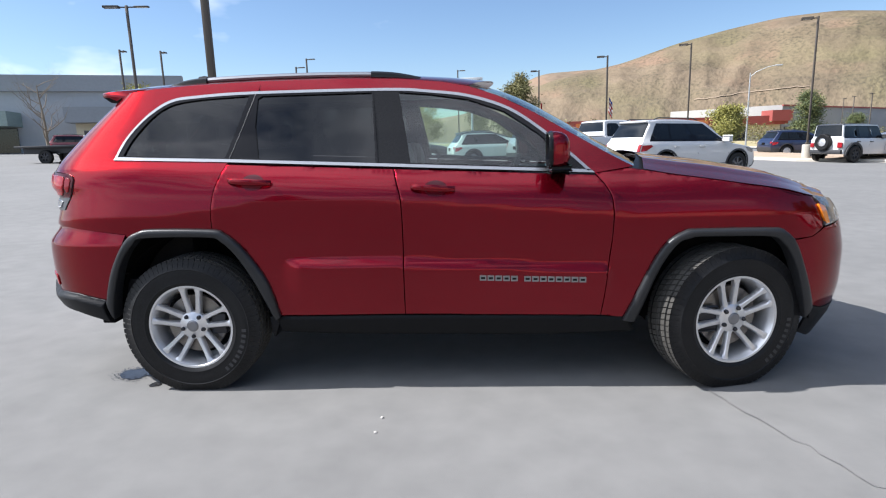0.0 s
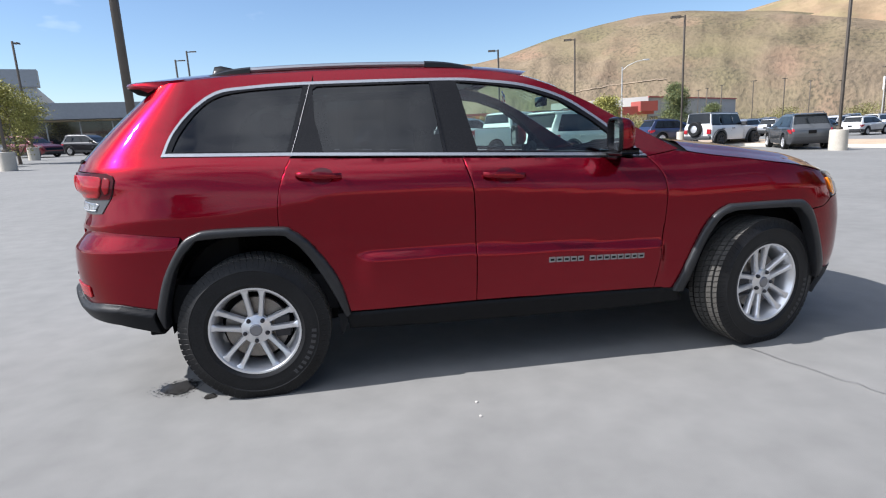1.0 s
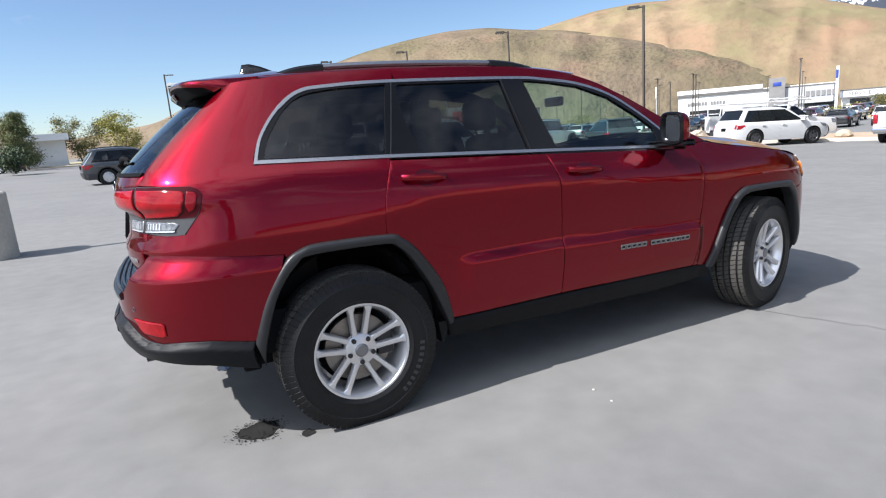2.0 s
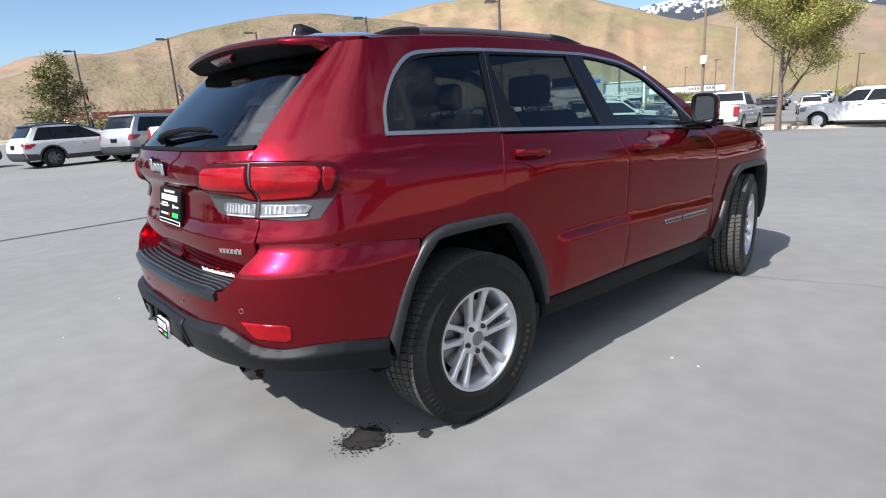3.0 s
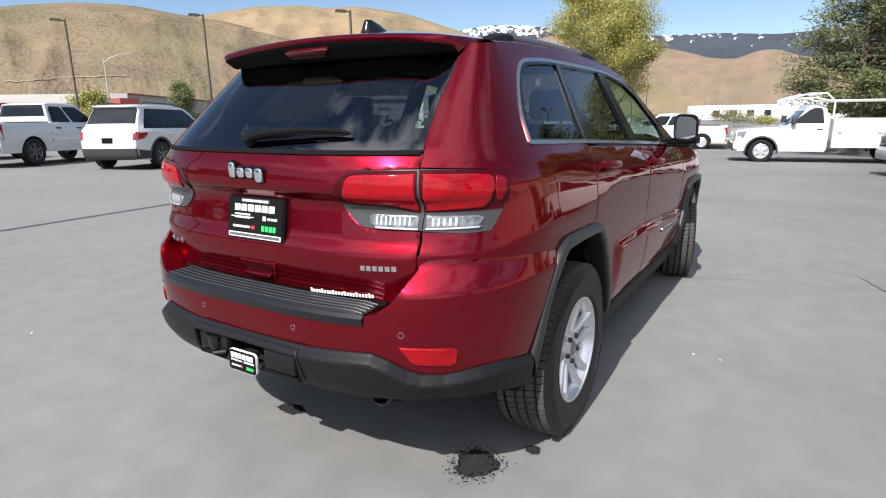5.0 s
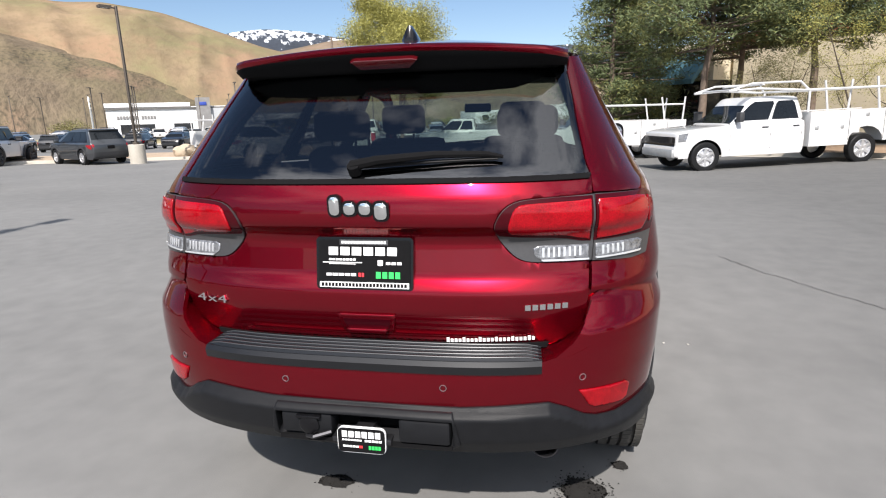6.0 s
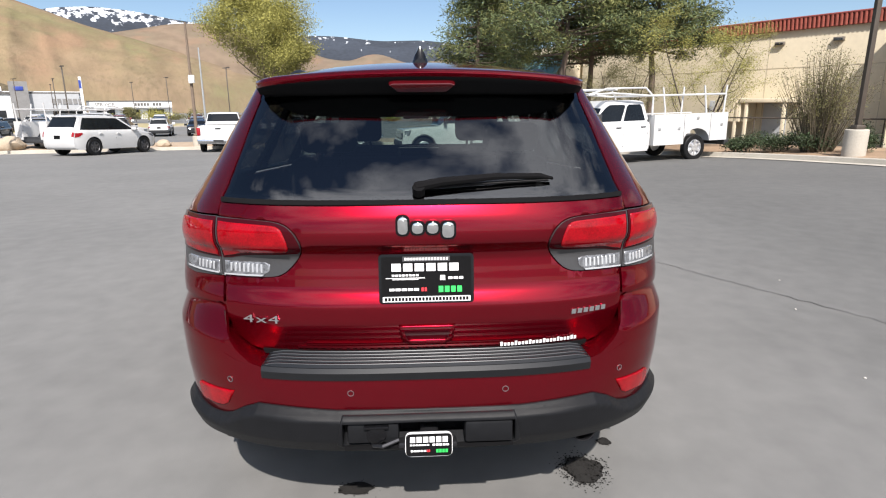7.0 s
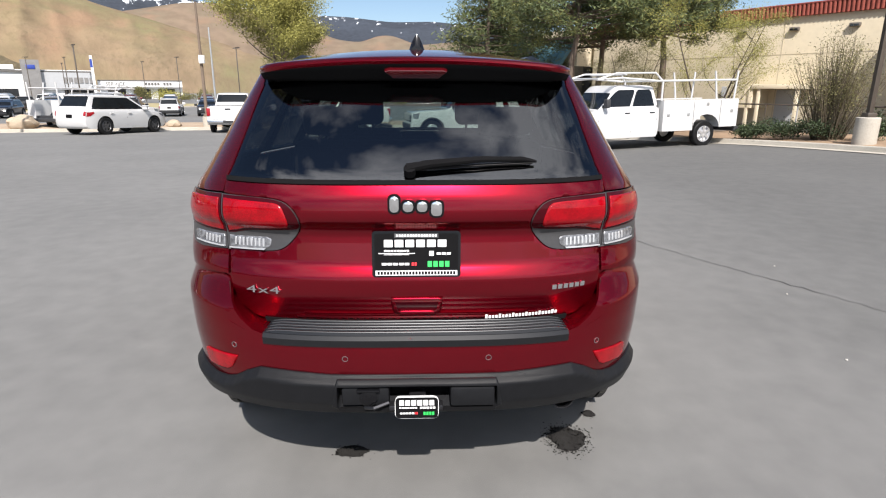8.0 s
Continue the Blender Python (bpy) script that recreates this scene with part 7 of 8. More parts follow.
        bumper = part("step_bumper", bm, CHROME, ob)
        bm = bmesh.new()
        box(bm, b - 0.156, -0.24, 0.50, b - 0.13, 0.24, 0.63, 0.01)
        part("plate_recess", bm, TRIMGREY, bumper)
    if kind == "service":
        c = dict(ft=f - 2.3)
        bx0, bx1 = b, cabrear - 0.06
        for s in (-1, 1):
            bm = bmesh.new()
            y0, y1 = (s * w * 0.55, s * (w + 0.06))
            axw, rr = ax[0], wr + 0.11
            outline = [(bx0, 0.62), (axw - rr, 0.62)] + [(axw + rr * math.cos(t), 0.62 + (rr - 0.16 + 0.16) * 0.8 * math.sin(t)) for t in np.linspace(math.pi, 0, 9)[1:-1]] + [(axw + rr, 0.62), (axw + rr, 0.55), (bx1, 0.55), (bx1, 1.50), (bx0, 1.50)]
            slab(bm, outline, abs(y1 - y0), pose(0, y1 if s > 0 else y0, 0, 90, 0, 0))
            cabinet = part("side_cabinet", bm, paint, ob, "white steel tool cabinet")
            for hx, hz in ((bx0 + 0.25, 1.12), (axw, 1.35), (axw + rr + 0.2, 1.05), (bx1 - 0.2, 1.05)):
                bm = bmesh.new()
                box(bm, hx - 0.05, s * (w + 0.055), hz - 0.05, hx + 0.05, s * (w + 0.075), hz + 0.05, 0.01)
                part("latch", bm, GALV, cabinet)
            for sx in (axw - rr, axw + rr):
                bm = bmesh.new()
                box(bm, sx - 0.006, s * (w + 0.055), 0.66, sx + 0.006, s * (w + 0.064), 1.47)
                part("cabinet_seam", bm, TRIMGREY, cabinet, smooth=0)
        bm = bmesh.new()
        box(bm, bx0, -w * 0.56, 0.6, bx1, w * 0.56, 0.75)
        part("bed_floor", bm, TRIMGREY, ob)
        bm = bmesh.new()
        box(bm, bx0 - 0.16, -w, 0.45, bx0 + 0.02, w, 0.62, 0.03)
        part("step_bumper", bm, TRIMGREY, ob)
        ladder = new("ladder_rack")
        ladder.parent = ob
        top = 2.08
        for s in (-1, 1):
            y = s * (w - 0.05)
            bm = bmesh.new()
            tube(bm, [(bx0 + 0.05, y, top), (bx1 + 0.2, y, top), (c["ft"] - 0.1, y * 0.92, top + 0.10), (c["ft"] + 0.75, y * 0.92, top + 0.06)], 0.035, 6)
            part("rack_rail", bm, paint, ladder)
            bm = bmesh.new()
            tube(bm, [(cabrear - 0.02, y, top), (cabrear + 0.2, y * 0.92, top + 0.24), (c["ft"] + 0.1, y * 0.92, top + 0.24), (c["ft"] + 0.7, y * 0.92, top + 0.08)], 0.03, 6)
            part("rack_rail", bm, paint, ladder)
            for px, lean in ((bx0 + 0.05, 0.06), (bx0 + 0.95, -0.15), (bx1 + 0.02, 0.0)):
                bm = bmesh.new()
                tube(bm, [(px + lean, y, 1.48), (px, y, top + (0.28 if px < bx1 - 0.3 else 0.02))], 0.032, 6)
                part("rack_post", bm, paint, ladder)
        for px, zz in ((bx0 + 0.1, top), (bx1 + 0.1, top), (c["ft"] - 0.2, top + 0.2), (c["ft"] + 0.5, top + 0.1)):
            bm = bmesh.new()
            tube(bm, [(px, -w + 0.05, zz), (px, w - 0.05, zz)], 0.028, 6)
            part("rack_bar", bm, paint, ladder)
    return ob


vehicle("suv", 7.0, 15.6, 24, WHITEPAINT, "white SUV with black lower cladding parked in a row", 4.84, 1.95, 1.83, 0.39, True, DARKRIM)
vehicle("pickup", 5.6, 19.9, 26, WHITEPAINT, "white pickup truck with a bare tailgate parked in a row", 5.8, 2.03, 1.95, 0.41, False, DARKRIM)
vehicle("suv", 4.3, 23.4, 26, SILVERPAINT, "silver SUV with roof rails parked in a row", 4.98, 1.93, 1.82, 0.38, True)
vehicle("suv", 1.2, 24.6, 14, WHITEPAINT, "white crossover with a black roof", 4.4, 1.82, 1.64, 0.36, True, DARKRIM, dark_top=BLACKPAINT)
vehicle("suv", -3.4, 27.5, 10, GREYPAINT, "dark grey crossover parked beyond the row", 4.5, 1.85, 1.66, 0.36)
vehicle("offroader", 19.6, 26.4, 22, WHITEPAINT, "white boxy off-roader with a black hard top and spare wheel", 4.7, 1.88, 1.87, 0.40, True, TRIMGREY, dark_top=BLACKPAINT)
vehicle("suv", 20.5, 33.2, 2, BLUEPAINT, "navy blue compact SUV", 4.45, 1.85, 1.65, 0.36)
vehicle("suv", 24.0, 14.7, -18, WHITEPAINT, "white SUV with dark machined wheels", 4.82, 1.94, 1.78, 0.38, False, DARKRIM)
vehicle("service", 28.2, 17.6, -20, WHITEPAINT, "white utility truck with a ladder rack behind the white SUV", 6.4, 2.03, 1.98, 0.40, False, rack="single")
vehicle("suv", 20.6, 21.9, 66, GREYPAINT, "dark grey SUV seen from behind", 4.65, 1.86, 1.68, 0.36)
vehicle("pickup", 31.6, 5.0, 95, WHITEPAINT, "white crew cab pickup truck at the kerb", 5.9, 2.05, 1.97, 0.41, False)
vehicle("pickup", 27.4, 10.0, 10, WHITEPAINT, "white pickup truck seen from behind", 5.8, 2.05, 1.97, 0.41, False)
vehicle("service", 20.6, -2.35, 100, WHITEPAINT, "white single cab utility truck with a ladder rack", 6.2, 2.05, 2.0, 0.40, True, rack="single")
vehicle("service", 14.6, -6.75, 106, WHITEPAINT, "white crew cab utility truck with a ladder rack and tool cabinets", 6.75, 2.05, 1.98, 0.41, False)
vehicle("suv", -27, 47.5, -25, REDPAINT, "maroon SUV in a far row", 4.8, 1.93, 1.76, 0.37)
vehicle("suv", -23.5, 50, -18, BLACKPAINT, "black SUV in a far row", 4.8, 1.93, 1.76, 0.37)
vehicle("suv", -20.5, 54.5, -8, REDPAINT, "dark red SUV parked far off", 4.8, 1.93, 1.76, 0.37)
vehicle("suv", -16.5, 63, -30, REDPAINT, "red SUV parked beyond the bushes", 4.8, 1.93, 1.76, 0.37)
vehicle("suv", -33, 44, 20, REDPAINT, "dark red SUV beside the grey building", 4.8, 1.93, 1.76, 0.37)
vehicle("suv", -29, 42, 20, SILVERPAINT, "grey SUV beside the grey building", 4.8, 1.93, 1.76, 0.37)


def flatbed(x, y, heading):
    ob = thing("flatbed_truck", "white-cabbed truck with an empty dark flat bed", "flatbed truck", pose(x, y, ground_z(x, y), 0, 0, heading), "parked vehicles")
    bm = bmesh.new()
    hull(bm, [(0.9, 0.98, 0.5, 1.35, 0.07), (2.0, 0.98, 0.5, 1.35, 0.08), (2.4, 0.97, 0.5, 1.22, 0.1), (3.2, 0.95, 0.5, 1.14, 0.1), (3.35, 0.88, 0.55, 1.0, 0.08)])
    part("body", bm, WHITEPAINT, ob)
    bm = bmesh.new()
    box(bm, 0.95, -0.86, 1.30, 2.1, 0.86, 1.95, 0.12)
    part("cabin", bm, WHITEPAINT, ob)
    for s in (-1, 1):
        bm = bmesh.new()
        box(bm, 1.15, s * 0.84, 1.38, 2.0, s * 0.875, 1.80, 0.02)
        part("side_glass", bm, FARGLASS, ob)
    bm = bmesh.new()
    box(bm, -3.6, -1.15, 0.98, 0.8, 1.15, 1.10, 0.02)
    part("deck", bm, TRIMGREY, ob, "dark steel deck")
    bm = bmesh.new()
    box(bm, 0.72, -1.1, 1.1, 0.80, 1.1, 1.9)
    part("headboard", bm, TRIMGREY, ob)
    for s in (-1, 1):
        bm = bmesh.new()
        box(bm, -3.5, s * 0.45, 0.62, 1.2, s * 0.55, 0.98)
        part("chassis_rail", bm, STEEL, ob)
        for wx in (-1.9, 2.55):
            far_wheel(ob, wx, s * 0.92, 0.42, s, STEEL)


flatbed(-23.4, 30.4, 2)
lot_a = vehicle("suv", 60, 40, 40, SILVERPAINT, "silver car in the far lot", 4.7, 1.86, 1.6, 0.35, group="far lot cars")
lot_b = vehicle("suv", 62, 44, 40, BLACKPAINT, "black car in the far lot", 4.7, 1.86, 1.55, 0.35, group="far lot cars")
lot_c = vehicle("suv", 64, 48, 40, REDPAINT, "red car in the far lot", 4.7, 1.86, 1.62, 0.35, group="far lot cars")
lot_d = vehicle("suv", 66, 52, 40, WHITEPAINT, "white car in the far lot", 4.7, 1.86, 1.65, 0.35, group="far lot cars")
rnd = random.Random(5)
for k in range(58):
    row, col = divmod(k, 15)
    a = radians(50 - col * 2.6 + rnd.uniform(-0.4, 0.4))
    d = 62 + row * 15
    px, py = -4 + d * math.sin(radians(40 + col * 3.0)), d * math.cos(radians(40 + col * 3.0))
    copy_thing(rnd.choice((lot_a, lot_b, lot_c, lot_d, lot_d, lot_a)), pose(px, py, ground_z(px, py), 0, 0, rnd.choice((20, 200)) + rnd.uniform(-4, 4)))

# ---- buildings ----
STUCCO = mat("cream_stucco", (0.64, 0.56, 0.41), 0.95, 0, 0.06, 0.4, bump=0.3, bump_scale=30)
TILE = mat("red_clay_tile", (0.27, 0.065, 0.045), 0.8, 0, 0.12, 3, each=0.12)
GREYWALL = mat("pale_grey_wall", (0.40, 0.41, 0.42), 0.9, 0, 0.05, 0.2)
ROOFGREY = mat("grey_roof_panel", (0.26, 0.275, 0.29), 0.8, 0, 0.06, 0.3)
WHITEWALL = mat("white_cladding", (0.74, 0.74, 0.73), 0.7, 0, 0.04, 0.2)
REDBAND = mat("red_fascia", (0.27, 0.06, 0.05), 0.8, 0, 0.08, 0.5)
TEAL = mat("teal_awning", (0.07, 0.17, 0.21), 0.7, 0, 0.1, 1)
DARKWIN = mat("dark_shop_glass", (0.02, 0.022, 0.025), 0.08, 0, 0.2, 0.5, coat=0.5)
BLUESIGN = mat("blue_sign", (0.03, 0.06, 0.3), 0.4)
DARKSTONE = mat("dark_stone", (0.12, 0.115, 0.11), 0.9, 0, 0.2, 2)


def building(name, label, a, b, height, depth, wall, base=None):
    """A block whose front runs from a to b (seen with a on the left); returns it and the length of its front."""
    ax, ay = a
    dx, dy = b[0] - ax, b[1] - ay
    length = math.hypot(dx, dy)
    z = base if base is not None else min(ground_z(*a), ground_z(*b))
    ob = thing(name, label, "building", pose(ax, ay, z, 0, 0, math.degrees(math.atan2(dy, dx))))
    bm = bmesh.new()
    box(bm, 0, 0, -1.0, length, depth, height, 0.02)
    part("wall", bm, wall, ob)
    return ob, length


def block(ob, name, x0, y0, z0, x1, y1, z1, m, bevel=0.0, parent=None, label=""):
    bm = bmesh.new()
    box(bm, x0, y0, z0, x1, y1, z1, bevel)
    return part(name, bm, m, parent or ob, label, smooth=35 if bevel else 0)


# cream building with a tiled parapet
cream, n = building("cream_building", "cream stucco building with a red tiled parapet", (30.2, -9.9), (-1.7, -31.4), 4.62, 14, STUCCO, 0.0)
block(cream, "parapet", 0, -0.10, 4.62, n, 0.6, 5.05, REDBAND)
block(cream, "parapet_cap", 0, -0.22, 5.05, n, 0.6, 5.12, REDBAND, 0.02)
tile = bmesh.new()
arc = [(0.085 * math.cos(radians(a)), 0.06 * math.sin(radians(a))) for a in range(0, 181, 30)]
ends = [[tile.verts.new((x, -z - 0.005, y)) for x, z in arc] for y in (-0.14, 0.14)]
for k in range(len(arc) - 1):
    tile.faces.new((ends[0][k], ends[0][k + 1], ends[1][k + 1], ends[1][k]))
for e, flip in ((ends[0], 1), (ends[1], -1)):
    tile.faces.new(e[::flip])
tile_ob = part("tile", tile, TILE, cream, smooth=40)
tile_ob.matrix_basis = pose(0.1, -0.12, 4.75)
for row in range(2):
    for k in range(149):
        o = new("tile", tile_ob.data)
        o.parent = cream
        o.matrix_basis = pose(7.0 + k * 0.165, -0.12 - 0.03 * row, 4.735 + row * 0.21, 7, 0, 0) @ Matrix.Diagonal((0.82, 0.9, 0.8, 1))
bm = bmesh.new()
for row in range(2):
    for k in range(42):
        box(bm, k * 0.165 + 0.02, -0.17 - 0.03 * row, 4.63 + row * 0.21, k * 0.165 + 0.15, -0.11, 4.84 + row * 0.21, 0.03)
tagged(part("far_tiles", bm, TILE, cream, smooth=0), kind="stuff")
LAMPBRONZE = mat("wall_lamp_bronze", (0.16, 0.14, 0.12), 0.6, 0.2)
for wx in (4.0, 6.3, 8.6, 10.85, 13.1, 15.3):
    lampw = block(cream, "wall_lamp", wx - 0.20, -0.15, 4.04, wx + 0.20, 0.0, 4.19, LAMPBRONZE, 0.03)
    block(cream, "lamp_glass", wx - 0.15, -0.158, 4.06, wx + 0.15, -0.152, 4.13, DARKWIN, parent=lampw)
JOINT = mat("stucco_joint", (0.47, 0.41, 0.3), 0.9)
block(cream, "stucco_joint", 0, -0.010, 3.08, n, 0.0, 3.11, JOINT)
for k in range(8):
    block(cream, "stucco_joint", 1.6 + k * 4.4, -0.012, 0, 1.63 + k * 4.4, 0.0, 4.6, JOINT)
block(cream, "loading_bay_wall", 9.0, -1.5, 0.83, 10.15, -0.02, 1.83, STUCCO, 0.02)
block(cream, "bay_roof", 10.1, -1.55, 1.64, 12.1, -0.02, 1.82, STUCCO, 0.02)
for wx in (9.9, 10.35, 11.9):
    block(cream, "bay_post", wx, -1.5, -0.2, wx + 0.12, -1.38, 1.66, STUCCO, 0.01)
block(cream, "service_door", 10.5, -0.06, 0.0, 11.5, 0.0, 1.6, GREYWALL)
block(cream, "service_box", 8.1, -0.32, 1.0, 8.55, 0.0, 1.75, GREYWALL, 0.02)
block(cream, "wing", 15.9, -2.6, -0.5, n, -0.02, 4.62, STUCCO)
block(cream, "wing_parapet", 15.8, -2.75, 4.62, n, -0.02, 5.2, REDBAND)
block(cream, "shop_entry", -5.4, -1.4, -0.4, -0.35, 3.0, 2.9, DARKWIN)
block(cream, "entry_wall", -5.4, -1.0, 2.9, -0.35, 3.0, 4.9, STUCCO)
awning = block(cream, "awning", -5.45, -1.12, 4.22, -0.35, -1.0, 4.4, TEAL, 0.02, label="teal fabric awning in narrow panels")
for k in range(9):
    bm = bmesh.new()
    slab(bm, [(-1.05, 4.4), (-1.25, 4.42), (-2.5, 2.95), (-2.5, 2.72), (-2.4, 2.72), (-1.05, 4.25)], 0.52, pose(-5.45 + k * 0.57, 0, 0) @ Matrix(((0, 0, 1, 0), (1, 0, 0, 0), (0, 1, 0, 0), (0, 0, 0, 1))))
    part("awning_panel", bm, TEAL, awning, smooth=0)
fence = thing("fence", "low dark pipe fence before the cream wall", "fence", cream.matrix_basis @ pose(0, -2.2, 0))
bm = bmesh.new()
tube(bm, [(6.5, 0, 1.02), (15.8, 0, 1.02)], 0.03, 8)
part("rail", bm, BRONZE, fence)
for k in range(7):
    bm = bmesh.new()
    tube(bm, [(6.6 + k * 1.52, 0, -0.2), (6.6 + k * 1.52, 0, 1.02)], 0.025, 8)
    part("post", bm, BRONZE, fence)

# car showroom far across the road
room, n = building("showroom", "white car showroom with a dark stone tower", (109.8, 97.4), (127.4, 71.8), 6.4, 25, WHITEWALL, -1.2)
block(room, "parapet", -0.2, -0.3, 6.4, n * 0.56, 1.0, 7.3, WHITEWALL)
block(room, "dark_edge", -0.3, -0.4, 5.9, n, -0.01, 6.25, DARKSTONE)
STONEGREY = mat("grey_stone_cladding", (0.21, 0.205, 0.20), 0.9, 0, 0.15, 1.0)
block(room, "tower", n * 0.60, -1.6, -1, n * 0.70, 3, 8.3, STONEGREY)
block(room, "grey_front", n * 0.70, -0.6, 2.4, n * 0.985, -0.03, 5.9, GREYWALL)
block(room, "tower_sign", n * 0.625, -1.7, 6.5, n * 0.675, -1.61, 7.3, BLUESIGN, 0.04)
for x0, x1 in ((2.5, 9.5), (13.5, 17.5), (25.5, 31)):
    block(room, "shop_window", x0, -0.12, -0.8, x1, -0.01, 2.6, DARKWIN)
for x0, w, cnt in ((2.0, 0.62, 13), (25.6, 0.95, 6)):
    for k in range(cnt):
        if k != 7:
            block(room, "name_bar", x0 + k * w, -0.72 if w > 0.7 else -0.2, 3.8, x0 + k * w + w * 0.7, -0.02, 4.5 if w < 0.7 else 4.9, STONEGREY)
pylon = block(room, "pylon", n * 0.988, -3.0, -1, n * 1.004, -2.6, 9.4, WHITEWALL, 0.05)
block(room, "pylon_band", n * 0.986, -3.05, 7.0, n * 1.0, -3.005, 8.7, BLUESIGN, parent=pylon)
service, n2 = building("service_building", "low white service building with open bays", (128.0, 71.0), (135.2, 56.0), 4.2, 14, WHITEWALL, -1.2)
block(service, "fascia", -0.2, -1.2, 3.0, n2, 0.0, 4.3, WHITEWALL)
block(service, "dark_edge", -0.2, -1.3, 4.3, n2, 0.1, 4.5, DARKSTONE)
for k in range(3):
    block(service, "bay_door", 1.5 + k * 5, -0.1, -1, 5.0 + k * 5, 0.0, 2.6, DARKWIN)
txt = bpy.data.curves.new("service_sign", "FONT")
txt.body, txt.size, txt.extrude, txt.align_x = "SERVICE", 1.05, 0.03, "CENTER"
sgn = new("service_sign", txt)
sgn.parent = service
sgn.matrix_basis = pose(3.2, -1.24, 3.3, 90, 0, 0)
txt.materials.append(DARKSTONE)
for k in range(9):
    if k != 5:
        block(service, "name_bar", 9.0 + k * 0.62, -1.26, 3.4, 9.45 + k * 0.62, -1.2, 4.0, DARKSTONE)

# grey hall with a canopy, on the far left of the lot
hall, n = building("grey_hall", "large pale grey hall with a darker roof band", (-78, 40), (-31.2, 58.5), 6.4, 30, GREYWALL)
block(hall, "roof_band", -0.5, -0.5, 6.4, n + 0.3, 1.0, 8.0, ROOFGREY)
block(hall, "entry_canopy", n - 26, -4.0, 2.9, n - 15, 0, 4.3, mat("grey_green_canopy", (0.26, 0.32, 0.29), 0.8))
block(hall, "entry_window", n - 25.5, -0.15, 0.0, n - 15.5, -0.01, 2.8, DARKWIN)
wing, n = building("low_wing", "low grey building with dark shop windows", (-40, 53.5), (-21, 61.2), 3.4, 18, STUCCO)
block(wing, "roof_band", -0.4, -2.2, 3.4, n + 0.4, 0.5, 4.9, ROOFGREY)
block(wing, "shop_window", 6.5, -0.15, 0.2, n - 1, -0.01, 3.2, DARKWIN)
for k in range(6):
    block(wing, "window_post", 7.5 + k * 2.8, -0.25, 0.2, 7.62 + k * 2.8, -0.16, 3.2, GREYWALL)
shed, n = building("white_shed", "long low white roofed shed", (-21.4, 84), (-13.2, 85), 3.4, 10, WHITEWALL)
block(shed, "roof", -0.5, -1.5, 3.4, n + 0.5, 10.5, 4.2, WHITEWALL)

# shops with red fascia below the hill
mall, n = building("shop_row", "row of low shops with a dull red fascia", (12, 92), (50.2, 93), 3.6, 16, STUCCO, -0.3)
block(mall, "fascia", -0.4, -1.5, 2.7, n + 0.4, 0.2, 4.1, REDBAND)
block(mall, "corner_block", n - 2.6, -2.4, 3.2, n + 0.6, 1.0, 4.9, REDBAND)
for k in range(9):
    block(mall, "shop_window", 1.5 + k * 3.6, -0.12, -0.3, 4.2 + k * 3.6, -0.01, 2.4, DARKWIN)
for k in range(3):
    block(mall, "orange_sign", 5 + k * 9, -1.62, 3.0, 8 + k * 9, -1.51, 3.7, mat("orange_sign", (0.5, 0.16, 0.05), 0.6) if k == 0 else bpy.data.materials["orange_sign"])
big, n = building("big_store", "wide pale grey store behind the trees", (50.9, 94), (91, 127), 6.3, 20, mat("store_wall", (0.29, 0.285, 0.275), 0.9, 0, 0.06, 0.3), -0.8)
block(big, "red_edge", -0.2, -0.2, 6.1, n, 0.0, 6.35, REDBAND)
block(big, "window", 1.0, -0.1, -0.5, 4.0, -0.01, 2.8, DARKWIN)
house, n = building("white_building", "low white building beyond the road", (150, 20), (165, -8), 3.6, 12, WHITEWALL, -1.2)
block(house, "upper_block", n * 0.62, -2, -1, n, 6, 4.6, WHITEWALL)
for k in range(4):
    block(house, "window", 2 + k * 4, -0.1, 1, 3.6 + k * 4, -0.01, 2.4, DARKWIN)

# ---- trees, shrubs, boulders ----
BARK = mat("brown_bark", (0.14, 0.105, 0.08), 0.95, 0, 0.25, 8, bump=0.8, bump_scale=40)
LEAF_SPRING = mat("spring_leaves", (0.26, 0.245, 0.058), 0.7, 0, 0.2, 3, island=0.35)
LEAF_OLIVE = mat("olive_leaves", (0.15, 0.14, 0.05), 0.75, 0, 0.2, 3, island=0.35)
NEEDLE = mat("pine_needles", (0.088, 0.112, 0.042), 0.75, 0, 0.25, 3, island=0.4)
NEEDLE_LIGHT = mat("light_pine_needles", (0.15, 0.155, 0.045), 0.75, 0, 0.25, 3, island=0.4)
TWIG = mat("pale_twigs", (0.21, 0.17, 0.125), 0.9, 0, 0.2, 5)
TWIG_BROWN = mat("brown_twigs", (0.115, 0.092, 0.06), 0.9, 0, 0.25, 5)
DARKLEAF = mat("dark_shrub_leaves", (0.035, 0.055, 0.02), 0.7, 0, 0.25, 3, island=0.4)


def leaves(bm, at, spread, size, rnd, n, flat=0.6, slim=0.42):
    for _ in range(n):
        p = at + Vector((rnd.gauss(0, spread), rnd.gauss(0, spread), rnd.gauss(0, spread * flat)))
        a = Vector((rnd.uniform(-1, 1), rnd.uniform(-1, 1), rnd.uniform(-0.6, 0.9))).normalized()
        b = a.cross(Vector((rnd.uniform(-1, 1), rnd.uniform(-1, 1), rnd.uniform(-1, 1)))).normalized()
        s = size * rnd.uniform(0.6, 1.3)
        v = [bm.verts.new(p + a * s * i + b * s * j) for i, j in ((-1, 0), (0, -slim), (1, 0), (0, slim))]
        bm.faces.new(v)


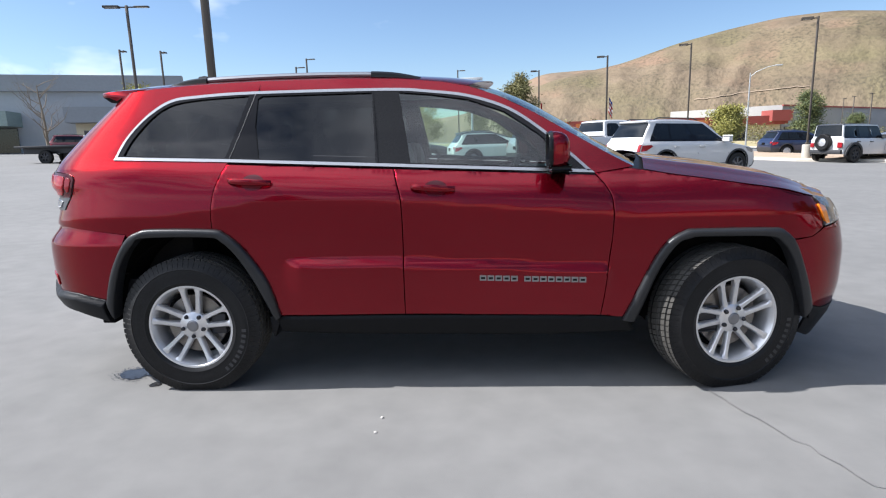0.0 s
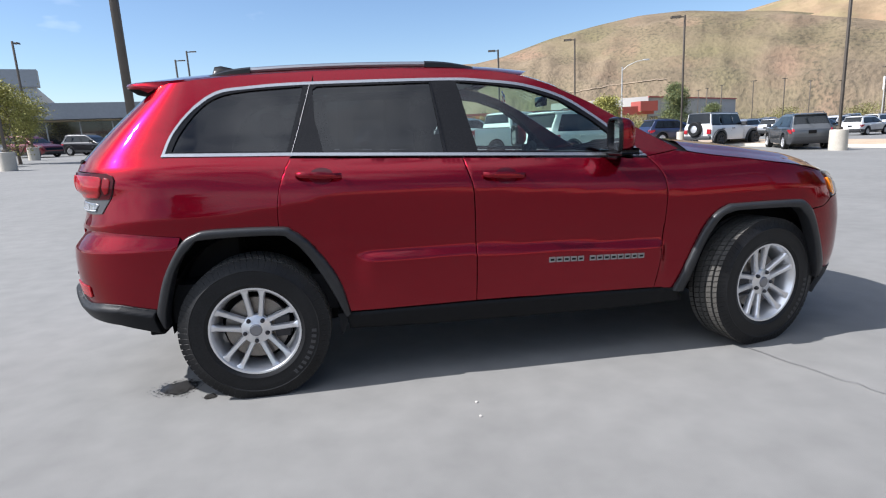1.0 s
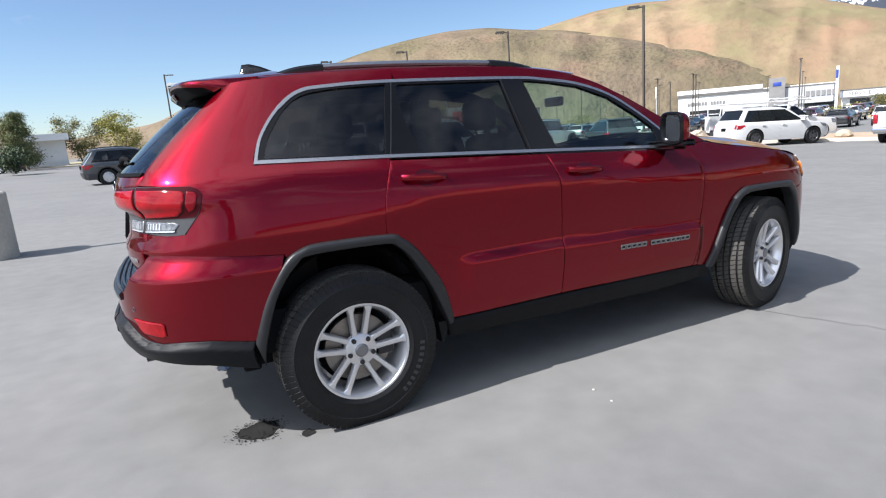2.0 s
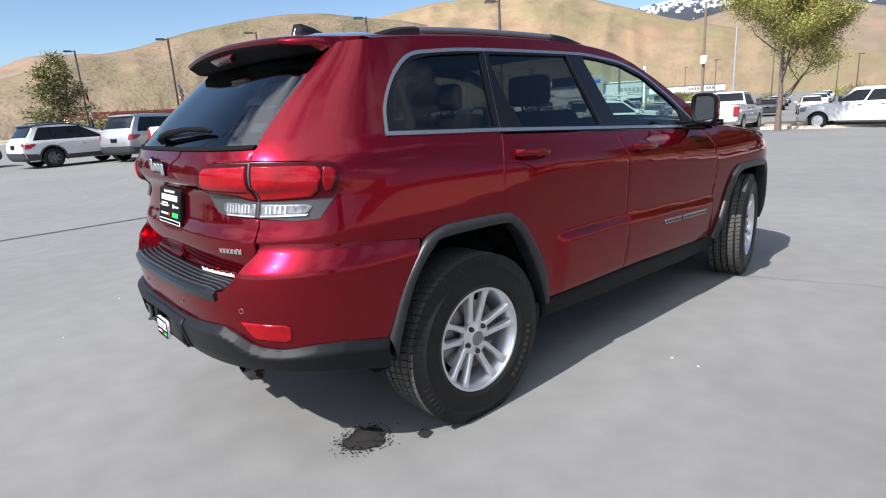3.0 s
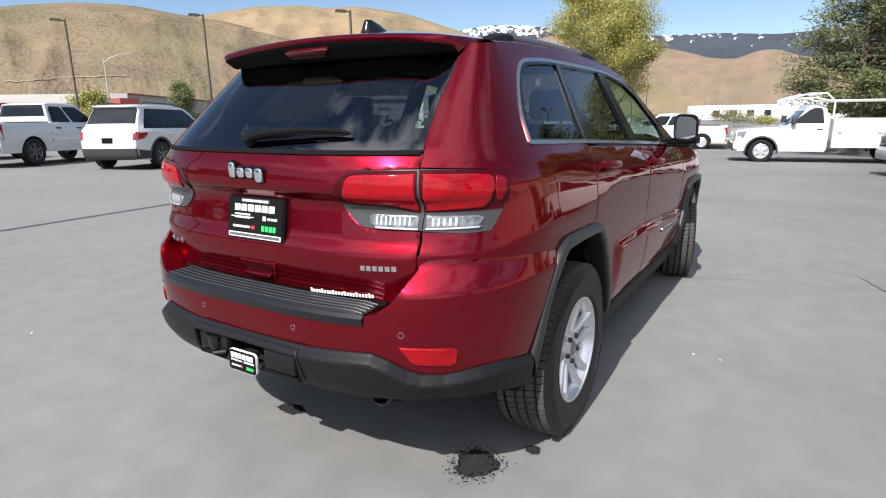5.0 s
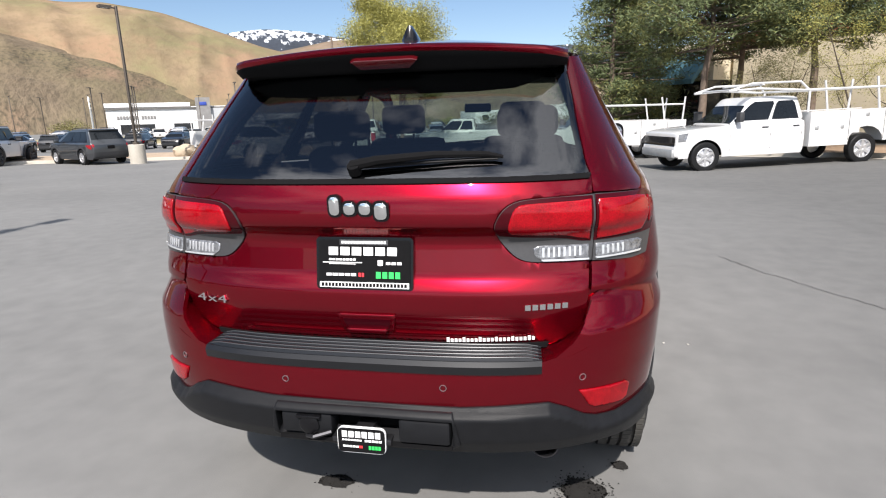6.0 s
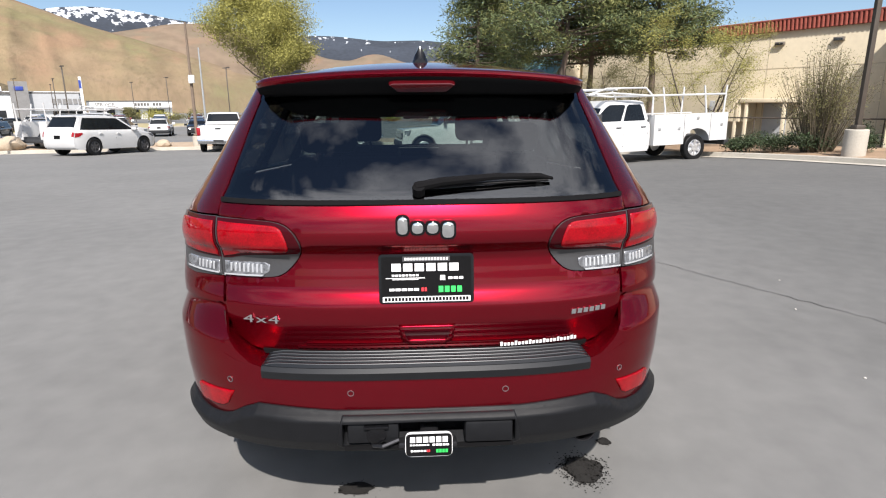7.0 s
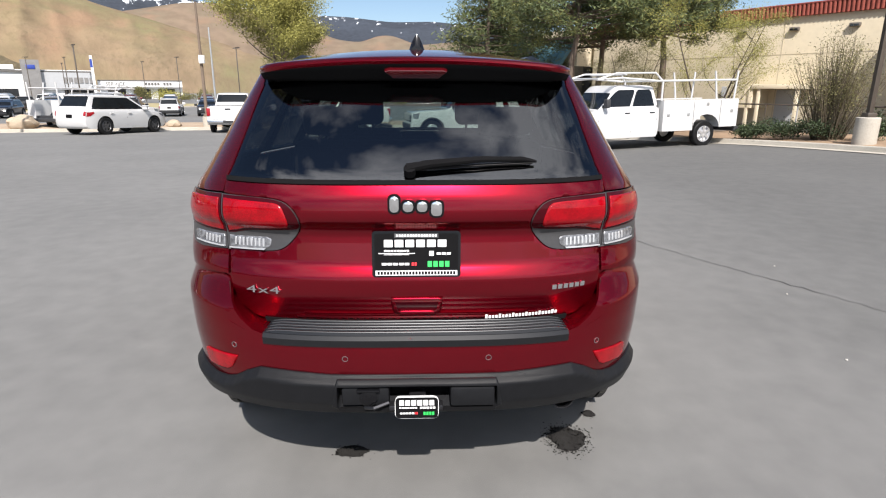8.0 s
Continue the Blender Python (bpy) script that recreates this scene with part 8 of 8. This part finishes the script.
def branch(bm, p, d, length, r, rnd, depth, tips, bend=0.25, kids=(3, 4), up=0.12):
    pts, rs = [p.copy()], [r]
    q, dd = p.copy(), d.copy()
    for k in range(4):
        dd = (dd + Vector((rnd.uniform(-bend, bend), rnd.uniform(-bend, bend), rnd.uniform(-bend, bend) + up))).normalized()
        q = q + dd * length / 4
        pts.append(q.copy())
        rs.append(r * (1 - 0.17 * (k + 1)))
        if depth <= 1:
            tips.append(q.copy())
    tube(bm, pts, rs, 6 if r > 0.03 else 4, cap=False)
    if depth > 0:
        for _ in range(rnd.randint(*kids)):
            k = rnd.randint(2, 4)
            side = Vector((rnd.uniform(-1, 1), rnd.uniform(-1, 1), rnd.uniform(-0.1, 0.7))).normalized()
            branch(bm, pts[k], (dd * 0.55 + side * 0.75).normalized(), length * rnd.uniform(0.55, 0.75), rs[k] * 0.6, rnd, depth - 1, tips, bend, kids, up)


DARKBARK = mat("dark_bark", (0.065, 0.05, 0.038), 0.95, 0, 0.25, 8)


def tree(name, label, x, y, height, seed, leaf, trunk=0.11, clear=0.25, spread=0.20, per_tip=26, size=0.055, depth=3, stems=1, bark=None, first=0.34, cat_="tree", rise=0.55):
    rnd = random.Random(seed)
    ob = thing(name, label, cat_, pose(x, y, ground_z(x, y) + 0.05))
    bm, tips = bmesh.new(), []
    for s in range(stems):
        lean = Vector((rnd.uniform(-0.04, 0.04), rnd.uniform(-0.04, 0.04), 1)) if stems == 1 else Vector((rnd.uniform(-0.5, 0.5), rnd.uniform(-0.5, 0.5), 1))
        lean.normalize()
        pts = [Vector((0, 0, -0.3))]
        n = 7
        for k in range(1, n + 1):
            pts.append(pts[-1] + (lean + Vector((rnd.uniform(-0.05, 0.05), rnd.uniform(-0.05, 0.05), 0))) * height * 0.86 / n)
        tr = trunk / math.sqrt(stems)
        tube(bm, pts, [tr * 1.35] + [tr * (1 - 0.8 * k / n) for k in range(1, n + 1)], 9, cap=False)
        for k in range(14 if stems == 1 else 7):
            t = clear + (1 - clear) * (k + rnd.random()) / (14 if stems == 1 else 7)
            i = min(n - 1, int(t * n))
            p = pts[i].lerp(pts[i + 1], t * n - i)
            a = rnd.uniform(0, 2 * math.pi)
            ln = height * first * (1.05 - 0.75 * abs(t - 0.35))
            branch(bm, p, Vector((math.cos(a), math.sin(a), rise)).normalized(), ln, tr * 0.42 * (1.1 - t * 0.6), rnd, depth - 2, tips, up=0.10)
        tips.append(pts[-1])
    part("trunk", bm, bark or BARK, ob, smooth=60, recalc=False)
    if leaf is not None:
        bm = bmesh.new()
        for p in tips:
            leaves(bm, p, spread, size, rnd, per_tip)
        part("crown", bm, leaf, ob, smooth=0, recalc=False)
    return ob


def pine(x, y, height, seed, leaf=None, label="tall dark green pine tree", bare=0.28, wide=0.22, light=0.3):
    rnd = random.Random(seed)
    ob = thing("pine_tree", label, "tree", pose(x, y, ground_z(x, y) + 0.05))
    bm, tips = bmesh.new(), []
    r = height * 0.022
    pts = [Vector((rnd.uniform(-0.05, 0.05) * k, rnd.uniform(-0.05, 0.05) * k, height * k / 8 - 0.2)) for k in range(9)]
    tube(bm, pts, [r * 1.25] + [r * (1 - 0.11 * k) for k in range(1, 9)], 10, cap=False)
    whorls = int(height * 3.4)
    for k in range(whorls):
        t = bare + (1 - bare) * (k + rnd.random()) / whorls
        z = height * t
        ln = height * wide * (1.15 - t) ** 0.75 * rnd.uniform(0.7, 1.2)
        for j in range(rnd.randint(2, 4)):
            a = rnd.uniform(0, 2 * math.pi)
            d = Vector((math.cos(a), math.sin(a), rnd.uniform(-0.05, 0.3)))
            p0 = Vector((0, 0, z))
            line = [p0, p0 + d * ln * 0.5 + Vector((0, 0, -0.04 * ln)), p0 + d * ln]
            tube(bm, line, [r * 0.28, r * 0.18, r * 0.06], 4, cap=False)
            for q in (0.45, 0.6, 0.75, 0.88, 1.0):
                tips.append(p0 + d * ln * q + Vector((rnd.gauss(0, 0.12), rnd.gauss(0, 0.12), rnd.gauss(0, 0.08))))
    part("trunk", bm, BARK, ob, smooth=60, recalc=False)
    # lighter needle copy on random tips stands in for sun on them
    for nm, m, keep in (("crown", leaf or NEEDLE, lambda q: q >= light), ("sunny_tips", NEEDLE_LIGHT, lambda q: q < light)):
        bm = bmesh.new()
        for p in tips:
            if keep(rnd.random()):
                leaves(bm, p, 0.30, 0.105, rnd, 78, 0.5, 0.2)
        part("crown" if nm == "crown" else "young_needles", bm, m, ob, smooth=0, recalc=False)
    return ob


def shrub(x, y, w, h, seed, leaf, label, n=900, size=0.06, twigs=True):
    rnd = random.Random(seed)
    ob = thing("shrub", label, "shrub", pose(x, y, ground_z(x, y) + 0.1))
    bm = bmesh.new()
    tips = []
    for k in range(320 if twigs else 8):
        a, q = rnd.uniform(0, 2 * math.pi), rnd.uniform(0.1, 1)
        tip = Vector((math.cos(a) * w * 0.5 * q, math.sin(a) * w * 0.5 * q, h * rnd.uniform(0.6, 1.0) * (1.1 - 0.4 * q)))
        root = Vector((tip.x * 0.3, tip.y * 0.3, 0))
        tube(bm, [root, root.lerp(tip, 0.5) + Vector((rnd.gauss(0, 0.04), rnd.gauss(0, 0.04), h * 0.05)), tip], [0.011, 0.007, 0.003], 4, cap=False)
        tips += [tip, tip * 0.75, tip * 0.55]
    part("stem", bm, TWIG_BROWN if twigs else BARK, ob, smooth=0, recalc=False)
    bm = bmesh.new()
    for k in range(n // 12):
        leaves(bm, rnd.choice(tips), w * (0.045 if twigs else 0.10), size, rnd, 12, h / w)
    part("foliage", bm, leaf, ob, smooth=0, recalc=False)


tree("tree", "young leafy spring tree on the gravel island", 28, 7.9, 7.9, 3, LEAF_SPRING, 0.14, 0.19, 0.27, 120, 0.046, 4, first=0.34, rise=0.6)
tree("tree", "bare branching tree in front of the grey hall", -29.5, 35.5, 6.2, 4, None, 0.13, 0.25, depth=4, bark=TWIG)
tree("tree", "olive green tree at the edge of the lot", 3.8, 46, 6.8, 5, LEAF_OLIVE, 0.16, 0.18, 0.3, 30, 0.10, 3, stems=3, first=0.24)
tree("tree", "round yellow-green willow below the hill", 26.5, 58, 4.6, 6, LEAF_SPRING, 0.2, 0.05, 0.4, 40, 0.11, 3, stems=3, first=0.34)
tree("tree", "yellow-green tree near the grey hall", -20.9, 34, 4.7, 7, LEAF_SPRING, 0.1, 0.14, 0.32, 60, 0.07, 3, first=0.38)
for k, (x, y, h) in enumerate(((-22, 72, 6.5), (-16, 76, 6.0), (-25, 80, 7.0), (-12, 90, 7), (-7, 88, 7), (1, 92, 6.5), (-28, 74, 5.5))):
    tree("tree", "spring tree beyond the low buildings", x, y, h, 20 + k, LEAF_OLIVE if k % 2 else LEAF_SPRING, 0.16, 0.12, 0.4, 26, 0.13, 3, stems=2, first=0.32)
pine(-15.0, 68, 5.6, 31, label="dark pine beyond the low buildings", bare=0.06, wide=0.26)
pine(26.9, 43.9, 4.6, 32, label="short dense pine beside the lot", bare=0.06, wide=0.25)
pine(37.6, 55, 3.3, 33, label="small pine beside the store", bare=0.06, wide=0.30)
pine(22.0, -6.6, 9.0, 34, bare=0.46, wide=0.42)
pine(20.8, -10.3, 8.6, 35, bare=0.44, wide=0.42)
pine(26.5, -3.4, 9.0, 36, bare=0.16, wide=0.36)
pine(30.5, -5.0, 9.5, 37, bare=0.12, wide=0.36)
pine(24.6, -8.6, 9.0, 38, bare=0.44, wide=0.40)
pine(-11.0, -30.0, 9.0, 43, bare=0.15, wide=0.30)
tree("tree", "thin young tree with sparse spring leaves", 17.2, -10.6, 5.6, 40, LEAF_SPRING, 0.08, 0.2, 0.17, 62, 0.024, 3, stems=3, bark=DARKBARK, first=0.26)
tree("tree", "thin young tree with sparse spring leaves", 19.5, -8.5, 4.4, 41, LEAF_OLIVE, 0.08, 0.2, 0.2, 34, 0.026, 3, stems=3, bark=DARKBARK, first=0.26)
shrub(13.2, -12.5, 2.7, 3.2, 50, LEAF_OLIVE, "tall twiggy shrub with sparse buds", 12000, 0.026)
for k, (x, y, w, h) in enumerate(((14.6, -11.0, 1.2, 0.6), (13.9, -11.6, 1.5, 0.75), (13.0, -12.2, 1.4, 0.7), (12.1, -13.0, 1.2, 0.8), (10.4, -13.6, 1.4, 0.8))):
    shrub(x, y, w, h, 60 + k, DARKLEAF, "low dark green shrub on the mulch", 3600, 0.035, False)
for k, (x, y, w, h) in enumerate(((-13.0, 52, 3.6, 2.2), (16, 70, 7, 3), (9, 66, 8, 3), (22, 72, 7, 2.6), (38, 74, 8, 2.6), (60, 90, 9, 3), (48, 100, 9, 3), (75, 92, 10, 3.4), (84, 84, 9, 3))):
    shrub(x, y, w, h, 70 + k, LEAF_OLIVE if k else DARKLEAF, "bushy growth at the edge of the lot", 1800, 0.14, False)
rnd = random.Random(8)
for k in range(16):
    x, y = 96 + rnd.uniform(-8, 14), -10 + k * 4.2 + rnd.uniform(-1.5, 1.5)
    shrub(x, y, rnd.uniform(4, 7), rnd.uniform(1.2, 2.6), 100 + k, LEAF_SPRING if k % 3 == 0 else LEAF_OLIVE, "yellow-green growth along the far road", 2600, 0.10, False)
rnd = random.Random(9)
ROCK = mat("tan_boulder", (0.42, 0.34, 0.25), 0.9, 0, 0.15, 2, bump=0.6, bump_scale=12)
for k, (x, y, s) in enumerate(((24.6, 19.4, 0.6), (26.2, 16.8, 0.45), (21.6, 27.5, 0.5), (29.8, 9.8, 0.4), (28.0, 13.6, 0.35), (22.8, 24.2, 0.45), (30.8, 7.6, 0.4))):
    bm = bmesh.new()
    bmesh.ops.create_icosphere(bm, subdivisions=3, radius=s)
    for v in bm.verts:
        v.co *= 1 + 0.28 * noise.noise(v.co * 1.7 / s + Vector((k * 7, 0, 0))) + 0.08 * noise.noise(v.co * 5 / s)
        v.co.z *= 0.7
    tagged(part("boulder", bm, ROCK), "rounded tan boulder on the gravel", "boulder", "boulders").matrix_basis = pose(x, y, ground_z(x, y) + 0.15 + s * 0.4)

# ---- marks on the asphalt ----
WET = mat("wet_dark_stain", (0.028, 0.027, 0.026), 0.12, 0, 0.2, 20)
FAINT = mat("old_joint_filler", (0.140, 0.137, 0.132), 0.9, 0, 0.25, 3)
CRACK = mat("crack_filler", (0.085, 0.082, 0.079), 0.9, 0, 0.2, 4)


def stain(label, x, y, rx_, ry_, seed, material, drops=0):
    rnd = random.Random(seed)
    bm = bmesh.new()
    n = 60
    pts = []
    for k in range(n):
        t = 2 * math.pi * k / n
        q = 1 + 0.30 * noise.noise(Vector((math.cos(t) * 1.4, math.sin(t) * 1.4, seed))) + 0.14 * noise.noise(Vector((math.cos(t) * 6, math.sin(t) * 6, seed)))
        pts.append((x + rx_ * q * math.cos(t), y + ry_ * q * math.sin(t)))
    bm.faces.new([bm.verts.new((a, b, 0.004)) for a, b in pts])
    for _ in range(drops):
        t, q = rnd.uniform(0, 2 * math.pi), 1.08 + 0.26 * rnd.gauss(0, 1)
        c = Vector((x + rx_ * q * math.cos(t), y + ry_ * q * math.sin(t), 0.004))
        s = rnd.uniform(0.001, 0.0045)
        bm.faces.new([bm.verts.new(c + Vector((s * rnd.uniform(0.7, 1.2) * math.cos(a), s * math.sin(a), 0))) for a in np.linspace(0, 2 * math.pi, 8)[:-1]])
    tagged(part("stain", bm, material, None, "", 0), label, "stain", kind="structure")


stain("wet dark drip stain with splashes behind the car", -1.96, -0.69, 0.10, 0.082, 3, WET, 420)
stain("small wet drip stain", -1.75, -0.855, 0.03, 0.035, 4, WET, 12)
stain("wet drip stain behind the car", -2.03, 0.305, 0.045, 0.07, 5, WET, 30)


def crack(label, pts, width, seed, filler=None):
    rnd = random.Random(seed)
    line = []
    for (a, b), (c, d) in zip(pts, pts[1:]):
        n = max(2, int(math.hypot(c - a, d - b) / 0.08))
        line += [(a + (c - a) * k / n + rnd.gauss(0, 0.012), b + (d - b) * k / n + rnd.gauss(0, 0.012)) for k in range(n)]
    bm = bmesh.new()
    prev = None
    for i, (x, y) in enumerate(line):
        a, b = line[max(0, i - 1)], line[min(len(line) - 1, i + 1)]
        d = Vector((b[0] - a[0], b[1] - a[1])).normalized()
        w = width * (0.5 + 1.0 * abs(noise.noise(Vector((x * 2, y * 2, seed)))))
        z = ground_z(x, y) + 0.006
        cur = (bm.verts.new((x - d.y * w, y + d.x * w, z)), bm.verts.new((x + d.y * w, y - d.x * w, z)))
        if prev:
            bm.faces.new((prev[0], prev[1], cur[1], cur[0]))
        prev = cur
    tagged(part("crack", bm, filler or CRACK, None, "", 0), label, "crack", kind="structure")


crack("long dark crack across the asphalt", [(1.98, -2.22), (1.6, -2.35), (0.6, -2.87), (-0.43, -3.46), (-1.6, -4.2), (-4, -5.6)], 0.006, 1)
crack("narrow crack running out from the front wheel", [(1.30, -0.9), (1.45, -1.3), (1.63, -1.85), (1.72, -1.85)], 0.004, 2, FAINT)
crack("broken old crack across the lot", [(-6, 10.6), (-1.7, 10.4), (-0.5, 10.9)], 0.012, 3, FAINT)
PEBBLE = mat("pale_pebble", (0.42, 0.40, 0.37), 0.8)
for k, (x, y) in enumerate(((-0.371, -1.416), (-0.36, -1.27), (-0.05, -2.95), (-2.7, 1.9), (0.7, -3.3), (-1.2, -2.6), (-3.3, -0.95), (-2.2, 2.6))):
    bm = bmesh.new()
    bmesh.ops.create_icosphere(bm, subdivisions=1, radius=0.009)
    for v in bm.verts:
        v.co *= 1 + 0.4 * noise.noise(v.co * 90 + Vector((k, 0, 0)))
        v.co.z *= 0.6
    tagged(part("pebble", bm, PEBBLE), "small pale pebble on the asphalt", "pebble", "pebbles").matrix_basis = pose(x, y, ground_z(x, y) + 0.004)
